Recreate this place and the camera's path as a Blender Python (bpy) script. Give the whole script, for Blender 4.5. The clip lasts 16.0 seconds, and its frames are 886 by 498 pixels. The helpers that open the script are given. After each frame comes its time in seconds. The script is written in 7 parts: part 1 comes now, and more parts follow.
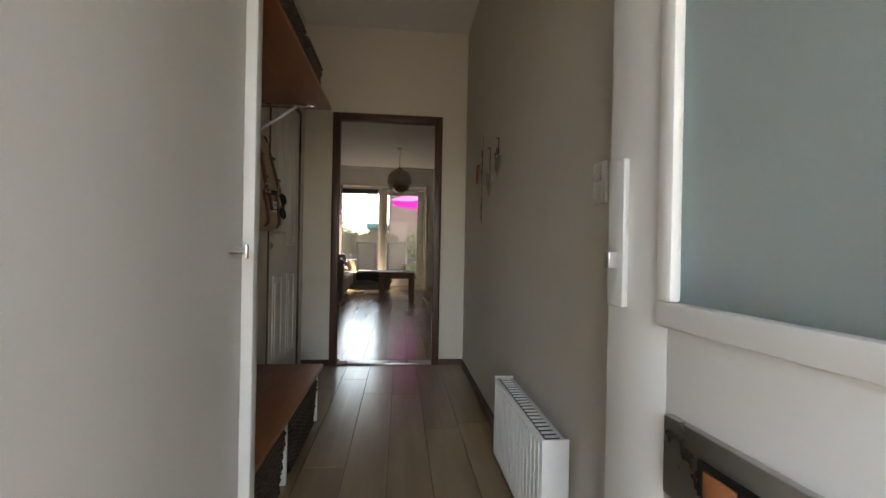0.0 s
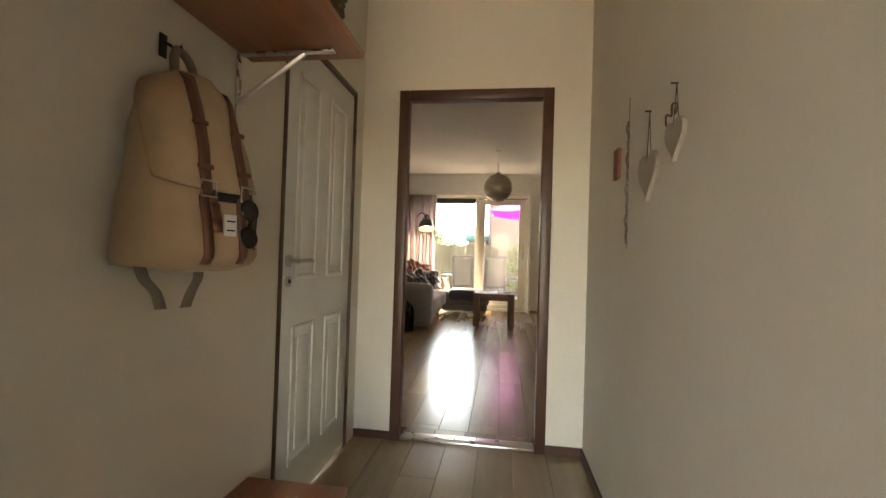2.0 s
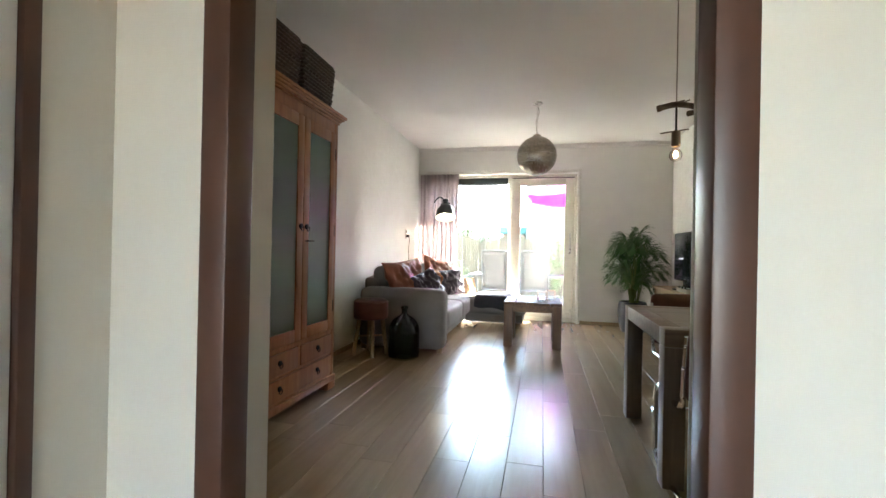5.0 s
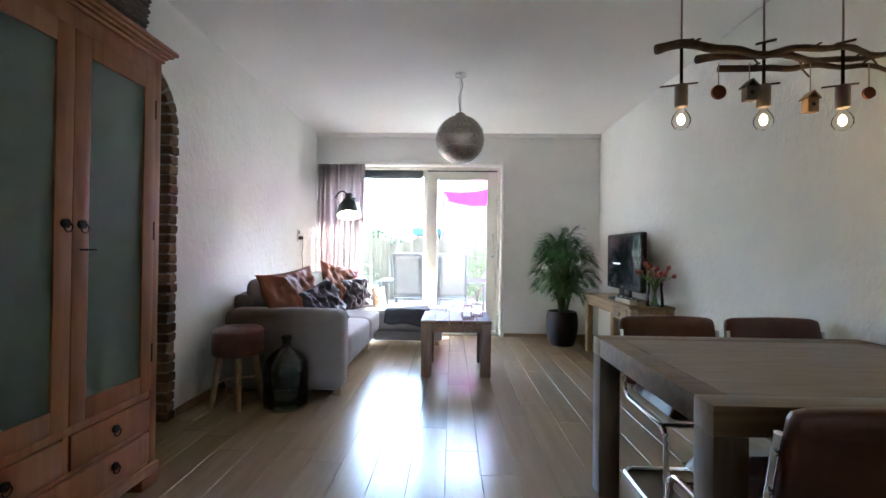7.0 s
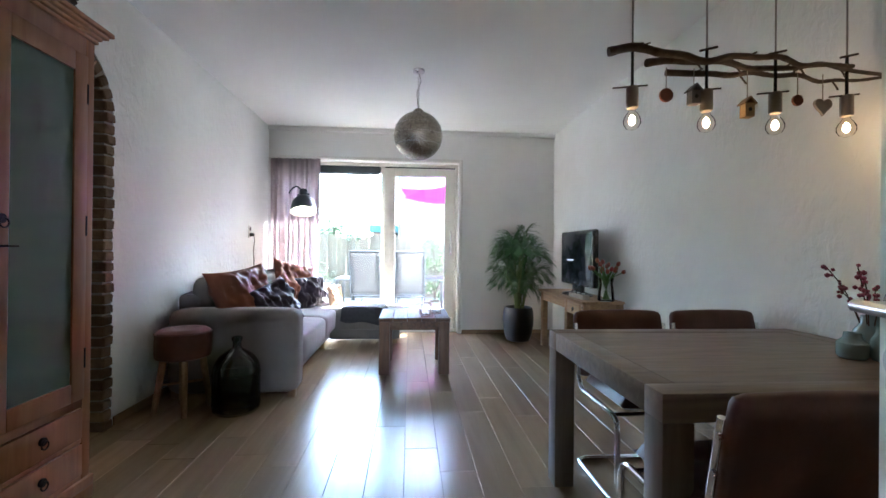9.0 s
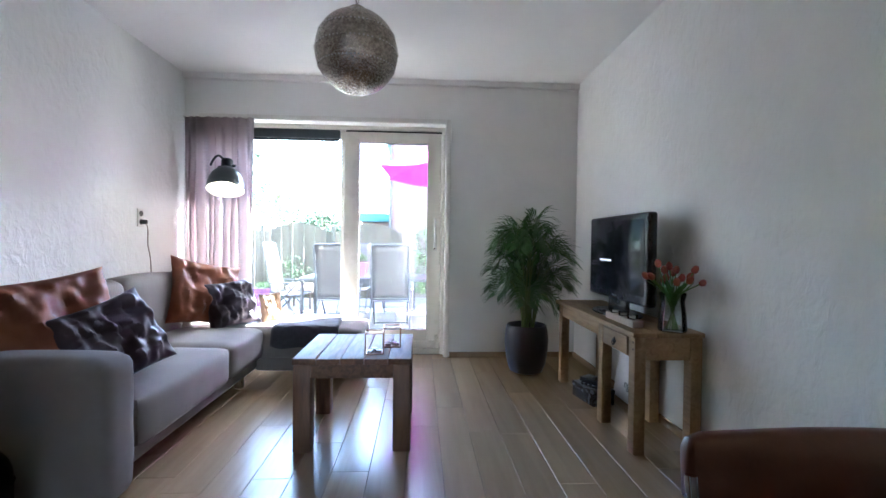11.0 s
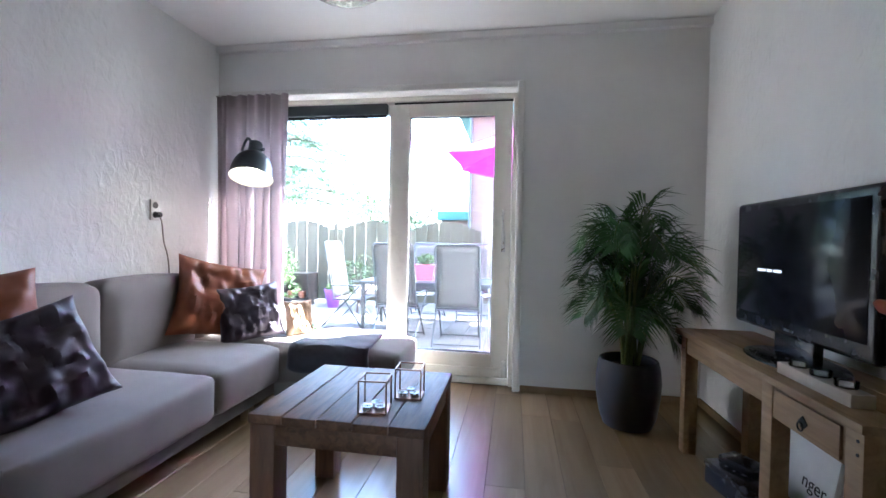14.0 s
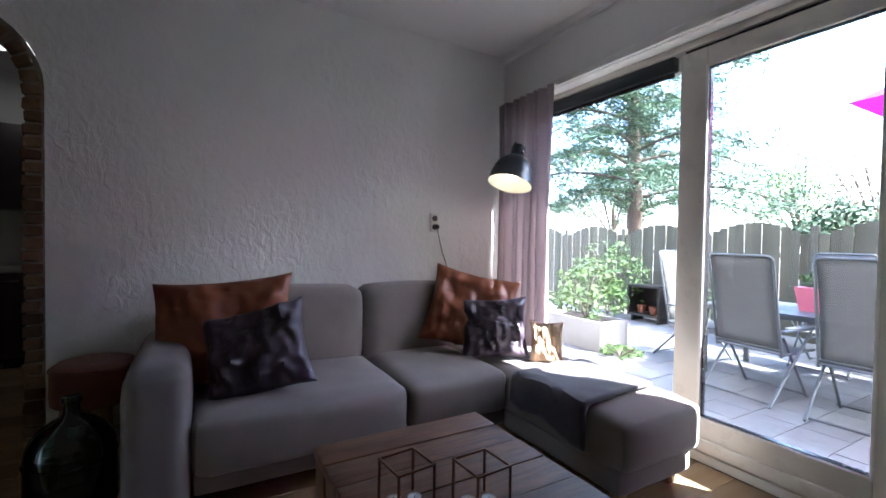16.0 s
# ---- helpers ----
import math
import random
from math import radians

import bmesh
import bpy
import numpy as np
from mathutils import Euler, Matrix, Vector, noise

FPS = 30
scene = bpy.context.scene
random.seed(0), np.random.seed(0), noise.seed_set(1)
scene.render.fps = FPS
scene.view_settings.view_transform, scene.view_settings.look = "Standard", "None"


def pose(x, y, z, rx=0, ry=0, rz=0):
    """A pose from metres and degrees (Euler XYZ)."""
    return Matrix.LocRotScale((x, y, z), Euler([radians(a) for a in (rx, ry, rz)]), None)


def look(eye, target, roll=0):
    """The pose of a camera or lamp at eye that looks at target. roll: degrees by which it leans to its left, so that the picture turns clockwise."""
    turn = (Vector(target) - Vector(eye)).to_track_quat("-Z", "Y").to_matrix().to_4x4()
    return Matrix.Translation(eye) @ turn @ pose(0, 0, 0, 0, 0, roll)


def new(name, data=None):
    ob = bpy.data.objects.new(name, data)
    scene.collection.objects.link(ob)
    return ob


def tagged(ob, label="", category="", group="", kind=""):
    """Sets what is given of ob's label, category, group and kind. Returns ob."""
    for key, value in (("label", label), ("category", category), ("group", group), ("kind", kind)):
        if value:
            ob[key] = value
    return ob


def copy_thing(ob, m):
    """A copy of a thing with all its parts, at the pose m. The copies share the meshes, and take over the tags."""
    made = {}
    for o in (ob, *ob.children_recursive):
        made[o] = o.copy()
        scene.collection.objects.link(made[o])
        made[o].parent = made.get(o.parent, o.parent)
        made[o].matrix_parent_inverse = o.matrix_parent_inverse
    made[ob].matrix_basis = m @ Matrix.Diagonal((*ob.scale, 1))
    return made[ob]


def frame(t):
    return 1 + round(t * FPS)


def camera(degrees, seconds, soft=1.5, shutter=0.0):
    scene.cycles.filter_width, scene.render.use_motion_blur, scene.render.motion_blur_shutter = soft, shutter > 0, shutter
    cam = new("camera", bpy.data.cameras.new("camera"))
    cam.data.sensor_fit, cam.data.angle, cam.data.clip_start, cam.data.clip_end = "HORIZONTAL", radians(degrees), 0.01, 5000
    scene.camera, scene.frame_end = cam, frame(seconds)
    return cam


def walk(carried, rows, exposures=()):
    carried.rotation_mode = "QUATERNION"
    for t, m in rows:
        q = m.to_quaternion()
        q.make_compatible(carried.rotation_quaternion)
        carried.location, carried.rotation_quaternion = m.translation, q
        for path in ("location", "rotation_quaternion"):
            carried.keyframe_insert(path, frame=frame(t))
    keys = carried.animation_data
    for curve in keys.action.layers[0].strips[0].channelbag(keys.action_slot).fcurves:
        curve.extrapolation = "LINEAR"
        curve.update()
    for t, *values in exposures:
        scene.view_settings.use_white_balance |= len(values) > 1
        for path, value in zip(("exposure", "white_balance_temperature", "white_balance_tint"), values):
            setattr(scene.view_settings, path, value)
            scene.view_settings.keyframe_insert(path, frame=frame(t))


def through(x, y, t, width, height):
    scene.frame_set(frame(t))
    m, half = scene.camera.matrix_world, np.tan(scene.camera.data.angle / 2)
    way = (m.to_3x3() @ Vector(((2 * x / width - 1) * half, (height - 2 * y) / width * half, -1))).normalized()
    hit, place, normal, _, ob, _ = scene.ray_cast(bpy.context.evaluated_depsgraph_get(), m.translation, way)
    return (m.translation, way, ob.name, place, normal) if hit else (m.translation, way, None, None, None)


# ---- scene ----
PATH = [
    (0, (-0.086, -0.981, 1.001), (0.114, 1.009, 0.997), 1.1),
    (0.5, (-0.025, -0.457, 1.033), (-0.023, 1.543, 1.04), 1.2),
    (1, (-0.007, -0.057, 1.101), (-0.207, 1.933, 1.111), 1.7),
    (1.5, (-0.004, 0.104, 1.124), (-0.248, 2.089, 1.149), 1.8),
    (2, (-0.013, 0.137, 1.122), (-0.288, 2.118, 1.153), 1.8),
    (2.5, (-0.014, 0.147, 1.124), (-0.346, 2.118, 1.154), 1.7),
    (3, (-0.006, 0.148, 1.123), (-0.383, 2.112, 1.149), 1.8),
    (3.2, (0.002, 0.149, 1.122), (-0.405, 2.107, 1.149), 1.9),
    (5.3, (-0.055, 2.334, 1.124), (-0.504, 4.283, 1.121), 1.1),
    (5.5, (-0.094, 2.515, 1.143), (-0.526, 4.467, 1.135), 1.0),
    (6, (-0.165, 2.869, 1.17), (-0.424, 4.852, 1.175), 1.1),
    (6.5, (-0.182, 3.009, 1.18), (-0.283, 5.006, 1.195), 0.8),
    (7, (-0.176, 3.048, 1.177), (-0.219, 5.048, 1.192), 0.7),
    (7.5, (-0.174, 3.057, 1.174), (-0.183, 5.057, 1.189), 0.7),
    (8, (-0.183, 3.061, 1.175), (-0.133, 5.06, 1.188), 0.8),
    (8.5, (-0.191, 3.062, 1.174), (-0.091, 5.059, 1.183), 0.7),
    (9, (-0.182, 3.064, 1.171), (-0.028, 5.058, 1.177), 0.6),
    (9.5, (-0.142, 3.142, 1.157), (0.018, 5.136, 1.155), 0.6),
    (9.7, (-0.104, 3.243, 1.15), (0.083, 5.234, 1.137), 0.5),
    (11.8, (0.423, 5.379, 1.225), (0.268, 7.372, 1.186), 1.2),
    (12, (0.449, 5.441, 1.224), (0.182, 7.423, 1.197), 1.3),
    (12.5, (0.482, 5.47, 1.211), (0.141, 7.44, 1.196), 1.5),
    (13, (0.487, 5.476, 1.207), (0.137, 7.445, 1.187), 1.4),
    (13.5, (0.477, 5.499, 1.2), (0.14, 7.47, 1.175), 1.4),
    (14, (0.49, 5.66, 1.183), (0.165, 7.633, 1.146), 1.1),
    (14.5, (0.563, 6.023, 1.196), (0.098, 7.968, 1.148), 1.0),
    (15, (0.696, 6.389, 1.19), (-0.282, 8.133, 1.144), 0.7),
    (15.5, (0.863, 6.697, 1.185), (-0.61, 8.05, 1.162), 0.4),
    (16, (0.981, 6.762, 1.234), (-0.759, 7.747, 1.19), 0.9),
]
cam = camera(91.7, 16.0)
walk(cam, [(t, look(eye, target, roll)) for t, eye, target, roll in PATH],
     exposures=[(0.0, 4.6, 8200, 15), (0.6, 5.1, 10000, 18), (1.2, 5.8, 10000, 16), (3.2, 6.05, 9200, 13), (5.4, 6.95, 6300, 7), (6.5, 6.85, 5850, 8), (9.7, 6.7, 5500, 9),
                (12.0, 6.3, 5400, 12), (14.5, 6.1, 5400, 13), (16.0, 5.0, 5600, 15)])


# ---- world and sun ----
SUN_WAY = Vector((-1.5, -1.0, -2.1)).normalized()
world = bpy.data.worlds.new("world")
scene.world = world
world.use_nodes = True
wn = world.node_tree
wn.nodes.clear()
sky = wn.nodes.new("ShaderNodeTexSky")
sky.sky_type = 'NISHITA'
sky.sun_disc = False
sky.sun_elevation = math.asin(-SUN_WAY.z)
sky.sun_rotation = math.atan2(-SUN_WAY.x, -SUN_WAY.y)
sky.dust_density = 3.0
bg = wn.nodes.new("ShaderNodeBackground")
bg.inputs["Strength"].default_value = 0.15
wo = wn.nodes.new("ShaderNodeOutputWorld")
wn.links.new(sky.outputs[0], bg.inputs[0])
wn.links.new(bg.outputs[0], wo.inputs[0])
sun_data = bpy.data.lights.new("sun", 'SUN')
sun_data.energy = 2.2
sun_data.angle = radians(0.5)
sun_data.color = (1.0, 0.95, 0.86)
sun = new("sun", sun_data)
sun.matrix_world = look((20, 20, 40), Vector((20, 20, 40)) + SUN_WAY)


# ---- materials ----
def ramp_pair(nt, fac, c1, c2, lo=0.3, hi=0.7):
    r = nt.nodes.new("ShaderNodeValToRGB")
    r.color_ramp.elements[0].position, r.color_ramp.elements[1].position = lo, hi
    r.color_ramp.elements[0].color, r.color_ramp.elements[1].color = (*c1, 1), (*c2, 1)
    nt.links.new(fac, r.inputs[0])
    return r.outputs[0]


def mix_col(nt, mode, fac, a, b):
    m = nt.nodes.new("ShaderNodeMix")
    m.data_type, m.blend_type = 'RGBA', mode
    for sock, v in ((m.inputs[0], fac), (m.inputs[6], a), (m.inputs[7], b)):
        if hasattr(v, "is_linked"):
            nt.links.new(v, sock)
        else:
            sock.default_value = (*v, 1) if isinstance(v, tuple) else v
    return m.outputs[2]


def noise_tex(nt, scale, detail=4, stretch=(1, 1, 1), rough=0.55, distort=0.0):
    tc = nt.nodes.new("ShaderNodeTexCoord")
    mp = nt.nodes.new("ShaderNodeMapping")
    mp.inputs["Scale"].default_value = stretch
    n = nt.nodes.new("ShaderNodeTexNoise")
    n.inputs["Scale"].default_value = scale
    n.inputs["Detail"].default_value = detail
    n.inputs["Roughness"].default_value = rough
    n.inputs["Distortion"].default_value = distort
    info = nt.nodes.new("ShaderNodeObjectInfo")
    mul = nt.nodes.new("ShaderNodeMath")
    mul.operation = 'MULTIPLY'
    mul.inputs[1].default_value = 37.0
    nt.links.new(info.outputs["Random"], mul.inputs[0])
    nt.links.new(mul.outputs[0], mp.inputs["Location"])
    nt.links.new(tc.outputs["Object"], mp.inputs[0])
    nt.links.new(mp.outputs[0], n.inputs["Vector"])
    return n.outputs["Fac"]


def mat(name, c1, c2=None, rough=0.5, metal=0.0, scale=8.0, stretch=(1, 1, 1), bump=0.1, bscale=None, bstretch=None,
        depth=0.002, vary=0.0, distort=0.0, sheen=0.0, rvar=0.12, coat=0.0, stain=None):
    """A surface with broad colour change, finer grain and relief."""
    m = bpy.data.materials.new(name)
    m.use_nodes = True
    nt = m.node_tree
    b = nt.nodes["Principled BSDF"]
    c2 = c2 or tuple(v * 0.88 for v in c1)
    f = noise_tex(nt, scale, 5, stretch, distort=distort)
    col = ramp_pair(nt, f, c1, c2)
    if stain:
        g = noise_tex(nt, scale * 0.16, 3)
        lay = ramp_pair(nt, g, (0, 0, 0), (1, 1, 1), 0.45, 0.75)
        col = mix_col(nt, 'MIX', lay, col, stain)
    if vary:
        info = nt.nodes.new("ShaderNodeObjectInfo")
        v = ramp_pair(nt, info.outputs["Random"], (1 - vary,) * 3, (1 + vary,) * 3, 0, 1)
        col = mix_col(nt, 'MULTIPLY', 1.0, col, v)
    nt.links.new(col, b.inputs["Base Color"])
    b.inputs["Metallic"].default_value = metal
    rr = nt.nodes.new("ShaderNodeMapRange")
    rr.inputs["To Min"].default_value, rr.inputs["To Max"].default_value = max(0.02, rough - rvar), min(1, rough + rvar)
    fr = noise_tex(nt, scale * 2.3, 3, stretch)
    nt.links.new(fr, rr.inputs[0])
    nt.links.new(rr.outputs[0], b.inputs["Roughness"])
    if sheen:
        b.inputs["Sheen Weight"].default_value = sheen
    if coat:
        b.inputs["Coat Weight"].default_value = coat
        b.inputs["Coat Roughness"].default_value = 0.15
    if bump:
        bp = nt.nodes.new("ShaderNodeBump")
        bp.inputs["Strength"].default_value = bump
        bp.inputs["Distance"].default_value = depth
        nt.links.new(noise_tex(nt, bscale or scale * 6, 4, bstretch or stretch, distort=distort), bp.inputs["Height"])
        nt.links.new(bp.outputs[0], b.inputs["Normal"])
    return m


def glow(name, colour, strength):
    m = bpy.data.materials.new(name)
    m.use_nodes = True
    b = m.node_tree.nodes["Principled BSDF"]
    b.inputs["Base Color"].default_value = (*colour, 1)
    b.inputs["Emission Color"].default_value = (*colour, 1)
    b.inputs["Emission Strength"].default_value = strength
    return m


def pane_mat(name, tint=(1, 1, 1), ior=1.45):
    m = bpy.data.materials.new(name)
    m.use_nodes = True
    nt = m.node_tree
    nt.nodes.clear()
    out = nt.nodes.new("ShaderNodeOutputMaterial")
    tr = nt.nodes.new("ShaderNodeBsdfTransparent")
    tr.inputs[0].default_value = (*tint, 1)
    gl = nt.nodes.new("ShaderNodeBsdfGlossy")
    gl.inputs["Roughness"].default_value = 0.02
    fr = nt.nodes.new("ShaderNodeFresnel")
    fr.inputs[0].default_value = ior
    mx = nt.nodes.new("ShaderNodeMixShader")
    nt.links.new(fr.outputs[0], mx.inputs[0])
    nt.links.new(tr.outputs[0], mx.inputs[1])
    nt.links.new(gl.outputs[0], mx.inputs[2])
    nt.links.new(mx.outputs[0], out.inputs[0])
    return m


def cloth_mat(name, colour, through):
    """Woven cloth that lets part of the light through."""
    m = mat(name, colour, tuple(v * 0.9 for v in colour), 0.9, scale=10, bump=0.2, bscale=200)
    nt = m.node_tree
    tl = nt.nodes.new("ShaderNodeBsdfTranslucent")
    tl.inputs[0].default_value = (*[min(1, v * 1.5) for v in colour], 1)
    mx = nt.nodes.new("ShaderNodeMixShader")
    mx.inputs[0].default_value = through
    out = nt.nodes["Material Output"]
    nt.links.new(nt.nodes["Principled BSDF"].outputs[0], mx.inputs[1])
    nt.links.new(tl.outputs[0], mx.inputs[2])
    nt.links.new(mx.outputs[0], out.inputs[0])
    return m


def frosted_mat(name, colour, rough):
    m = bpy.data.materials.new(name)
    m.use_nodes = True
    b = m.node_tree.nodes["Principled BSDF"]
    b.inputs["Base Color"].default_value = (*colour, 1)
    b.inputs["Transmission Weight"].default_value = 0.85
    b.inputs["Roughness"].default_value = rough
    b.inputs["IOR"].default_value = 1.3
    return m


M_PLASTER = mat("rough_white_plaster", (0.87, 0.88, 0.86), (0.83, 0.84, 0.82), 0.85, scale=2.5, bump=0.75, bscale=16, bstretch=(1.15, 1.15, 0.8), depth=0.013, distort=0.5)
M_SMOOTH = mat("white_wall_paint", (0.86, 0.86, 0.84), (0.82, 0.82, 0.80), 0.8, scale=3, bump=0.35, bscale=16, depth=0.006, distort=0.6)
M_HALLWALL = mat("cream_wall_paint", (0.70, 0.65, 0.56), (0.65, 0.60, 0.52), 0.6, scale=2, bump=0.2, bscale=40, depth=0.003)
M_CEIL = mat("ceiling_white", (0.87, 0.87, 0.86), (0.84, 0.84, 0.83), 0.9, scale=2, bump=0.25, bscale=60, depth=0.003)
M_WHITE = mat("white_lacquer", (0.78, 0.77, 0.73), (0.74, 0.73, 0.69), 0.35, scale=4, bump=0.05)
M_CLOSET = mat("grey_white_board", (0.60, 0.60, 0.57), (0.57, 0.57, 0.54), 0.45, scale=3, bump=0.05)
M_STOOL = mat("dark_rust_leather", (0.17, 0.06, 0.034), (0.11, 0.04, 0.024), 0.45, scale=6, bump=0.4, bscale=25, depth=0.003)
M_CREAM = mat("cream_upvc", (0.74, 0.72, 0.64), (0.70, 0.68, 0.61), 0.3, scale=4, bump=0.04)
M_FLOOR = mat("oak_laminate", (0.315, 0.228, 0.132), (0.26, 0.18, 0.102), 0.23, scale=2.2, stretch=(7, 0.5, 1), bump=0.08, bscale=16, bstretch=(9, 0.5, 1),
              depth=0.001, vary=0.16, distort=0.5, rvar=0.05)
M_JOINT = mat("floor_joint", (0.09, 0.06, 0.04), rough=0.7)
M_BROWNFRAME = mat("dark_brown_paint", (0.085, 0.035, 0.02), (0.06, 0.025, 0.015), 0.4, scale=6, bump=0.06)
M_PINE = mat("honey_pine", (0.36, 0.155, 0.06), (0.25, 0.095, 0.035), 0.42, scale=3, stretch=(6, 6, 0.6), bump=0.12, distort=0.8, vary=0.08)
M_TEAK = mat("weathered_teak", (0.20, 0.125, 0.07), (0.11, 0.066, 0.038), 0.5, scale=4, stretch=(1, 8, 8), bump=0.3, distort=0.7, vary=0.15)
M_TABLE = mat("brown_acacia", (0.20, 0.135, 0.075), (0.12, 0.078, 0.044), 0.38, scale=3, stretch=(0.8, 9, 9), bump=0.15, distort=0.7, vary=0.05)
M_TABLELEG = mat("brown_acacia_upright", (0.15, 0.10, 0.06), (0.09, 0.06, 0.037), 0.42, scale=3, stretch=(9, 9, 0.8), bump=0.2, distort=0.7, vary=0.12)
M_COFFEE = mat("rough_reclaimed_teak", (0.19, 0.092, 0.045), (0.08, 0.04, 0.022), 0.52, scale=5, stretch=(7, 0.9, 7), bump=0.6, depth=0.004, distort=0.8, vary=0.25)
M_COFFEELEG = mat("reclaimed_teak_upright", (0.16, 0.075, 0.035), (0.085, 0.04, 0.02), 0.5, scale=5, stretch=(7, 7, 0.9), bump=0.4, depth=0.003, distort=0.8, vary=0.15)
M_SIDE = mat("blond_reclaimed_wood", (0.36, 0.235, 0.12), (0.24, 0.15, 0.072), 0.55, scale=4, stretch=(7, 0.8, 7), bump=0.3, distort=0.8, vary=0.1)
M_BEECH = mat("orange_beech_board", (0.36, 0.13, 0.052), (0.29, 0.10, 0.04), 0.4, scale=4, stretch=(6, 0.7, 6), bump=0.08)
M_SOFA = mat("taupe_woven_upholstery", (0.205, 0.178, 0.16), (0.17, 0.148, 0.133), 0.92, scale=5, bump=0.5, bscale=320, depth=0.002, sheen=0.2)
M_RUSTLEATHER = mat("rust_leather", (0.28, 0.09, 0.04), (0.225, 0.07, 0.031), 0.42, scale=6, bump=0.22, bscale=20, depth=0.004)
M_DARKPILLOW = mat("grey_purple_satin", (0.075, 0.056, 0.075), (0.058, 0.044, 0.060), 0.40, scale=6, bump=0.2, bscale=22, stretch=(1, 1, 2.5), depth=0.004)
M_BLANKET = mat("charcoal_throw", (0.04, 0.038, 0.046), (0.028, 0.027, 0.034), 0.95, scale=30, bump=0.5, bscale=250, sheen=0.3)
M_CURTAIN = cloth_mat("mauve_grey_curtain", (0.42, 0.37, 0.375), 0.45)
M_CHAIRLEATHER = mat("cognac_brown_leather", (0.115, 0.042, 0.025), (0.065, 0.024, 0.016), 0.45, scale=7, bump=0.3, bscale=60, depth=0.002)
M_CHROME = mat("chrome", (0.80, 0.80, 0.80), rough=0.1, metal=1.0, bump=0, rvar=0.04)
M_STEEL = mat("brushed_steel", (0.58, 0.57, 0.55), rough=0.3, metal=1.0, bump=0.02)
M_BLACK = mat("black_plastic", (0.014, 0.014, 0.016), rough=0.25, bump=0.02)
M_SCREEN = mat("dark_screen_glass", (0.008, 0.008, 0.01), rough=0.12, bump=0, rvar=0.03)
M_SCREEN.node_tree.nodes["Principled BSDF"].inputs["Specular IOR Level"].default_value = 0.15
M_BLACKMETAL = mat("black_iron", (0.03, 0.028, 0.026), rough=0.45, metal=0.7, bump=0.2)
M_COPPER = mat("aged_copper", (0.30, 0.16, 0.10), (0.18, 0.1, 0.07), 0.35, metal=1.0)
M_POT = mat("anthracite_pot", (0.026, 0.026, 0.03), (0.02, 0.02, 0.023), 0.4, scale=5, bump=0.1)
M_SOIL = mat("potting_soil", (0.03, 0.02, 0.013), rough=1.0, bump=1.0, bscale=60, depth=0.01)
M_LEAF = mat("palm_leaf", (0.05, 0.135, 0.028), (0.028, 0.085, 0.018), 0.4, scale=9, bump=0.1, vary=0.35)
M_STEM = mat("palm_stem", (0.12, 0.16, 0.04), rough=0.5)
M_GLASSGREEN = pane_mat("green_demijohn_glass", (0.60, 0.68, 0.65), 1.5)
M_CLEAR = pane_mat("clear_glass", (0.93, 0.97, 0.96), 1.5)
M_PANE = pane_mat("window_glass", (0.70, 0.72, 0.71), 1.3)
M_FROST = frosted_mat("frosted_cabinet_glass", (0.58, 0.76, 0.70), 0.30)
M_FROSTDOOR = frosted_mat("frosted_door_glass", (0.75, 0.86, 0.88), 0.6)
M_MERCURY = mat("hammered_silver", (0.50, 0.45, 0.38), (0.22, 0.19, 0.155), 0.25, metal=1.0, scale=60, bump=1.0, bscale=75, depth=0.006)
M_BRANCH = mat("grey_driftwood", (0.16, 0.12, 0.09), (0.085, 0.062, 0.048), 0.85, scale=20, bump=0.6, bscale=60, depth=0.004)
M_BULB = pane_mat("bulb_glass", (0.99, 0.97, 0.94), 1.12)
M_FILAMENT = glow("lit_filament", (1.0, 0.62, 0.28), 1.0)
M_CORD = mat("taupe_textile_cord", (0.30, 0.27, 0.24), rough=0.9)
M_SOCKET = mat("pewter_lampholder", (0.26, 0.22, 0.18), rough=0.4, metal=0.8)
M_REDWOOD = mat("terracotta_disc", (0.22, 0.075, 0.04), rough=0.7)
M_GREYWOOD = mat("grey_painted_wood", (0.12, 0.11, 0.105), rough=0.8)
M_HEART = mat("whitewashed_heart", (0.36, 0.31, 0.25), rough=0.8)
M_LAMPDARK = mat("petrol_grey_enamel", (0.032, 0.042, 0.046), rough=0.4, bump=0.03)
M_LAMPIN = mat("lamp_inner_white", (0.85, 0.83, 0.76), rough=0.5, bump=0)
M_LAMPBULB = glow("opal_bulb", (1.0, 0.85, 0.56), 0.22)
M_WICKER = mat("dark_rattan", (0.085, 0.058, 0.038), (0.045, 0.03, 0.02), 0.6, scale=30, bump=0.4, vary=0.2)
M_BRICKIN = mat("aged_brown_brick", (0.20, 0.135, 0.075), (0.11, 0.07, 0.042), 0.9, scale=9, bump=0.9, bscale=30, depth=0.008, vary=0.4)
M_MORTAR = mat("mortar", (0.27, 0.24, 0.2), rough=0.95, scale=20, bump=0.6)
M_CANVAS = mat("beige_canvas", (0.47, 0.33, 0.21), (0.38, 0.26, 0.16), 0.85, scale=6, bump=0.4, bscale=180, sheen=0.1)
M_STRAP = mat("brown_leather_strap", (0.13, 0.05, 0.026), rough=0.45, bump=0.2)
M_WEB = mat("grey_webbing", (0.24, 0.21, 0.17), rough=0.9)
M_GREENGLASS = mat("pale_aqua_glass", (0.30, 0.44, 0.44), rough=0.12, bump=0.02)
M_FLOWER = mat("red_tulip_petal", (0.34, 0.045, 0.06), (0.42, 0.15, 0.06), 0.5, scale=20, bump=0.05, vary=0.3)
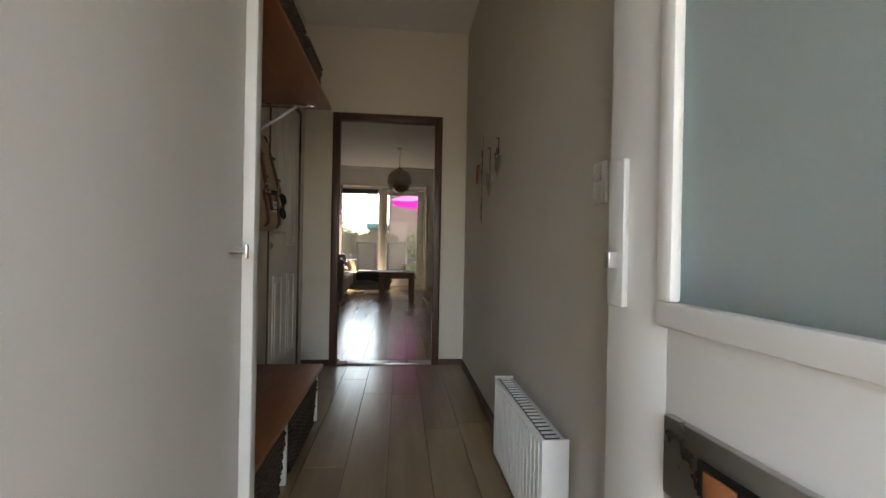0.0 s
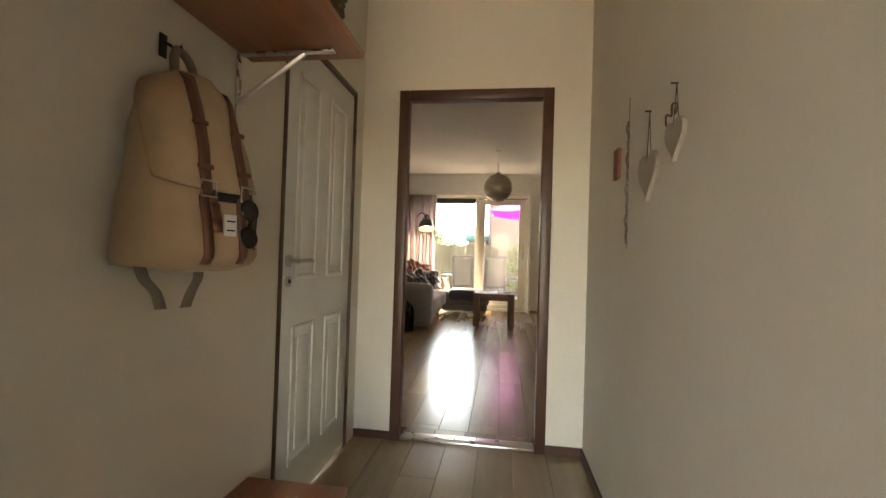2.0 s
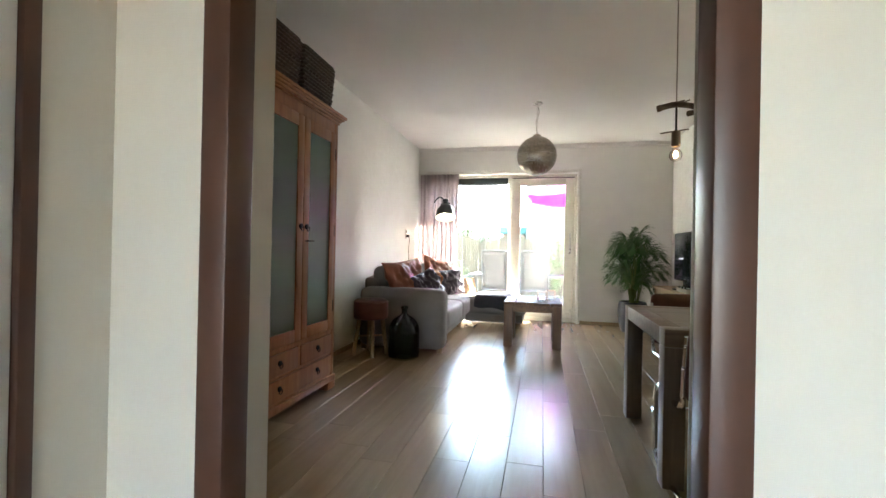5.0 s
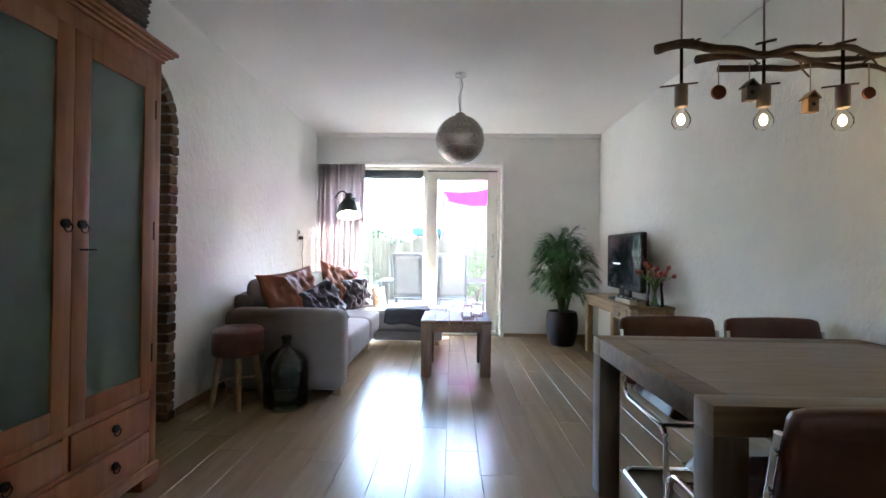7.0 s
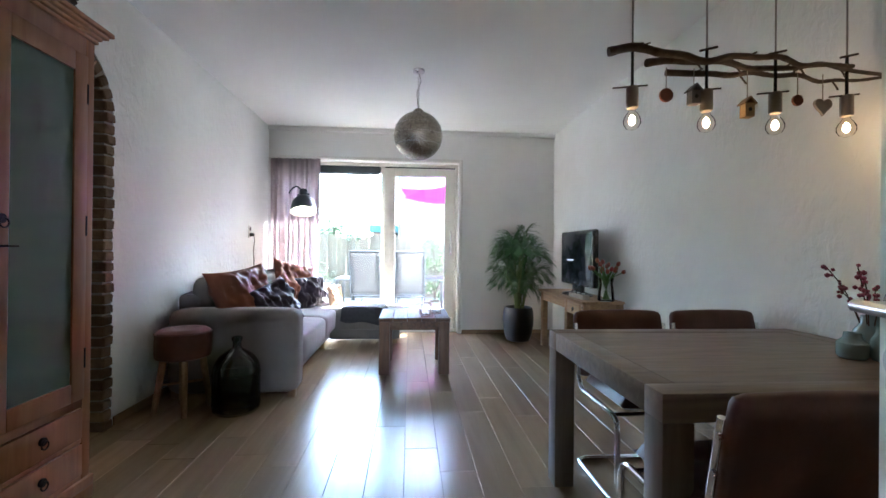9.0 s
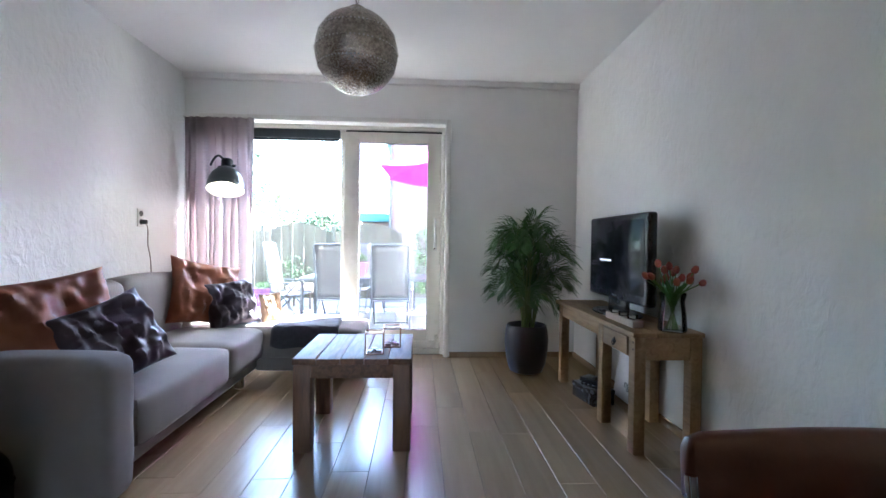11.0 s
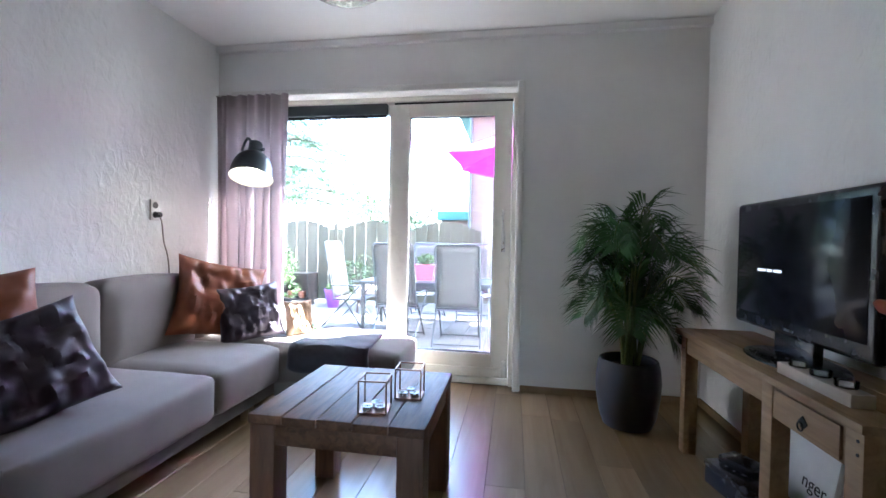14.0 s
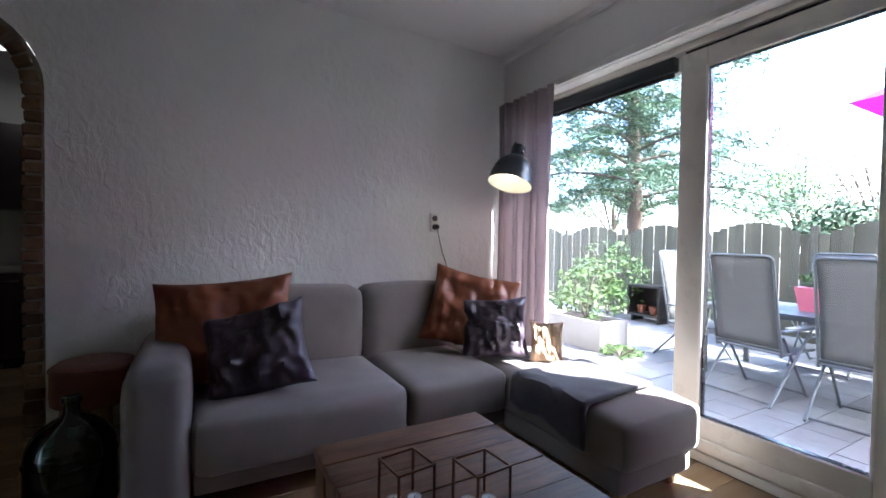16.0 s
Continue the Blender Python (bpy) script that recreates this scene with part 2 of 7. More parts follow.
M_PINKFLOWER = mat("dusty_pink_blossom", (0.30, 0.075, 0.11), (0.2, 0.04, 0.07), 0.7, vary=0.3)
M_TWIG = mat("brown_twig", (0.075, 0.05, 0.035), rough=0.8)
M_TULIPLEAF = mat("tulip_stem", (0.13, 0.25, 0.07), (0.09, 0.18, 0.05), 0.5)
M_WAX = mat("white_wax", (0.8, 0.79, 0.75), rough=0.5, bump=0.02)
M_TIN = mat("tealight_tin", (0.75, 0.75, 0.75), rough=0.25, metal=1.0, bump=0.02)
M_PALEWOOD = mat("whitewashed_block", (0.42, 0.36, 0.29), rough=0.7, scale=8, stretch=(4, 1, 4))
M_SIGN = mat("white_sign_board", (0.74, 0.74, 0.72), rough=0.6)
M_INK = mat("black_ink", (0.03, 0.03, 0.03), rough=0.7, bump=0)
M_SCREENTEXT = glow("screen_text", (0.75, 0.78, 0.80), 0.02)
M_STONE = mat("grey_paver", (0.18, 0.178, 0.175), (0.135, 0.133, 0.13), 0.85, scale=14, bump=0.5, bscale=80, depth=0.003, vary=0.14)
M_GROUND = mat("sandy_soil", (0.16, 0.14, 0.11), (0.11, 0.098, 0.078), 0.95, scale=3, bump=0.6, bscale=40, depth=0.01)
M_FENCE = mat("weathered_fence_wood", (0.125, 0.115, 0.075), (0.08, 0.078, 0.05), 0.85, scale=5, stretch=(7, 7, 0.7), bump=0.4, vary=0.22, distort=0.6)
M_BRICKOUT = mat("brown_red_brick", (0.25, 0.185, 0.155), (0.19, 0.14, 0.118), 0.9, scale=6, bump=0.5, bscale=60, depth=0.004)
M_TEALFASCIA = mat("teal_fascia", (0.07, 0.22, 0.22), rough=0.5)
M_UMBRELLA = cloth_mat("magenta_canvas", (0.34, 0.012, 0.27), 0.12)
M_MESHGREY = mat("grey_textilene", (0.11, 0.11, 0.108), (0.085, 0.085, 0.085), 0.8, scale=20, bump=0.4, bscale=300)
M_ALU = mat("grey_aluminium", (0.10, 0.11, 0.115), rough=0.45, metal=0.5)
M_PINK = mat("pink_planter", (0.62, 0.17, 0.24), rough=0.5)
M_PURPLE = mat("purple_pot", (0.17, 0.05, 0.34), rough=0.5)
M_BUSH = mat("garden_leaf", (0.10, 0.17, 0.04), (0.06, 0.115, 0.028), 0.6, scale=4, vary=0.2)
M_PINELEAF = mat("conifer_needles", (0.055, 0.10, 0.045), (0.035, 0.07, 0.032), 0.7, scale=2)
M_BLOSSOM = mat("pale_blossom", (0.5, 0.42, 0.40), (0.38, 0.38, 0.22), 0.8, scale=2)
M_BARK = mat("bark", (0.10, 0.07, 0.05), rough=0.95, bump=0.8, bscale=20, depth=0.02)
M_FLEECE = mat("cream_fleece", (0.45, 0.36, 0.28), rough=1.0, bump=1.0, bscale=40, depth=0.02)
M_KITCHEN = mat("dark_kitchen_front", (0.035, 0.028, 0.026), rough=0.35)
M_KITTOP = mat("pale_worktop", (0.45, 0.43, 0.40), rough=0.4)
M_KITLAMP = glow("kitchen_striplight", (1.0, 0.93, 0.80), 0.1)
M_TERRA = mat("grey_concrete_planter", (0.33, 0.32, 0.30), rough=0.9, bump=0.4)
M_SUNGLASS = mat("sunglass_black", (0.01, 0.01, 0.01), rough=0.1, bump=0)
# Near-black that stands in for shade inside baskets and under the backpack flap.
M_DARKSHADE = mat("dark_shade_fill", (0.02, 0.02, 0.022), rough=0.9)


# ---- shape helpers ----
def add_box(bm, lo, hi, bev=0.0, seg=2, turn=None):
    c = [(a + b) / 2 for a, b in zip(lo, hi)]
    s = [abs(b - a) for a, b in zip(lo, hi)]
    m = Matrix.Translation(c) @ (turn if turn else Matrix()) @ Matrix.Diagonal((*s, 1))
    r = bmesh.ops.create_cube(bm, size=1.0, matrix=m)
    if bev > 0:
        vs = set(r["verts"])
        es = [e for e in bm.edges if e.verts[0] in vs and e.verts[1] in vs]
        bmesh.ops.bevel(bm, geom=es, offset=min(bev, min(s) * 0.45), segments=seg, affect='EDGES', profile=0.5)


def add_tube(bm, pts, r, sides=8, closed=False, taper=None):
    """A round bar along the points."""
    pts = [Vector(p) for p in pts]
    n = len(pts)
    rings = []
    up = Vector((0, 0, 1))
    for i, p in enumerate(pts):
        a = pts[(i - 1) % n] if (closed or i > 0) else p
        b = pts[(i + 1) % n] if (closed or i < n - 1) else p
        d = (b - a).normalized()
        ref = up if abs(d.z) < 0.95 else Vector((1, 0, 0))
        u = d.cross(ref).normalized()
        v = d.cross(u)
        rad = taper[i] if taper else r
        rings.append([bm.verts.new(p + rad * (math.cos(k * math.tau / sides) * u + math.sin(k * math.tau / sides) * v)) for k in range(sides)])
    for i in range(n if closed else n - 1):
        q, w = rings[i], rings[(i + 1) % n]
        for k in range(sides):
            bm.faces.new((q[k], q[(k + 1) % sides], w[(k + 1) % sides], w[k]))
    if not closed:
        bm.faces.new(rings[0][::-1])
        bm.faces.new(rings[-1])


def add_lathe(bm, profile, centre=(0, 0, 0), sides=32, close=False):
    """Turned shape from (radius, height) pairs."""
    rings = []
    for r, z in profile:
        if r < 1e-5:
            rings.append([bm.verts.new((centre[0], centre[1], centre[2] + z))])
        else:
            rings.append([bm.verts.new((centre[0] + r * math.cos(k * math.tau / sides), centre[1] + r * math.sin(k * math.tau / sides), centre[2] + z)) for k in range(sides)])
    for a, b in zip(rings, rings[1:]):
        for k in range(sides):
            j = (k + 1) % sides
            if len(a) == 1 and len(b) == 1:
                break
            if len(a) == 1:
                bm.faces.new((a[0], b[j], b[k]))
            elif len(b) == 1:
                bm.faces.new((a[k], a[j], b[0]))
            else:
                bm.faces.new((a[k], a[j], b[j], b[k]))


def smooth_path(pts, steps=6):
    """Rounded line through the points."""
    pts = [Vector(p) for p in pts]
    out = []
    for i in range(len(pts) - 1):
        p0, p1, p2, p3 = pts[max(i - 1, 0)], pts[i], pts[i + 1], pts[min(i + 2, len(pts) - 1)]
        for k in range(steps):
            t = k / steps
            out.append(0.5 * ((2 * p1) + (p2 - p0) * t + (2 * p0 - 5 * p1 + 4 * p2 - p3) * t * t + (3 * p1 - p0 - 3 * p2 + p3) * t ** 3))
    out.append(pts[-1])
    return out


def round_corners(pts, r, steps=5):
    pts = [Vector(p) for p in pts]
    out = [pts[0]]
    for a, b, c in zip(pts, pts[1:], pts[2:]):
        d1, d2 = (a - b).normalized(), (c - b).normalized()
        k = min(r, (a - b).length / 2, (c - b).length / 2)
        s, e = b + d1 * k, b + d2 * k
        for i in range(steps + 1):
            t = i / steps
            out.append((1 - t) ** 2 * s + 2 * t * (1 - t) * b + t * t * e)
    out.append(pts[-1])
    return out


def finish(name, bm, material, smooth=True, angle=40):
    bmesh.ops.recalc_face_normals(bm, faces=bm.faces[:])
    me = bpy.data.meshes.new(name)
    bm.to_mesh(me)
    bm.free()
    me.materials.append(material)
    if smooth:
        for p in me.polygons:
            p.use_smooth = True
        me.set_sharp_from_angle(angle=radians(angle))
    return me


def part(name, bm, material, parent=None, label="", smooth=True):
    ob = new(name, finish(name, bm, material, smooth))
    if parent is not None:
        ob.parent = parent
    if label:
        tagged(ob, label)
    return ob


def thing(name, label, category, at=(0, 0, 0), rz=0, group="", kind=""):
    ob = new(name)
    ob.empty_display_size = 0.1
    ob.matrix_basis = pose(*at, 0, 0, rz)
    return tagged(ob, label, category, group, kind)


def box_part(name, lo, hi, material, parent=None, bev=0.004, label="", turn=None, seg=2):
    bm = bmesh.new()
    add_box(bm, lo, hi, bev, seg, turn)
    return part(name, bm, material, parent, label)


def tube_part(name, pts, r, material, parent=None, label="", sides=8, closed=False, taper=None):
    bm = bmesh.new()
    add_tube(bm, pts, r, sides, closed, taper)
    return part(name, bm, material, parent, label)


def lathe_part(name, profile, material, parent=None, label="", centre=(0, 0, 0), sides=32):
    bm = bmesh.new()
    add_lathe(bm, profile, centre, sides)
    return part(name, bm, material, parent, label)


def structure(name, boxes, material, label, category, bev=0.0):
    bm = bmesh.new()
    for lo, hi in boxes:
        add_box(bm, lo, hi, bev)
    ob = part(name, bm, material, None, "", smooth=False)
    return tagged(ob, label, category, "", "structure")


def soft_box(bm, lo, hi, r=0.06, puff=0.02, cuts=7, wrinkle=0.004, seed=0.0):
    """An upholstered block: rounded edges, slightly domed faces and small unevenness."""
    c = Vector([(a + b) / 2 for a, b in zip(lo, hi)])
    h = Vector([abs(b - a) / 2 for a, b in zip(lo, hi)])
    tmp = bmesh.new()
    bmesh.ops.create_cube(tmp, size=2.0)
    bmesh.ops.subdivide_edges(tmp, edges=tmp.edges[:], cuts=cuts, use_grid_fill=True)
    vmap = {}
    for v in tmp.verts:
        q = Vector([math.copysign(abs(x) ** 0.72, x) for x in v.co])
        p = Vector((q.x * h.x, q.y * h.y, q.z * h.z))
        core = Vector([max(-hh + r, min(hh - r, x)) for x, hh in zip(p, h)])
        d = p - core
        if d.length > 1e-6:
            p = core + d.normalized() * r
        for ax in range(3):
            a1, a2 = (ax + 1) % 3, (ax + 2) % 3
            dome = (1 - q[a1] ** 2) * (1 - q[a2] ** 2)
            p[ax] += puff * dome * (1 if q[ax] > 0 else -1) * (abs(q[ax]) ** 3)
        w = p + c
        n = noise.noise_vector(w * 7 + Vector((seed, 0, 0)))
        vmap[v] = bm.verts.new(w + n * wrinkle)
    for f in tmp.faces:
        bm.faces.new([vmap[v] for v in f.verts])
    tmp.free()


def add_pillow(bm, w, h, t, cuts=16, wrinkle=0.02, seed=0.0, slump=0.0):
    """A scatter cushion standing in the xz plane, with pinched corners and folds."""
    for side in (1, -1):
        grid = []
        for i in range(cuts + 1):
            row = []
            for j in range(cuts + 1):
                u, v = 2 * i / cuts - 1, 2 * j / cuts - 1
                edge = max(0.0, (1 - u ** 4) * (1 - v ** 4)) ** 0.55
                pin = 1 - 0.10 * (1 - u * u) * abs(v) ** 3
                pin2 = 1 - 0.10 * (1 - v * v) * abs(u) ** 3
                x, z = u * w / 2 * pin2, v * h / 2 * pin
                k = noise.noise(Vector((u * 2.2 + seed, v * 2.2, side * 0.4))) * wrinkle * edge * 1.6
                k += noise.noise(Vector((u * 6 + seed, v * 3.0 + u * 2, side))) * wrinkle * 0.8 * edge
                fold = abs(noise.noise(Vector((u * 2.0 + v * 4.5 + seed, v * 1.2 - u, side * 2))))
                k -= (max(0.0, 0.22 - fold) / 0.22) ** 2 * wrinkle * 0.28 * edge
                y = side * (t / 2 * edge + k)
                z += slump * (u * u - 0.4) * (v + 1) * 0.5
                row.append(bm.verts.new((x, y, z)))
            grid.append(row)
        for i in range(cuts):
            for j in range(cuts):
                bm.faces.new((grid[i][j], grid[i + 1][j], grid[i + 1][j + 1], grid[i][j + 1]))
    bmesh.ops.remove_doubles(bm, verts=bm.verts[:], dist=0.0004)


def boxes_mesh(name, items, material):
    """Many plain blocks in one mesh, from (lo, hi) pairs."""
    vs, fs = [], []
    for lo, hi in items:
        k = len(vs)
        vs += [(x, y, z) for x in (lo[0], hi[0]) for y in (lo[1], hi[1]) for z in (lo[2], hi[2])]
        fs += [tuple(k + i for i in q) for q in ((0, 1, 3, 2), (4, 6, 7, 5), (0, 4, 5, 1), (2, 3, 7, 6), (0, 2, 6, 4), (1, 5, 7, 3))]
    me = bpy.data.meshes.new(name)
    me.from_pydata(vs, [], fs)
    me.materials.append(material)
    return me


# ---- structure: hall and living room ----
L, R, Y0, Y1, CEIL = -2.12, 1.88, 2.90, 9.12, 2.85
structure("floor", [((-5.0, -1.3, -0.30), (2.1, 9.40, -0.012))], M_JOINT, "oak-look laminate floor with narrow joints", "floor")
structure("ceiling", [((-5.0, -1.3, CEIL), (2.1, 9.5, CEIL + 0.25))], M_CEIL, "smooth white painted ceiling", "ceiling")
structure("wall_hall_left", [((-1.02, -1.25, 0), (-0.89, 1.74, CEIL)), ((-1.02, 2.56, 0), (-0.89, 2.70, CEIL)), ((-1.02, 1.74, 2.06), (-0.89, 2.56, CEIL))],
          M_HALLWALL, "cream painted hall wall", "wall")
structure("wall_hall_right", [((0.47, -1.25, 0), (0.60, 2.70, CEIL))], M_HALLWALL, "cream painted hall wall", "wall")
structure("wall_hall_end", [((-2.30, 2.70, 0), (-0.66, Y0, CEIL)), ((0.26, 2.70, 0), (2.06, Y0, CEIL)), ((-0.66, 2.70, 2.12), (0.26, Y0, CEIL))],
          M_HALLWALL, "wall with the doorway between hall and living room", "wall")
structure("wall_hall_front", [((-1.02, -1.25, 0), (-0.47, -1.10, CEIL)), ((0.43, -1.25, 0), (0.60, -1.10, CEIL)), ((-0.47, -1.25, 2.12), (0.43, -1.10, CEIL))],
          M_HALLWALL, "front wall with the open entrance", "wall")
# Out-of-view walls and roof, added to dim the daylight entering the hall.
structure("wall_porch", [((-1.02, -2.75, 0), (-0.88, -1.25, 2.5)), ((0.66, -2.75, 0), (0.80, -1.25, 2.5)), ((-1.02, -2.75, 2.3), (0.80, -1.25, 2.5))],
          M_BRICKOUT, "unseen brick walls and roof added to cut daylight into the hall", "wall")
structure("wall_east", [((R, Y0, 0), (R + 0.18, 9.45, CEIL))], M_PLASTER, "white wall with coarse trowelled plaster", "wall")
structure("wall_north", [((0.50, Y1, 0), (R, 9.45, CEIL)), ((L, Y1, 0), (-1.97, 9.45, CEIL)), ((-1.97, Y1, 2.40), (0.50, 9.45, CEIL))],
          M_SMOOTH, "white plastered garden wall around the sliding door", "wall")
structure("cornice", [((L, Y1 - 0.05, CEIL - 0.058), (R, Y1, CEIL - 0.004))], M_CEIL, "thin white cornice strip under the ceiling", "trim", 0.004)

AY0, AY1, AZ, AR = 5.12, 5.94, 2.34, 0.36


def arch_outline(y0, y1, top, r, steps=8):
    """Points of a door-shaped opening with rounded upper corners, from one foot to the other."""
    pts = [(y0, 0.0)]
    pts += [(y0 + r - r * math.cos(k / steps * math.pi / 2), top - r + r * math.sin(k / steps * math.pi / 2)) for k in range(steps + 1)]
    pts += [(y1 - r + r * math.sin(k / steps * math.pi / 2), top - r + r * math.cos(k / steps * math.pi / 2)) for k in range(steps + 1)]
    pts.append((y1, 0.0))
    return pts


def west_wall():
    bm = bmesh.new()
    hole = arch_outline(AY0 - 0.09, AY1 + 0.09, AZ + 0.09, AR + 0.05)
    ring = [(Y0, 0.0), (Y0, CEIL), (9.45, CEIL), (9.45, 0.0)]
    for x in (L, L - 0.2):
        v = [bm.verts.new((x, y, z)) for y, z in ring[:2]]
        w = [bm.verts.new((x, y, z)) for y, z in ring[2:]]
        h = [bm.verts.new((x, y, z)) for y, z in hole]
        half = len(h) // 2
        bm.faces.new([v[0], *h[:half], v[1]])
        bm.faces.new([v[1], *h[half - 1:half + 1], w[0]])
        bm.faces.new([w[0], *h[half:], w[1]])
    for (a, b), (c, d) in zip(hole, hole[1:]):
        bm.faces.new([bm.verts.new(p) for p in ((L, a, b), (L, c, d), (L - 0.2, c, d), (L - 0.2, a, b))])
    ob = part("wall_west", bm, M_PLASTER, None, "", smooth=False)
    return tagged(ob, "white plastered wall with a brick-lined arch", "wall", "", "structure")


wall_west = west_wall()
structure("wall_kitchen", [((-5.0, 2.75, 0), (-4.85, 9.4, CEIL)), ((-4.85, 2.75, 0), (-2.32, 2.9, CEIL)), ((-4.85, 8.4, 0), (-2.32, 8.55, CEIL))],
          M_SMOOTH, "plain white kitchen wall beyond the arch", "wall")


def baseboards():
    structure("baseboard", [((L + 0.002, 6.05, 0), (L + 0.016, Y1, 0.055)), ((0.56, Y1 - 0.014, 0), (R, Y1 - 0.002, 0.05)), ((R - 0.016, Y0, 0), (R - 0.002, Y1 - 0.014, 0.055))],
              M_FLOOR, "low oak skirting strip", "trim", 0.003)
    structure("baseboard_hall", [((0.456, 0.0, 0), (0.468, 2.70, 0.05)), ((0.26, 2.686, 0), (0.456, 2.698, 0.05)), ((-0.888, 2.686, 0), (-0.66, 2.698, 0.05))],
              M_BROWNFRAME, "low dark brown hall skirting", "trim", 0.003)


baseboards()


def door_frame():
    t = thing("door_frame_hall", "dark brown painted wooden door frame with no door closed", "door frame", kind="structure")
    for lo, hi in (((-0.66, 2.675, 0), (-0.60, 2.75, 2.12)), ((0.20, 2.675, 0), (0.26, 2.75, 2.12)), ((-0.60, 2.675, 2.06), (0.20, 2.75, 2.12))):
        box_part("frame_member", lo, hi, M_BROWNFRAME, t, 0.006)
    box_part("threshold", (-0.60, 2.70, 0.0), (0.20, 2.80, 0.014), M_STEEL, t, 0.006, "worn metal threshold strip")


door_frame()


def lever(parent, x, y, z, sx, dy):
    """A door lever on a round rose; sx is the side it stands off to, dy the way the lever points."""
    h = part("door_handle", bmesh_rod((x, y, z), (x + sx * 0.05, y, z), 0.009), M_STEEL, parent, "brushed steel lever handle")
    part("lever", bmesh_rod((x + sx * 0.05, y - dy * 0.01, z), (x + sx * 0.05, y + dy * 0.125, z), 0.0095), M_STEEL, h)
    part("rose", bmesh_rod((x, y, z), (x + sx * 0.008, y, z), 0.026), M_STEEL, h)
    part("keyhole_rose", bmesh_rod((x, y, z - 0.085), (x + sx * 0.008, y, z - 0.085), 0.024), M_STEEL, h)
    part("key_cylinder", bmesh_rod((x, y, z - 0.085), (x + sx * 0.011, y, z - 0.085), 0.009), M_BLACKMETAL, h)


def bmesh_rod(a, b, r, sides=16):
    bm = bmesh.new()
    add_tube(bm, [a, b], r, sides)
    return bm


def panel_door():
    d = thing("door_1", "white four-panel interior door, closed, in a brown frame", "door", kind="structure")
    box_part("leaf", (-0.93, 1.765, 0.01), (-0.895, 2.535, 2.03), M_WHITE, d, 0.003)
    for y0, y1 in ((1.87, 2.09), (2.21, 2.43)):
        for z0, z1 in ((0.20, 0.80), (1.00, 1.90)):
            for lo, hi in (((-0.896, y0, z0), (-0.887, y0 + 0.022, z1)), ((-0.896, y1 - 0.022, z0), (-0.887, y1, z1)),
                           ((-0.896, y0 + 0.022, z0), (-0.887, y1 - 0.022, z0 + 0.022)), ((-0.896, y0 + 0.022, z1 - 0.022), (-0.887, y1 - 0.022, z1))):
                box_part("moulding", lo, hi, M_WHITE, d, 0.004)
            box_part("raised_panel", (-0.896, y0 + 0.055, z0 + 0.055), (-0.889, y1 - 0.055, z1 - 0.055), M_WHITE, d, 0.004)
    for lo, hi in (((-0.96, 1.735, 0), (-0.885, 1.762, 2.065)), ((-0.96, 2.538, 0), (-0.885, 2.565, 2.065)), ((-0.96, 1.762, 2.035), (-0.885, 2.538, 2.065))):
        box_part("frame_member", lo, hi, M_BROWNFRAME, d, 0.003, "dark brown door frame")
    for z in (0.25, 1.75):
        part("hinge", bmesh_rod((-0.885, 2.537, z), (-0.885, 2.537, z + 0.09), 0.006), M_BLACKMETAL, d)
    lever(d, -0.895, 1.82, 1.08, 1, 1)


panel_door()


def living_door():
    d = thing("door_2", "white interior door standing open into the living room", "door", (0.272, 2.935, 0), -23.3, kind="structure")
    box_part("leaf", (-0.018, 0.0, 0.012), (0.022, 0.84, 2.05), M_WHITE, d, 0.003)
    lever(d, -0.018, 0.79, 1.09, -1, -1)
    lever(d, 0.022, 0.79, 1.09, 1, -1)
    for z in (0.25, 1.75):
        part("hinge", bmesh_rod((-0.02, 0.0, z), (-0.02, 0.0, z + 0.09), 0.007), M_STEEL, d)


living_door()


def front_door():
    d = thing("door_3", "grey-white front door with frosted pane, standing open", "door", (0.415, -1.07, 0), 4, kind="structure")
    for lo, hi in (((-0.03, 0, 0.01), (0.02, 0.12, 2.08)), ((-0.03, 0.73, 0.01), (0.02, 0.90, 2.08)), ((-0.03, 0.12, 0.01), (0.02, 0.73, 0.90)), ((-0.03, 0.12, 1.96), (0.02, 0.73, 2.08))):
        box_part("leaf_member", lo, hi, M_WHITE, d, 0.002)
    for lo, hi in (((-0.045, 0.115, 0.885), (-0.025, 0.74, 0.925)), ((-0.045, 0.115, 1.94), (-0.025, 0.74, 1.98)), ((-0.045, 0.115, 0.925), (-0.025, 0.15, 1.94)), ((-0.045, 0.705, 0.925), (-0.025, 0.74, 1.94))):
        box_part("glazing_bead", lo, hi, M_WHITE, d, 0.006)
    p = box_part("pane", (-0.012, 0.12, 0.90), (0.0, 0.73, 1.96), M_FROSTDOOR, d, 0, "ribbed frosted glass pane")
    slot = box_part("letterbox", (-0.045, 0.26, 0.635), (-0.03, 0.715, 0.755), M_STEEL, d, 0.004, "brushed steel letterbox with paper in it")
    box_part("flap_opening", (-0.049, 0.32, 0.672), (-0.045, 0.64, 0.722), M_BLACKMETAL, slot, 0.001)
    for y, m in ((0.36, M_REDWOOD), (0.42, M_LAMPDARK), (0.48, M_HEART), (0.54, M_LAMPDARK), (0.60, M_BEECH)):
        box_part("paper_strip", (-0.053, y - 0.026, 0.678), (-0.049, y + 0.026, 0.712), m, slot, 0.001, "printed paper edge in the slot")
    box_part("lock_plate", (-0.042, 0.835, 0.90), (-0.03, 0.885, 1.17), M_CLOSET, d, 0.002, "steel mortise lock plate")
    box_part("thumb_turn", (-0.06, 0.85, 0.97), (-0.042, 0.87, 1.0), M_STEEL, d, 0.002)


front_door()


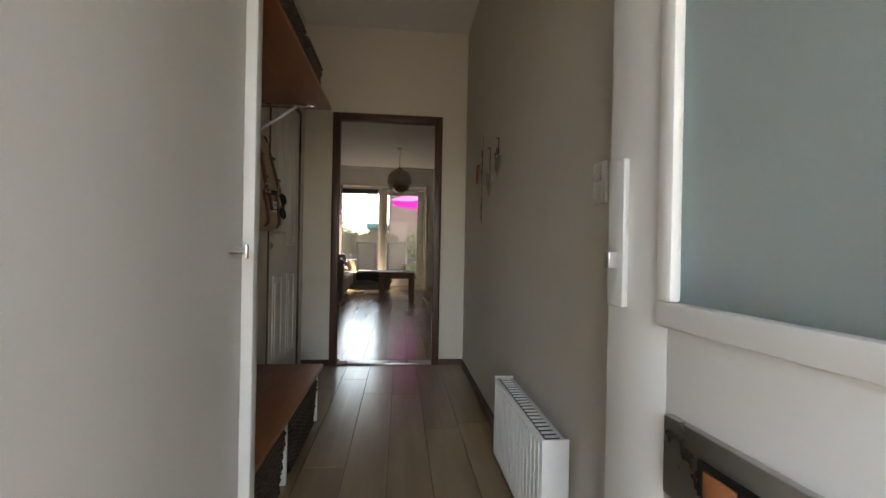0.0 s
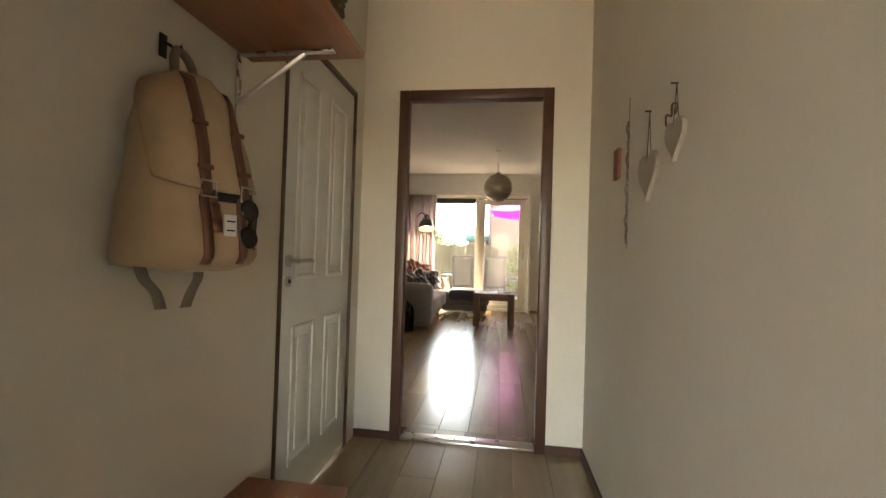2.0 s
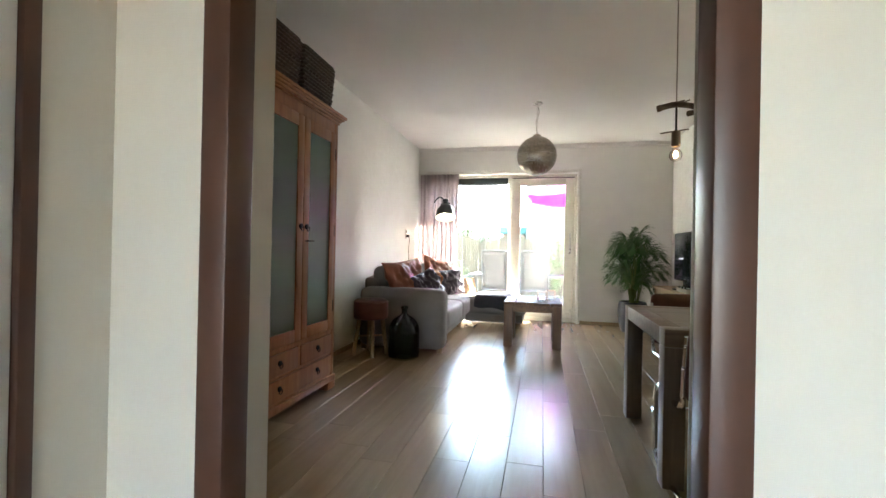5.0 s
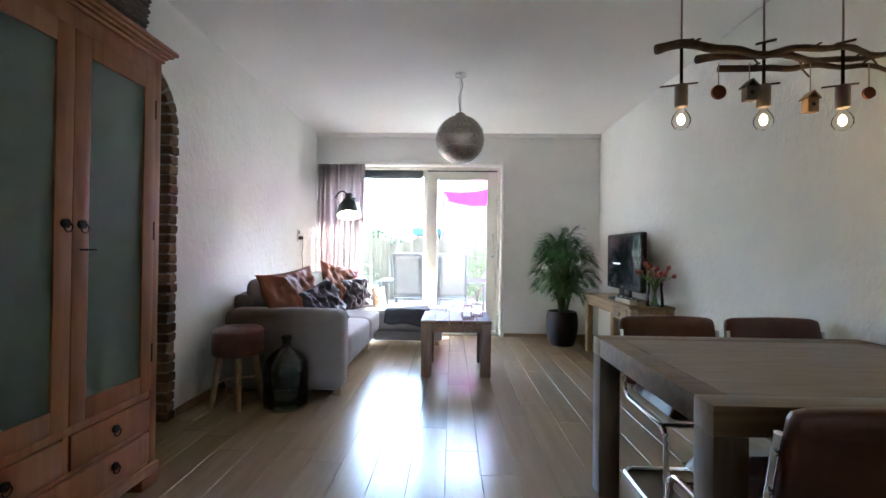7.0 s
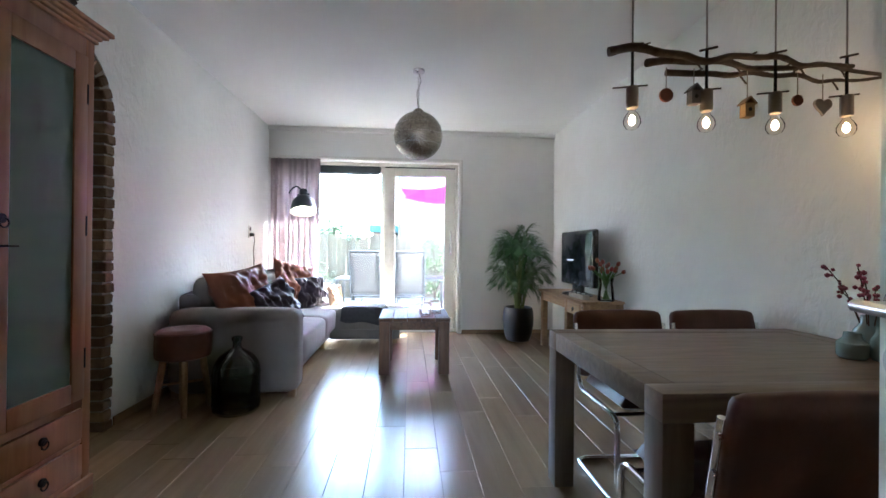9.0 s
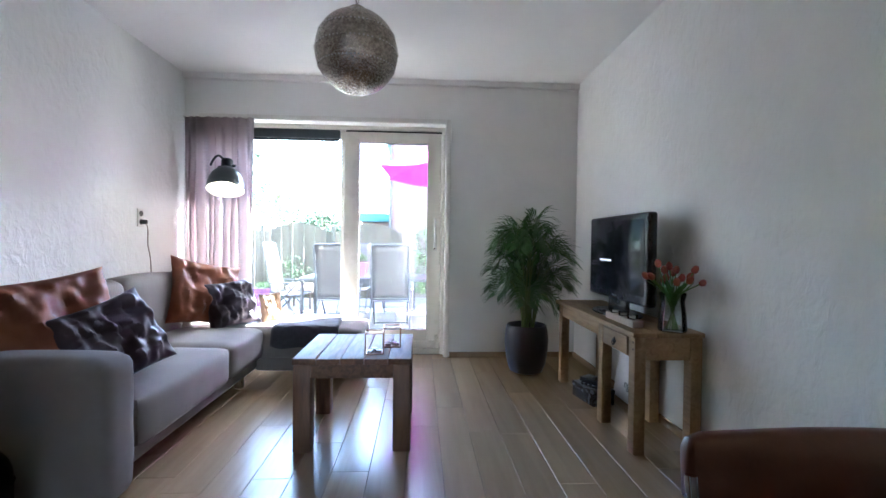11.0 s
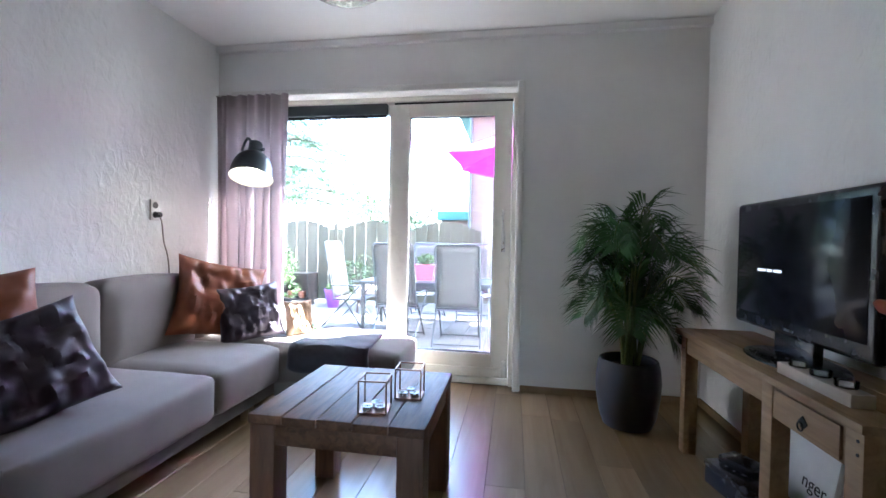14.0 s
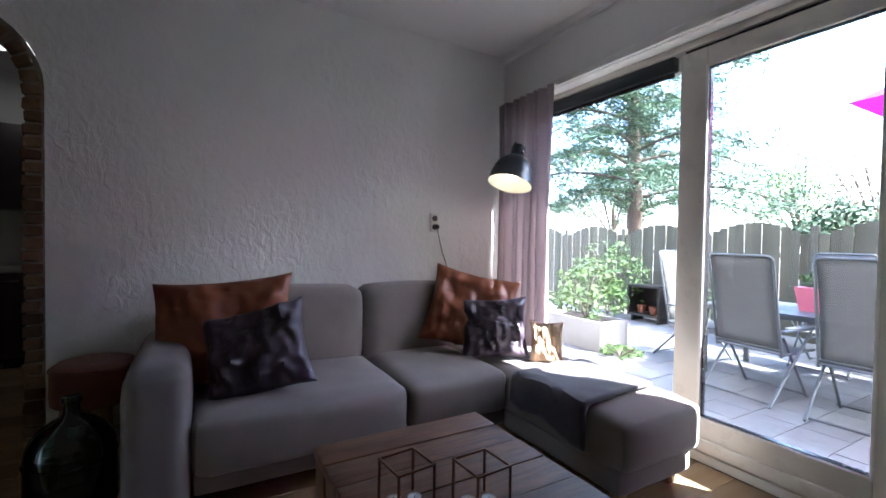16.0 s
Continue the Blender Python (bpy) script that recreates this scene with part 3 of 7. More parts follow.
# ---- garden window and sliding door ----
def garden_door():
    w = thing("window_1", "cream sliding garden door with a fixed pane beside it", "window", kind="structure")
    def bar(name, lo, hi, m=M_CREAM, bev=0.008, parent=w, label=""):
        return box_part(name, lo, hi, m, parent, bev, label)
    bar("frame_head", (-1.97, 9.22, 2.355), (0.50, 9.36, 2.40))
    bar("frame_side", (0.462, 9.20, 0.0), (0.50, 9.36, 2.355))
    bar("frame_side", (-1.97, 9.22, 0.0), (-1.90, 9.36, 2.355))
    bar("sill", (-1.90, 9.22, 0.0), (0.462, 9.40, 0.055))
    bar("mullion", (-0.60, 9.29, 0.055), (-0.535, 9.36, 2.355))
    bar("fixed_frame_bottom", (-1.90, 9.28, 0.055), (-0.60, 9.35, 0.15))
    bar("fixed_frame_top", (-1.90, 9.28, 2.27), (-0.60, 9.35, 2.355))
    bar("trim_side", (0.50, 9.085, 0.0), (0.552, 9.118, 2.45), M_WHITE)
    bar("trim_head", (-1.97, 9.085, 2.40), (0.498, 9.118, 2.45), M_WHITE)
    bar("reveal_side", (0.498, 9.12, 0.0), (0.512, 9.20, 2.40), M_WHITE, 0.002)
    # Black bar put in for the shade in the slit above the leaf.
    bar("track_shadow_gap", (-0.54, 9.235, 2.338), (0.462, 9.25, 2.353), M_BLACK, 0.001)
    pane = bar("pane", (-1.90, 9.31, 0.15), (-0.60, 9.318, 2.27), M_PANE, 0)
    pane.visible_shadow = False
    leaf = bar("sliding_leaf", (-0.555, 9.22, 0.06), (-0.405, 9.285, 2.335))
    bar("stile", (0.325, 9.22, 0.06), (0.46, 9.285, 2.335), parent=leaf)
    bar("top_rail", (-0.405, 9.22, 2.225), (0.325, 9.285, 2.335), parent=leaf)
    bar("bottom_rail", (-0.405, 9.22, 0.06), (0.325, 9.285, 0.255), parent=leaf)
    for lo, hi in (((-0.41, 9.215, 0.25), (-0.395, 9.222, 2.23)), ((0.315, 9.215, 0.25), (0.33, 9.222, 2.23))):
        bar("gasket", lo, hi, M_WHITE, 0.003, leaf)
    for lo, hi in (((-0.40, 9.24, 0.252), (-0.394, 9.27, 2.228)), ((0.318, 9.24, 0.252), (0.326, 9.27, 2.228)), ((-0.40, 9.24, 0.252), (0.32, 9.27, 0.26)), ((-0.40, 9.24, 2.22), (0.32, 9.27, 2.228))):
        bar("black_gasket", lo, hi, M_BLACK, 0, leaf)
    p2 = bar("door_pane", (-0.405, 9.25, 0.255), (0.325, 9.258, 2.225), M_PANE, 0, leaf)
    p2.visible_shadow = False
    bar("bottom_guide", (-0.40, 9.195, 0.075), (0.43, 9.222, 0.145), M_CREAM, 0.01, leaf)
    bar("guide_end", (0.405, 9.185, 0.075), (0.44, 9.222, 0.21), M_CREAM, 0.012, leaf)
    h = bar("handle_plate", (0.385, 9.205, 1.10), (0.42, 9.22, 1.26), M_STEEL, 0.005, leaf, "brushed steel handle plate")
    bm = bmesh.new()
    add_tube(bm, round_corners([(0.403, 9.215, 1.16), (0.403, 9.165, 1.17), (0.398, 9.165, 1.44)], 0.03), 0.011, 10)
    part("lever", bm, M_STEEL, h, "brushed steel pull lever")
    blind = thing("roller_blind", "dark petrol roller blind rolled up above the fixed pane", "blind")
    box_part("cassette", (-1.90, 9.225, 2.262), (-0.605, 9.279, 2.352), M_LAMPDARK, blind, 0.01)
    box_part("bottom_bar", (-1.88, 9.24, 2.235), (-0.615, 9.262, 2.258), M_BLACK, blind, 0.004)


garden_door()


# ---- hall things ----
def basket(w, d, h, at, rz=0, label="dark woven rattan basket", rows=9, group=""):
    t = thing("wicker_basket", label, "basket", at, rz, group)
    bm = bmesh.new()
    for i in range(rows):
        z = (i + 0.5) * h / rows
        k = 0.9 + 0.1 * i / rows
        a, b = w / 2 * k, d / 2 * k
        corner = [(-a, -b), (a, -b), (a, b), (-a, b)]
        pts = []
        for j in range(4):
            p, q = Vector((*corner[j], 0)), Vector((*corner[(j + 1) % 4], 0))
            n = max(6, int((q - p).length / 0.022))
            out = Vector(((q - p).y, -(q - p).x, 0)).normalized()
            for s in range(n):
                pts.append(p + (q - p) * (s / n) + out * (0.006 if (s + i) % 2 else -0.004) + Vector((0, 0, z)))
        add_tube(bm, pts, h / rows * 0.56, 5, True)
    body = part("woven_body", bm, M_WICKER, t)
    box_part("bottom", (-w * 0.44, -d * 0.44, 0), (w * 0.44, d * 0.44, 0.012), M_WICKER, t, 0.002)
    # Dark block that paints the shade down inside the basket.
    box_part("lining", (-w * 0.43, -d * 0.43, 0.012), (w * 0.43, d * 0.43, h * 0.72), M_DARKSHADE, t, 0.01, "dark block painted as the shade inside the basket")
    bm = bmesh.new()
    a, b = w / 2, d / 2
    add_tube(bm, round_corners([(-a, 0, h), (-a, -b, h), (a, -b, h), (a, b, h), (-a, b, h), (-a, 0, h)], 0.04), 0.012, 8)
    part("rim", bm, M_WICKER, t)
    return t


def hall_closet():
    c = thing("meter_cupboard", "tall grey-white built-in hall cupboard with plain doors", "cupboard")
    box_part("side_post", (-0.885, 0.125, 0.0), (-0.445, 0.165, CEIL - 0.005), M_CLOSET, c, 0.004)
    d = box_part("door", (-0.495, -1.09, 0.03), (-0.470, 0.118, CEIL - 0.02), M_WHITE, c, 0.003)
    box_part("body", (-0.88, -1.09, 0.0), (-0.50, 0.12, CEIL - 0.01), M_CLOSET, c, 0.002)
    k = part("turn_knob", bmesh_rod((-0.47, 0.04, 0.985), (-0.435, 0.04, 0.985), 0.007), M_STEEL, d, "small steel turn knob")
    box_part("knob_bar", (-0.437, 0.033, 0.968), (-0.430, 0.047, 1.002), M_STEEL, k, 0.003)


def bench():
    b = thing("hall_bench", "low bench with orange beech seat board", "bench")
    box_part("seat_board", (-0.885, 0.175, 0.292), (-0.515, 1.57, 0.318), M_BEECH, b, 0.004)
    for y in (0.18, 0.86, 1.53):
        box_part("support_panel", (-0.88, y, 0.0), (-0.54, y + 0.02, 0.292), M_WHITE, b, 0.002)
    for y in (0.53, 1.205):
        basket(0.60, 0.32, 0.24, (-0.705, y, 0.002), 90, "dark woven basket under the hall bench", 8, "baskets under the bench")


def coat_shelf():
    s = thing("hall_shelf", "orange beech wall shelf on steel brackets", "shelf")
    box_part("shelf_board", (-0.886, 0.175, 1.765), (-0.485, 1.50, 1.787), M_BEECH, s, 0.003)
    for y in (0.5, 1.43):
        br = box_part("bracket", (-0.888, y - 0.012, 1.54), (-0.882, y + 0.012, 1.763), M_STEEL, s, 0.002, "grey steel shelf bracket")
        box_part("bracket_arm", (-0.882, y - 0.012, 1.756), (-0.56, y + 0.012, 1.763), M_STEEL, br, 0.002)
        bm = bmesh.new()
        add_tube(bm, [(-0.882, y, 1.60), (-0.66, y, 1.755)], 0.009, 6)
        part("bracket_strut", bm, M_STEEL, br)
    for i, y in enumerate((0.45, 0.86, 1.27)):
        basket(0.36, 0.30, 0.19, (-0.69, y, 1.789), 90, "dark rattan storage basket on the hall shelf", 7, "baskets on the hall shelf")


def coat_hook(y, z):
    h = thing("coat_hook", "small steel coat hook on the wall", "hook", (-0.888, y, z), group="coat hooks")
    box_part("hook_plate", (0, -0.012, -0.03), (0.005, 0.012, 0.03), M_BLACKMETAL, h, 0.002)
    bm = bmesh.new()
    add_tube(bm, smooth_path([(0.004, 0, 0.01), (0.03, 0, -0.005), (0.045, 0, -0.025), (0.055, 0, -0.002)]), 0.004, 8)
    part("hook_arm", bm, M_BLACKMETAL, h)


def backpack():
    """Hangs by its loop, its front turned towards the entrance; built on one rounded bag surface."""
    at, turn = (-0.838, 1.115, 1.065), -14
    b = thing("backpack", "beige canvas backpack with brown leather straps hanging on a hook", "backpack", at, turn)
    HT = 0.475

    def size_at(v):
        half = 0.166 * (1 - 0.36 * v ** 1.4 - 0.16 * max(0, (v - 0.6) / 0.4) ** 2) * (1 - 0.45 * max(0, (v - 0.93) / 0.07) ** 2) * (1 - 0.12 * max(0, (0.10 - v) / 0.10) ** 2)
        deep = 0.185 * (1 - 0.50 * v ** 1.5) * (1 - 0.25 * max(0, (0.10 - v) / 0.10) ** 2)
        return half, deep

    def surf(v, a, off=0.0):
        half, deep = size_at(v)
        cx, cy = math.cos(a), math.sin(a)
        x = deep * 0.5 + (deep * 0.5 + off) * math.copysign(abs(cx) ** 0.62, cx)
        y = (half + off) * math.copysign(abs(cy) ** 0.72, cy)
        p = Vector((x - 0.02, y, v * HT + 0.03 * (1 - abs(cx)) * (v < 0.02)))
        crease = 0.010 * noise.noise(Vector((p.y * 9, p.x * 9, v * 3.2))) + 0.005 * noise.noise(Vector((p.y * 24, p.x * 20, v * 6 + p.y * 12)))
        return p + Vector((cx, cy * 0.6, 0)) * crease

    def surf_y(v, y, off):
        half = size_at(v)[0]
        return surf(v, math.copysign(math.asin(min(0.98, abs(y) / half) ** (1 / 0.72)), y), off)

    bm = bmesh.new()
    n, m = 34, 44
    rows = [[bm.verts.new(surf(i / n, k / m * math.tau)) for k in range(m)] for i in range(n + 1)]
    for a, c in zip(rows, rows[1:]):
        for k in range(m):
            bm.faces.new((a[k], a[(k + 1) % m], c[(k + 1) % m], c[k]))
    bm.faces.new(rows[0][::-1])
    bm.faces.new(rows[-1])
    part("bag", bm, M_CANVAS, b)
    bm = bmesh.new()
    grid = []
    for i in range(19):
        u = i / 18
        v = 1.0 - 0.56 * u
        reach = radians(118 - 62 * u ** 0.8)
        grid.append([bm.verts.new(surf(v - 0.03 * u * (1 - abs(j / 14 - 1) ** 2), reach * (j / 14 - 1), 0.007 + 0.010 * u)) for j in range(29)])
    for a, c in zip(grid, grid[1:]):
        for k in range(28):
            bm.faces.new((a[k], a[k + 1], c[k + 1], c[k]))
    top = [bm.verts.new(q.co + Vector((0, 0, 0.004))) for q in grid[0]]
    bm.faces.new(top)
    flap = part("flap", bm, M_CANVAS, b)
    flap.modifiers.new("thickness", 'SOLIDIFY').thickness = 0.007
    bm = bmesh.new()
    # Near-black strip on the bag, painting the shadow beneath the flap's edge.
    flap_shade = [[bm.verts.new(surf(v, radians(-4 + 58 * j / 16), 0.004)) for j in range(17)] for v in (0.36, 0.40, 0.44)]
    for a, c in zip(flap_shade, flap_shade[1:]):
        for k in range(16):
            bm.faces.new((a[k], a[k + 1], c[k + 1], c[k]))
    part("opening", bm, M_DARKSHADE, b, "dark strip painted as the shadow in the opening under the flap")
    for y in (-0.03, 0.068):
        bm = bmesh.new()
        prev = None
        for i in range(30):
            v = 0.99 - 0.95 * i / 29
            off = 0.020 if v > 0.40 else 0.006
            cur = [bm.verts.new(surf_y(v, y - 0.012, off)), bm.verts.new(surf_y(v, y + 0.012, off))]
            if prev:
                bm.faces.new((prev[0], prev[1], cur[1], cur[0]))
            prev = cur
        st = part("strap", bm, M_STRAP, b, "brown leather closing strap")
        st.modifiers.new("thickness", 'SOLIDIFY').thickness = 0.005
        for v in (0.74, 0.52):
            q = surf_y(v, y, 0.024)
            box_part("strap_loop", q - Vector((0.008, 0.019, 0.006)), q + Vector((0.004, 0.019, 0.006)), M_STRAP, st, 0.003)
        q = surf_y(0.41, y, 0.026)
        bm = bmesh.new()
        add_tube(bm, [q + Vector((0, -0.02, -0.018)), q + Vector((0, 0.02, -0.018)), q + Vector((0, 0.02, 0.018)), q + Vector((0, -0.02, 0.018))], 0.003, 6, True)
        part("buckle", bm, M_STEEL, st, "square steel buckle")
        end = [surf_y(v, y + 0.016, 0.016) for v in (0.42, 0.34, 0.26, 0.20)]
        bm = bmesh.new()
        for p, r in zip(end, end[1:]):
            bm.faces.new([bm.verts.new(c) for c in (p - Vector((0, 0.011, 0)), p + Vector((0, 0.011, 0)), r + Vector((0, 0.011, 0)), r - Vector((0, 0.011, 0)))])
        part("strap_end", bm, M_STRAP, st, "loose leather strap end").modifiers.new("thickness", 'SOLIDIFY').thickness = 0.004
    tube_part("carry_loop", smooth_path([(0.03, -0.03, HT - 0.01), (0.01, -0.02, HT + 0.055), (-0.004, 0.0, HT + 0.082), (0.01, 0.02, HT + 0.055), (0.03, 0.03, HT - 0.01)]), 0.011, M_WEB, b)
    for y, dy, dx in ((-0.10, 0.045, 0.02), (0.05, -0.05, 0.03)):
        pts = smooth_path([(0.03, y, 0.03), (0.02 + dx, y + dy * 0.2, -0.015), (0.03 + dx, y + dy * 0.7, -0.05), (0.03 + dx, y + dy, -0.09)])
        bm = bmesh.new()
        for p, q in zip(pts, pts[1:]):
            bm.faces.new([bm.verts.new(c) for c in (p - Vector((0, 0.013, 0)), p + Vector((0, 0.013, 0)), q + Vector((0, 0.013, 0)), q - Vector((0, 0.013, 0)))])
        bmesh.ops.remove_doubles(bm, verts=bm.verts[:], dist=0.0005)
        part("shoulder_strap_end", bm, M_WEB, b, "grey webbing strap end").modifiers.new("thickness", 'SOLIDIFY').thickness = 0.005
    q = surf_y(0.24, 0.03, 0.006)
    tag = box_part("sewn_label", q - Vector((0.003, 0.018, 0.026)), q + Vector((0.002, 0.018, 0.026)), M_SIGN, b, 0.001, "white sewn label with dark writing")
    for dz in (-0.012, 0.010):
        box_part("label_line", q + Vector((0.002, -0.012, dz - 0.002)), q + Vector((0.003, 0.012, dz + 0.002)), M_INK, tag, 0)
    spot = pose(*at, 0, 0, turn) @ surf_y(0.18, 0.06, 0.022)
    g = thing("sunglasses", "black round sunglasses hooked on the backpack", "sunglasses", tuple(spot), turn)
    for z in (0.0, 0.068):
        bm = bmesh.new()
        add_lathe(bm, [(0.0, 0), (0.026, 0), (0.028, 0.003), (0.026, 0.006), (0.0, 0.006)], sides=20)
        ob = part("lens", bm, M_SUNGLASS, g)
        ob.matrix_basis = pose(0, 0, z, 0, 80, 0)
    tube_part("bridge", [(0.004, 0, 0.024), (0.008, 0, 0.034), (0.004, 0, 0.044)], 0.003, M_BLACKMETAL, g)
    tube_part("temple", [(0.0, 0.02, 0.088), (-0.01, 0.035, 0.05), (-0.01, 0.03, -0.03)], 0.002, M_BLACKMETAL, g)


def hanging_jacket():
    h = thing("hanging_jacket", "beige jacket hanging from a coat hook", "jacket", (-0.80, 0.44, 1.30))
    bm = bmesh.new()
    rows = []
    for i in range(14):
        v = i / 13
        w, d = 0.06 + 0.11 * v ** 0.6, 0.035 + 0.03 * v
        rows.append([bm.verts.new((d * math.cos(k / 20 * math.tau), w * math.sin(k / 20 * math.tau) * (1 + 0.1 * math.sin(k * 1.9)), 0.30 - v * 0.42 + 0.01 * math.sin(k * 2.3))) for k in range(20)])
    for a, c in zip(rows, rows[1:]):
        for k in range(20):
            bm.faces.new((a[k], a[(k + 1) % 20], c[(k + 1) % 20], c[k]))
    bm.faces.new(rows[0])
    bm.faces.new(rows[-1])
    part("cloth", bm, M_CANVAS, h)


def radiator():
    r = thing("radiator", "white double panel radiator on the hall wall", "radiator")
    for x in (0.36, 0.425):
        bm = bmesh.new()
        add_box(bm, (x, 0.30, 0.06), (x + 0.014, 0.95, 0.415), 0.006)
        sheet = part("panel", bm, M_WHITE, r)
        for i in range(16):
            y = 0.325 + i * 0.04
            box_part("ridge", (x - 0.003, y, 0.08), (x + 0.002, y + 0.022, 0.395), M_WHITE, sheet, 0.001)
    g = box_part("top_grille", (0.376, 0.31, 0.405), (0.424, 0.94, 0.412), M_GREYWOOD, r, 0.001, "grey slotted top grille")
    for i in range(20):
        box_part("slat", (0.378, 0.325 + i * 0.031, 0.412), (0.422, 0.335 + i * 0.031, 0.416), M_WHITE, g, 0)
    for y in (0.292, 0.95):
        box_part("side_cover", (0.358, y, 0.065), (0.445, y + 0.008, 0.42), M_WHITE, r, 0.003)
    bm = bmesh.new()
    add_tube(bm, [(0.40, 0.33, 0.06), (0.40, 0.33, 0.0)], 0.008, 8)
    part("pipe", bm, M_WHITE, r)
    tube_part("pipe", [(0.40, 0.92, 0.06), (0.40, 0.92, 0.0)], 0.008, M_WHITE, r)
    box_part("wall_bracket", (0.439, 0.5, 0.2), (0.47, 0.54, 0.3), M_WHITE, r, 0.002)


def wall_switch(name, x, y, z, sx, label):
    s = thing(name, label, "switch")
    box_part("plate", (min(x, x + sx * 0.011), y - 0.036, z - 0.058), (max(x, x + sx * 0.011), y + 0.036, z + 0.058), M_WHITE, s, 0.004)
    for dz in (-0.027, 0.027):
        box_part("rocker", (min(x + sx * 0.011, x + sx * 0.018), y - 0.022, z + dz - 0.022), (max(x + sx * 0.011, x + sx * 0.018), y + 0.022, z + dz + 0.022), M_CREAM, s, 0.003)


def wall_ornaments():
    X = 0.468
    a = thing("hanging_tile", "small terracotta tile ornament on the hall wall", "ornament")
    box_part("tile", (X - 0.014, 2.02, 1.47), (X, 2.09, 1.60), M_REDWOOD, a, 0.003)
    b = thing("driftwood_garland", "string of small driftwood pieces hanging on the wall", "garland")
    tube_part("string", [(X - 0.006, 1.886, 1.76), (X - 0.006, 1.886, 1.17)], 0.0015, M_TWIG, b)
    for i in range(8):
        z = 1.64 - i * 0.06
        bm = bmesh.new()
        add_tube(bm, smooth_path([(X - 0.008, 1.886, z + 0.028), (X - 0.012, 1.886 + 0.008 * (-1) ** i, z), (X - 0.008, 1.884, z - 0.028)], 3), 0.005, 7, taper=None)
        part("wood_piece", bm, M_BRANCH, b)

    def heart(name, y, z, s, m, label):
        h = thing(name, label, "ornament")
        bm = bmesh.new()
        loop = []
        for k in range(28):
            q = k / 28 * math.tau
            loop.append((16 * math.sin(q) ** 3 / 17 * s, (13 * math.cos(q) - 5 * math.cos(2 * q) - 2 * math.cos(3 * q) - math.cos(4 * q)) / 17 * s))
        f = [bm.verts.new((X - 0.012, y + p, z + w)) for p, w in loop]
        bk = [bm.verts.new((X, y + p, z + w)) for p, w in loop]
        bm.faces.new(f)
        bm.faces.new(bk[::-1])
        for k in range(28):
            bm.faces.new((f[k], f[(k + 1) % 28], bk[(k + 1) % 28], bk[k]))
        part("heart", bm, m, h)
        tube_part("string", [(X - 0.004, y - 0.02, z + s * 0.5), (X - 0.004, y, z + s * 2.2), (X - 0.004, y + 0.02, z + s * 0.5)], 0.0018, M_TWIG, h)
        tube_part("nail", [(X, y, z + s * 2.2), (X - 0.02, y, z + s * 2.2)], 0.0028, M_BLACKMETAL, h)
    heart("hanging_heart", 1.655, 1.42, 0.095, M_HEART, "cream painted wooden heart hanging on a string")
    heart("hanging_heart", 1.43, 1.48, 0.07, M_HEART, "small cream heart on a twisted wire")
    w = thing("wire_twist", "twisted dark wire bow above a small heart", "ornament")
    tube_part("wire", smooth_path([(X - 0.006, 1.50, 1.53), (X - 0.01, 1.49, 1.56), (X - 0.006, 1.46, 1.55), (X - 0.012, 1.44, 1.575), (X - 0.006, 1.42, 1.57), (X - 0.006, 1.43, 1.545)]), 0.003, M_TWIG, w)


hall_closet()
bench()
coat_shelf()
for hy in (0.45, 0.78, 1.115):
    coat_hook(hy, 1.635)
backpack()
hanging_jacket()
radiator()
wall_switch("light_switch", 0.469, 0.16, 1.19, -1, "white double light switch on the hall wall")
wall_ornaments()


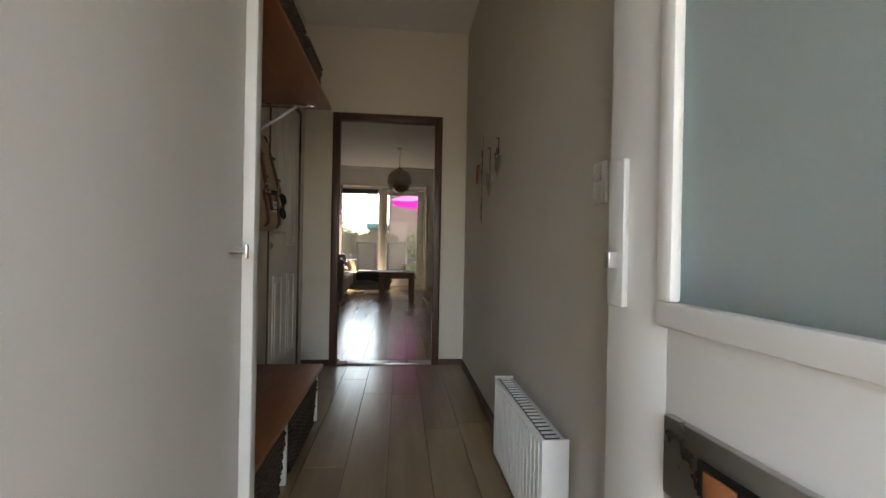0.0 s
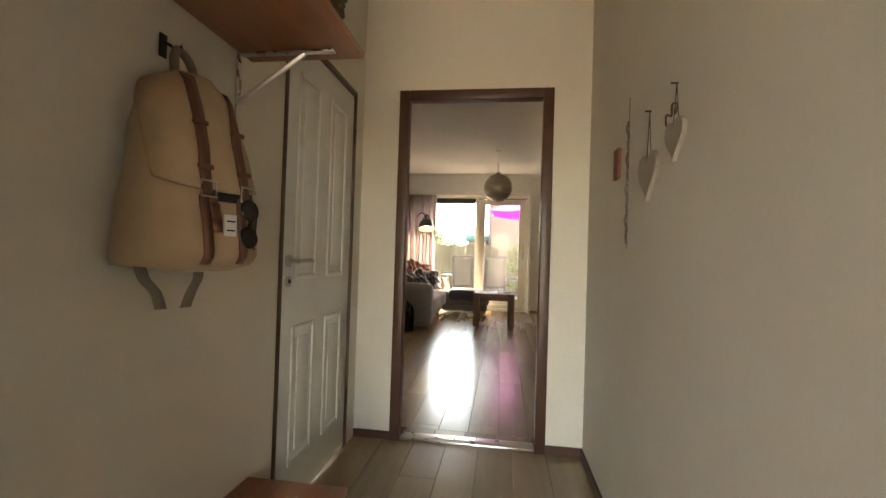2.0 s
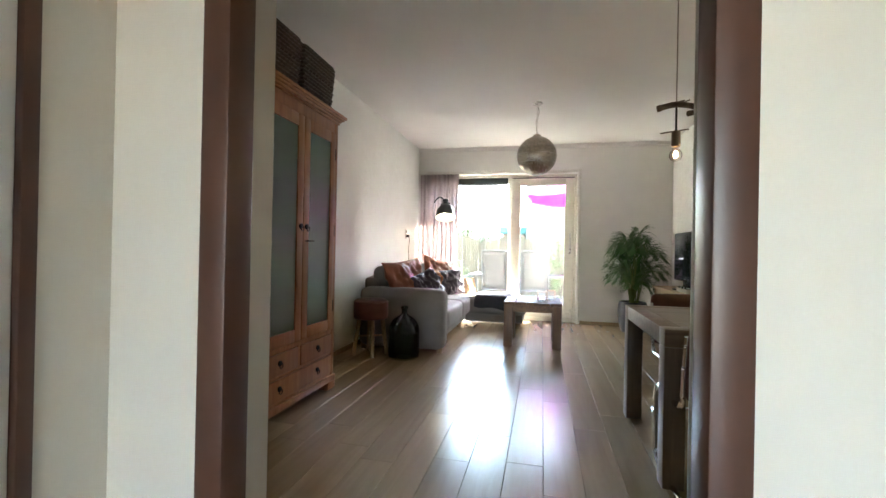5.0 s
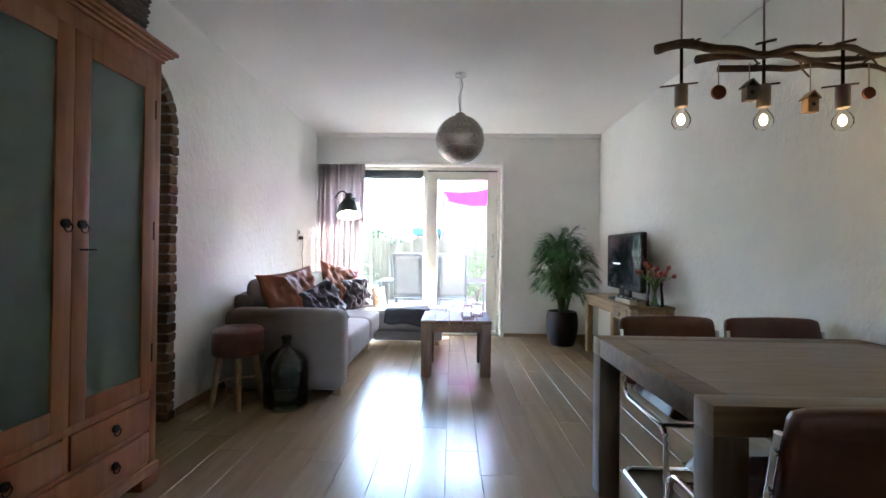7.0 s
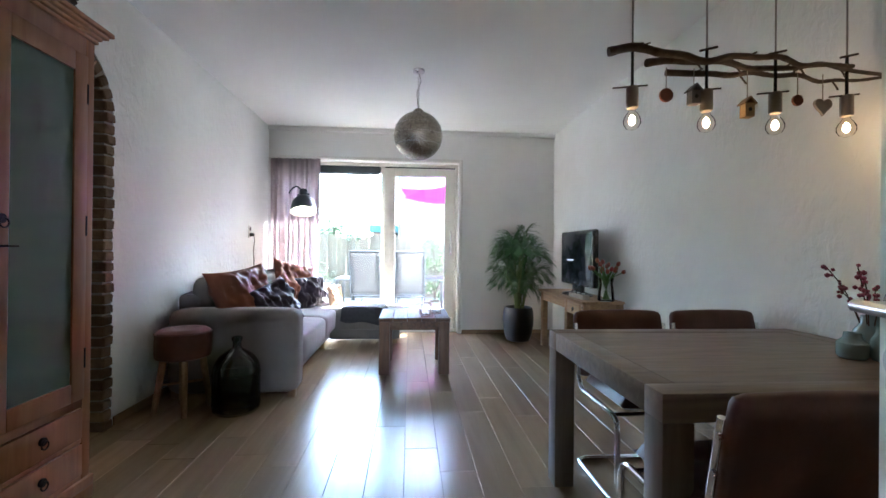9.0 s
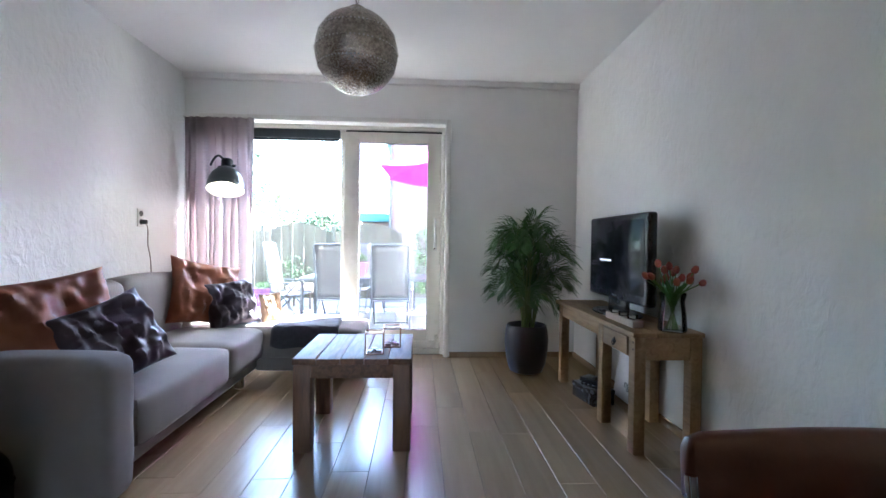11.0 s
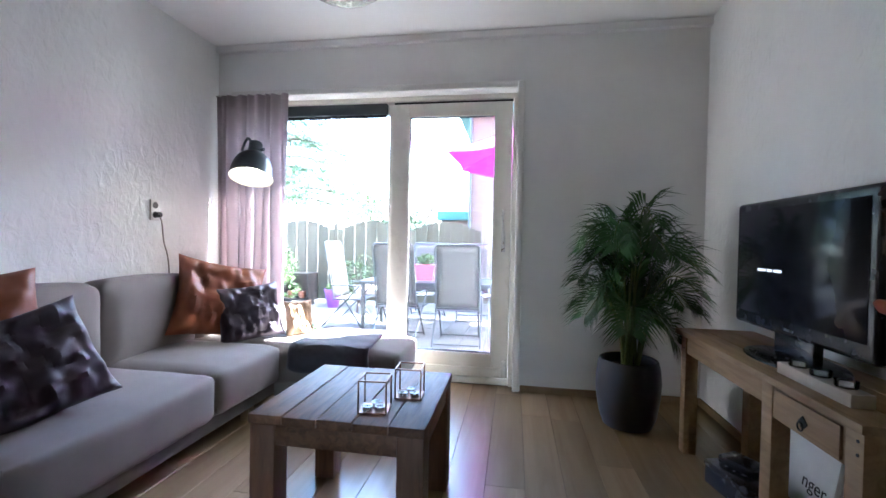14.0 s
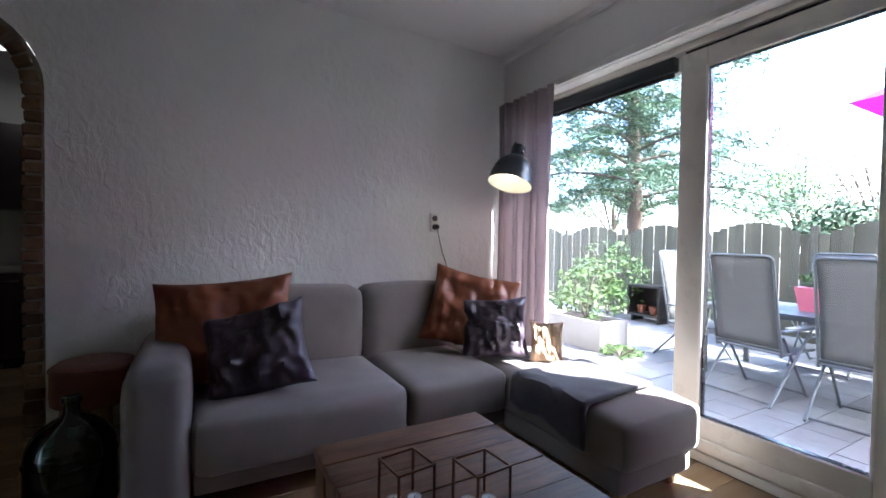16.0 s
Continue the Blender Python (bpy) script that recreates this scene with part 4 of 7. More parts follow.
# ---- living room: cabinet side ----
def display_cabinet():
    c = thing("display_cabinet", "honey pine display cabinet with frosted glass doors and drawers", "cabinet", (L + 0.004, 4.18, 0))
    W, D, H = 1.02, 0.45, 2.12
    F = D
    for n, lo, hi in (("side_panel", (0, 0, 0.10), (F - 0.02, 0.025, H)), ("side_panel", (0, W - 0.025, 0.10), (F - 0.02, W, H)), ("back_panel", (0, 0.025, 0.1), (0.012, W - 0.025, H)),
                      ("bottom_board", (0.012, 0.025, 0.10), (F - 0.02, W - 0.025, 0.125)), ("middle_board", (0.012, 0.025, 0.45), (F - 0.02, W - 0.025, 0.47)), ("top_board", (0.012, 0.025, H - 0.03), (F - 0.02, W - 0.025, H))):
        box_part(n, lo, hi, M_PINE, c, 0.002)
    for z in (0.82, 1.18, 1.54, 1.84):
        box_part("shelf", (0.012, 0.027, z), (F - 0.06, W - 0.027, z + 0.018), M_PINE, c, 0.001)
    for lo, hi in (((F - 0.02, 0, 0.10), (F, 0.05, H)), ((F - 0.02, W - 0.05, 0.10), (F, W, H)), ((F - 0.02, 0.05, H - 0.08), (F, W - 0.05, H)), ((F - 0.02, 0.05, 0.44), (F, W - 0.05, 0.475)),
                   ((F - 0.02, 0.05, 0.275), (F, W - 0.05, 0.295)), ((F - 0.02, 0.05, 0.10), (F, W - 0.05, 0.13)), ((F - 0.02, W / 2 - 0.015, 0.295), (F, W / 2 + 0.015, 0.44))):
        box_part("face_frame", lo, hi, M_PINE, c, 0.002)
    bm = bmesh.new()
    for i, (dz, o) in enumerate(((0.0, 0.012), (0.02, 0.022), (0.035, 0.04), (0.05, 0.055))):
        add_box(bm, (0, -o, H + dz), (F + o, W + o, H + dz + (0.018 if i < 3 else 0.022)), 0.005)
    part("cornice", bm, M_PINE, c, "stepped pine cornice")
    bm = bmesh.new()
    add_box(bm, (0, -0.012, 0.06), (F + 0.014, W + 0.012, 0.11), 0.008)
    for y0 in (-0.012, W - 0.11):
        add_box(bm, (0.0, y0, 0.0), (F + 0.014, y0 + 0.12, 0.062), 0.008)
    part("plinth", bm, M_PINE, c)
    z0, z1 = 0.48, H - 0.085
    for k, (y0, y1) in enumerate(((0.053, W / 2 - 0.002), (W / 2 + 0.002, W - 0.053))):
        d = box_part("door", (F - 0.012, y0, z0), (F + 0.012, y0 + 0.075, z1), M_PINE, c, 0.003)
        for lo, hi in (((F - 0.012, y1 - 0.075, z0), (F + 0.012, y1, z1)), ((F - 0.012, y0 + 0.075, z0), (F + 0.012, y1 - 0.075, z0 + 0.085)), ((F - 0.012, y0 + 0.075, z1 - 0.085), (F + 0.012, y1 - 0.075, z1))):
            box_part("door_rail", lo, hi, M_PINE, d, 0.003)
        box_part("frosted_pane", (F - 0.004, y0 + 0.07, z0 + 0.08), (F + 0.002, y1 - 0.07, z1 - 0.08), M_FROST, d, 0, "frosted greenish glass pane")
        yk = y1 - 0.035 if k == 0 else y0 + 0.035
        kn = part("ring_pull", bmesh_rod((F + 0.012, yk, 1.27), (F + 0.024, yk, 1.27), 0.018), M_BLACKMETAL, d, "black iron ring pull")
        bm = bmesh.new()
        add_tube(bm, [(F + 0.03, yk + 0.018 * math.cos(a / 14 * math.tau), 1.255 + 0.018 * math.sin(a / 14 * math.tau)) for a in range(14)], 0.003, 6, True)
        part("ring", bm, M_BLACKMETAL, kn)
        if k == 1:
            key = part("key", bmesh_rod((F + 0.012, yk, 1.17), (F + 0.05, yk, 1.17), 0.004), M_BLACKMETAL, d, "iron key in the lock")
            bm = bmesh.new()
            add_tube(bm, [(F + 0.062 + 0.012 * math.cos(a / 12 * math.tau), yk + 0.012 * math.sin(a / 12 * math.tau), 1.17) for a in range(12)], 0.003, 6, True)
            part("key_bow", bm, M_BLACKMETAL, key)
        yh = 0.055 if k == 0 else W - 0.055
        for z in (0.62, 1.22, 1.82):
            part("hinge", bmesh_rod((F + 0.008, yh, z), (F + 0.008, yh, z + 0.09), 0.007), M_BLACKMETAL, d)
    for y0, y1, za, zb in ((0.053, W / 2 - 0.018, 0.298, 0.437), (W / 2 + 0.018, W - 0.053, 0.298, 0.437), (0.053, W - 0.053, 0.133, 0.272)):
        dr = box_part("drawer", (F - 0.01, y0, za), (F + 0.006, y1, zb), M_PINE, c, 0.004)
        for yk in ([(y0 + y1) / 2] if zb > 0.3 else [y0 + 0.22, y1 - 0.22]):
            zk = (za + zb) / 2
            rp = part("ring_pull", bmesh_rod((F + 0.006, yk, zk + 0.01), (F + 0.016, yk, zk + 0.01), 0.017), M_BLACKMETAL, dr, "black iron ring pull")
            bm = bmesh.new()
            add_tube(bm, [(F + 0.02, yk + 0.017 * math.cos(a / 14 * math.tau), zk - 0.004 + 0.017 * math.sin(a / 14 * math.tau)) for a in range(14)], 0.003, 6, True)
            part("ring", bm, M_BLACKMETAL, rp)
    for z, n in ((1.858, 3), (1.558, 4), (1.198, 3), (0.838, 4), (0.472, 3)):
        for i in range(n):
            y = 4.18 + 0.12 + (i + 0.5) * 0.78 / n
            s = thing("crockery_stack", "pale crockery behind the frosted glass", "crockery", (L + 0.22, y, z), group="crockery in the cabinet")
            h = 0.07 + 0.09 * ((i * 7 + int(z * 10)) % 3) / 2
            lathe_part("stack", [(0, 0), (0.05, 0), (0.085, h * 0.6), (0.09, h), (0.082, h), (0.04, h * 0.3), (0, h * 0.3)], M_WAX, s, sides=18)
    for y in (4.42, 4.90):
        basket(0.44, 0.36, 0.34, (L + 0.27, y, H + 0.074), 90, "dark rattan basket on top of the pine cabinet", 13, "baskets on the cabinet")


display_cabinet()


def leather_stool():
    s = thing("leather_stool", "round brown leather stool with beech legs", "stool", (-1.80, 6.30, 0))
    lathe_part("seat", [(0, 0.585), (0.10, 0.592), (0.155, 0.588), (0.177, 0.572), (0.18, 0.545), (0.182, 0.43), (0.178, 0.395), (0.165, 0.385), (0, 0.385)], M_STOOL, s, "worn rust-brown leather cover")
    bm = bmesh.new()
    add_tube(bm, [(0.183 * math.cos(k / 32 * math.tau), 0.183 * math.sin(k / 32 * math.tau), 0.562) for k in range(32)], 0.004, 6, True)
    part("piping", bm, M_STRAP, s)
    for k in range(4):
        a = k * math.pi / 2 + 0.5
        bm = bmesh.new()
        add_tube(bm, [(0.12 * math.cos(a), 0.12 * math.sin(a), 0.39), (0.175 * math.cos(a), 0.175 * math.sin(a), 0.0)], 0.022, 12, taper=[0.024, 0.020])
        part("leg", bm, M_SIDE, s, "pale beech leg")
    for k in range(2):
        a = k * math.pi / 2 + 0.5
        tube_part("stretcher", [(0.145 * math.cos(a), 0.145 * math.sin(a), 0.2 + 0.02 * k), (-0.145 * math.cos(a), -0.145 * math.sin(a), 0.2 + 0.02 * k)], 0.009, M_SIDE, s)


leather_stool()


def demijohn():
    d = thing("demijohn", "large dark green glass demijohn standing on the floor", "bottle", (-1.42, 6.28, 0))
    lathe_part("glass", [(0, 0.0), (0.14, 0.0), (0.158, 0.02), (0.16, 0.05), (0.16, 0.28), (0.156, 0.315), (0.145, 0.35), (0.115, 0.395), (0.075, 0.425), (0.04, 0.445), (0.03, 0.46), (0.028, 0.50), (0.036, 0.505), (0.036, 0.53), (0.026, 0.535),
                         (0.024, 0.46), (0.036, 0.44), (0.11, 0.388), (0.14, 0.345), (0.153, 0.28), (0.153, 0.05), (0.135, 0.012), (0, 0.012)], M_GLASSGREEN, d)
    bm = bmesh.new()
    for z in (0.06, 0.12, 0.27):
        add_tube(bm, [(0.1605 * math.cos(k / 36 * math.tau), 0.1605 * math.sin(k / 36 * math.tau), z) for k in range(36)], 0.0035, 6, True)
    part("moulded_ribs", bm, M_GLASSGREEN, d)


demijohn()


# ---- sofa and cushions ----
def sofa():
    s = thing("corner_sofa", "taupe fabric corner sofa with chaise end", "sofa")
    def pad(name, lo, hi, r=0.05, puff=0.02, seed=0.0, label=""):
        bm = bmesh.new()
        soft_box(bm, lo, hi, r, puff, 9, 0.004, seed)
        return part(name, bm, M_SOFA, s, label)
    pad("armrest", (-2.03, 6.49, 0.04), (-1.05, 6.73, 0.69), 0.07, 0.008, 1)
    pad("base", (-2.03, 6.735, 0.08), (-1.15, 8.99, 0.22), 0.03, 0.0, 2)
    pad("chaise_base", (-1.16, 8.42, 0.06), (-0.29, 8.98, 0.20), 0.03, 0.0, 3)
    pad("back_rest_frame", (-2.08, 6.74, 0.10), (-1.86, 9.0, 0.80), 0.05, 0.0, 4)
    pad("seat_cushion", (-1.95, 6.735, 0.19), (-1.06, 7.735, 0.455), 0.055, 0.018, 5)
    pad("seat_cushion", (-1.95, 7.745, 0.19), (-1.07, 8.40, 0.45), 0.055, 0.016, 6)
    pad("chaise_cushion", (-1.95, 8.395, 0.17), (-0.255, 9.02, 0.43), 0.06, 0.014, 7)
    pad("back_cushion", (-1.99, 6.76, 0.40), (-1.74, 7.71, 0.915), 0.07, 0.02, 8)
    pad("back_cushion", (-1.99, 7.715, 0.40), (-1.75, 8.45, 0.91), 0.07, 0.02, 9)
    pad("back_cushion", (-1.99, 8.46, 0.40), (-1.76, 9.02, 0.90), 0.07, 0.02, 10)
    for x, y in ((-1.10, 6.56), (-1.98, 6.56), (-0.36, 8.88), (-0.36, 8.50), (-1.20, 8.2)):
        box_part("foot", (x - 0.03, y - 0.03, 0.0), (x + 0.03, y + 0.03, 0.085), M_SIDE, s, 0.006, "wooden block foot")


sofa()


def cushion(label, m, w, h, t, at, tilt, rz, roll=0, wr=0.02, seed=0.0, slump=0.0):
    bm = bmesh.new()
    add_pillow(bm, w, h, t, 40, wr, seed, slump)
    ob = part("cushion", bm, m)
    ob.matrix_basis = pose(*at) @ Euler((radians(0), 0, radians(rz))).to_matrix().to_4x4() @ Euler((radians(tilt), radians(roll), 0)).to_matrix().to_4x4()
    return tagged(ob, label, "cushion", "sofa cushions")


cushion("rust leather cushion leaning in the sofa's arm corner", M_RUSTLEATHER, 0.72, 0.58, 0.16, (-1.57, 6.87, 0.735), -22, 72, -5, 0.032, 1.0)
cushion("crumpled grey-purple satin cushion in front of a leather one", M_DARKPILLOW, 0.52, 0.46, 0.17, (-1.37, 7.02, 0.655), -26, 72, -14, 0.042, 5.0)
cushion("rust leather cushion leaning at the window end", M_RUSTLEATHER, 0.62, 0.56, 0.14, (-1.58, 8.44, 0.735), -16, 54, 12, 0.04, 9.0)
cushion("crumpled grey satin cushion at the window end", M_DARKPILLOW, 0.46, 0.42, 0.16, (-1.40, 8.52, 0.635), -18, 52, -4, 0.042, 14.0)
cushion("beige linen cushion in the sun by the window", M_CANVAS, 0.22, 0.28, 0.11, (-1.14, 8.76, 0.565), -14, 50, 0, 0.02, 19.0)


def throw_blanket():
    bm = bmesh.new()
    n, m = 26, 20
    rows = []
    for i in range(n + 1):
        u = i / n
        row = []
        for j in range(m + 1):
            v = j / m
            x = -1.0 + 0.53 * v + 0.02 * math.sin(v * 5 + u * 3) + 0.03 * (v - 0.5) * u
            s = u * (0.70 + 0.05 * v + 0.015 * math.sin(v * 9))
            top_len = 0.52
            if s < top_len:
                y, z = 8.93 - s, 0.452
            else:
                y, z = 8.93 - top_len - 0.045 * min(1, (s - top_len) / 0.06), 0.45 - max(0, s - top_len - 0.03)
            p = Vector((x, y, z))
            k = noise.noise(p * 6) * 0.018 + noise.noise(p * 15) * 0.006
            row.append(bm.verts.new((p.x, p.y - max(0, k) * (1 if s > top_len else 0), p.z + max(-0.002, k) * (1 if s <= top_len else 0.2))))
        rows.append(row)
    for a, c in zip(rows, rows[1:]):
        for k in range(m):
            bm.faces.new((a[k], a[k + 1], c[k + 1], c[k]))
    ob = part("throw_blanket", bm, M_BLANKET)
    ob.modifiers.new("thickness", 'SOLIDIFY').thickness = -0.02
    tagged(ob, "charcoal throw folded over the chaise end", "blanket")


throw_blanket()


def curtain():
    c = thing("curtain", "mauve-grey pleated curtain hanging open beside the window", "curtain")
    bm = bmesh.new()
    n, rows = 150, []
    for z in [2.395 - 2.36 * k / 14 for k in range(15)]:
        v = (2.395 - z) / 2.36
        row = []
        for i in range(n + 1):
            u = i / n
            amp = 0.048 * (0.6 + 0.4 * v) * (0.75 + 0.5 * noise.noise(Vector((u * 5, 3, 0))))
            x = -2.07 + 0.65 * u + 0.012 * math.sin(u * 21 + v * 1.5)
            y = 9.03 + amp * math.sin(u * 2 * math.pi * 8 + 0.9 * math.sin(v * 3 + u * 9)) + 0.012 * noise.noise(Vector((u * 8, v * 2, 0)))
            row.append(bm.verts.new((x, y, z)))
        rows.append(row)
    for a, b in zip(rows, rows[1:]):
        for k in range(n):
            bm.faces.new((a[k], a[k + 1], b[k + 1], b[k]))
    part("cloth", bm, M_CURTAIN, c).modifiers.new("thickness", 'SOLIDIFY').thickness = 0.003
    box_part("rail", (-2.1, 9.05, 2.396), (-1.42, 9.083, 2.412), M_WHITE, c, 0.003, "white curtain rail")


curtain()


def floor_lamp():
    f = thing("floor_lamp", "petrol-grey floor lamp with metal dome shade, lit", "lamp", (-1.86, 9.06, 0))
    H = Vector((-1.56 + 1.86, 8.76 - 9.06, 1.655))
    tilt = pose(*H, -20, -6, 0)
    prof = [(0.035, 0.335), (0.052, 0.33), (0.056, 0.315), (0.056, 0.245), (0.060, 0.235), (0.075, 0.225), (0.105, 0.20), (0.135, 0.165), (0.155, 0.12), (0.168, 0.06), (0.172, 0.0), (0.175, -0.004),
            (0.170, -0.002), (0.163, 0.06), (0.150, 0.118), (0.130, 0.16), (0.10, 0.195), (0.06, 0.215), (0.0, 0.22)]
    bm = bmesh.new()
    add_lathe(bm, prof[:12], sides=40)
    sh = part("shade", bm, M_LAMPDARK, f, "petrol-grey dome shade")
    sh.matrix_basis = tilt @ Matrix.Scale(0.94, 4)
    bm = bmesh.new()
    add_lathe(bm, prof[11:], sides=40)
    ins = part("inner_reflector", bm, M_LAMPIN, sh, "white enamel inside")
    bm = bmesh.new()
    add_lathe(bm, [(0, 0.03), (0.03, 0.035), (0.048, 0.06), (0.05, 0.09), (0.04, 0.12), (0.02, 0.15), (0.018, 0.2), (0, 0.2)], sides=20)
    part("bulb", bm, M_LAMPBULB, sh, "lit opal bulb")
    for s in (-1, 1):
        part("knob", bmesh_rod((s * 0.055, 0, 0.26), (s * 0.085, 0, 0.26), 0.014), M_LAMPDARK, sh)
    tube_part("arm", smooth_path([(0, 0, 0.9), (0, 0, 1.75), (0.05, -0.05, 1.93), (0.16, -0.14, 2.0), (0.27, -0.25, 1.93)]), 0.011, M_LAMPDARK, f)
    tube_part("pole", [(0, 0, 0.02), (0, 0, 0.92)], 0.014, M_LAMPDARK, f)
    lathe_part("base", [(0, 0.03), (0.02, 0.032), (0.13, 0.02), (0.135, 0.01), (0.13, 0), (0, 0)], M_LAMPDARK, f)


floor_lamp()


def wall_socket():
    s = thing("wall_socket", "double white wall socket with a black plug in it", "socket")
    box_part("plate", (L, 8.39, 1.295), (L + 0.012, 8.47, 1.445), M_WHITE, s, 0.004)
    for z in (1.335, 1.405):
        part("recess", bmesh_rod((L + 0.011, 8.43, z), (L + 0.014, 8.43, z), 0.024), M_GREYWOOD, s)
    p = thing("power_cord", "black plug with grey cord running down behind the sofa", "cord")
    part("plug", bmesh_rod((L + 0.014, 8.43, 1.335), (L + 0.055, 8.43, 1.335), 0.02), M_BLACK, p)
    tube_part("cable", smooth_path([(L + 0.05, 8.43, 1.33), (L + 0.06, 8.44, 1.27), (L + 0.03, 8.49, 1.14), (L + 0.02, 8.54, 1.02), (L + 0.015, 8.56, 0.85), (L + 0.013, 8.56, 0.4)]), 0.0045, M_CORD, p)


wall_socket()


# ---- coffee table ----
def coffee_table():
    t = thing("coffee_table", "low square coffee table of rough reclaimed teak", "table", (-0.13, 7.42, 0))
    W, D, H = 0.335, 0.325, 0.535
    n = 5
    for i in range(n):
        x0 = -W + i * 2 * W / n
        box_part("plank", (x0 + 0.0015, -D, H - 0.035), (x0 + 2 * W / n - 0.0015, D, H - 0.002 * (i % 2)), M_COFFEE, t, 0.004)
    for lo, hi in (((-W + 0.02, -D + 0.015, H - 0.115), (W - 0.02, -D + 0.035, H - 0.036)), ((-W + 0.02, D - 0.035, H - 0.115), (W - 0.02, D - 0.015, H - 0.036)),
                   ((-W + 0.015, -D + 0.04, H - 0.115), (-W + 0.035, D - 0.04, H - 0.036)), ((W - 0.035, -D + 0.04, H - 0.115), (W - 0.015, D - 0.04, H - 0.036))):
        box_part("apron", lo, hi, M_COFFEE, t, 0.003)
    for sx in (-1, 1):
        for sy in (-1, 1):
            a, b = sx * (W - 0.055), sy * (D - 0.055)
            box_part("leg", (a - 0.05, b - 0.05, 0), (a + 0.05, b + 0.05, H - 0.037), M_COFFEELEG, t, 0.008)


coffee_table()


def tealight(at, label="tealight in a shiny tin cup", group="tealights"):
    t = thing("tealight", label, "candle", at, group=group)
    lathe_part("tin", [(0, 0), (0.019, 0), (0.0195, 0.016), (0.0185, 0.016), (0.0182, 0.012)], M_TIN, t, sides=20)
    lathe_part("wax", [(0, 0.0125), (0.0182, 0.012), (0.0182, 0.003), (0, 0.003)], M_WAX, t, sides=20)
    tube_part("wick", [(0, 0, 0.0125), (0.001, 0, 0.02)], 0.001, M_INK, t, sides=5)
    return t


def wire_lantern(x, y, rz):
    l = thing("wire_lantern", "copper wire cube tealight holder on the coffee table", "candle holder", (x, y, 0.536), rz, "wire candle holders")
    a, h = 0.052, 0.125
    for sx in (-1, 1):
        for sy in (-1, 1):
            box_part("upright", (sx * a - 0.003, sy * a - 0.003, 0), (sx * a + 0.003, sy * a + 0.003, h), M_COPPER, l, 0.001)
    for z in (0.0, h - 0.006):
        for s in (-1, 1):
            box_part("rail", (-a, s * a - 0.003, z), (a, s * a + 0.003, z + 0.006), M_COPPER, l, 0.001)
            box_part("rail", (s * a - 0.003, -a, z), (s * a + 0.003, a, z + 0.006), M_COPPER, l, 0.001)
    box_part("floor_plate", (-a, -a, 0.002), (a, a, 0.005), M_COPPER, l, 0)
    m = pose(x, y, 0.5415, 0, 0, rz)
    for dx, dy in ((-0.024, -0.024), (0.024, -0.02), (0.0, 0.026)):
        p = m @ Vector((dx, dy, 0))
        tealight(tuple(p))


wire_lantern(-0.02, 7.23, 6)
wire_lantern(0.075, 7.40, 4)


# ---- dining corner ----
def dining_table():
    t = thing("dining_table", "heavy brown acacia dining table with block legs", "table")
    x0, x1, y0, y1, H = 0.545, 1.86, 4.245, 5.25, 0.765
    n = 7
    d = (y1 - y0 - 0.20) / n
    for i in range(n):
        a = y0 + 0.10 + i * d
        box_part("top_plank", (x0 + 0.10, a + 0.00005, H - 0.04), (x1 - 0.10, a + d - 0.00005, H), M_TABLE, t, 0)
    for lo, hi in (((x0, y0, H - 0.085), (x1, y0 + 0.099, H + 0.001)), ((x0, y1 - 0.099, H - 0.085), (x1, y1, H + 0.001))):
        box_part("top_border", lo, hi, M_TABLE, t, 0.003)
    for lo, hi in (((x0, y0 + 0.10, H - 0.085), (x0 + 0.099, y1 - 0.10, H + 0.001)), ((x1 - 0.099, y0 + 0.10, H - 0.085), (x1, y1 - 0.10, H + 0.001))):
        box_part("end_border", lo, hi, M_TABLE, t, 0.003)
    for x in (x0, x1 - 0.10):
        for y in (y0, y1 - 0.10):
            box_part("leg", (x + 0.001, y + 0.001, 0), (x + 0.099, y + 0.099, H - 0.086), M_TABLELEG, t, 0.004)


dining_table()


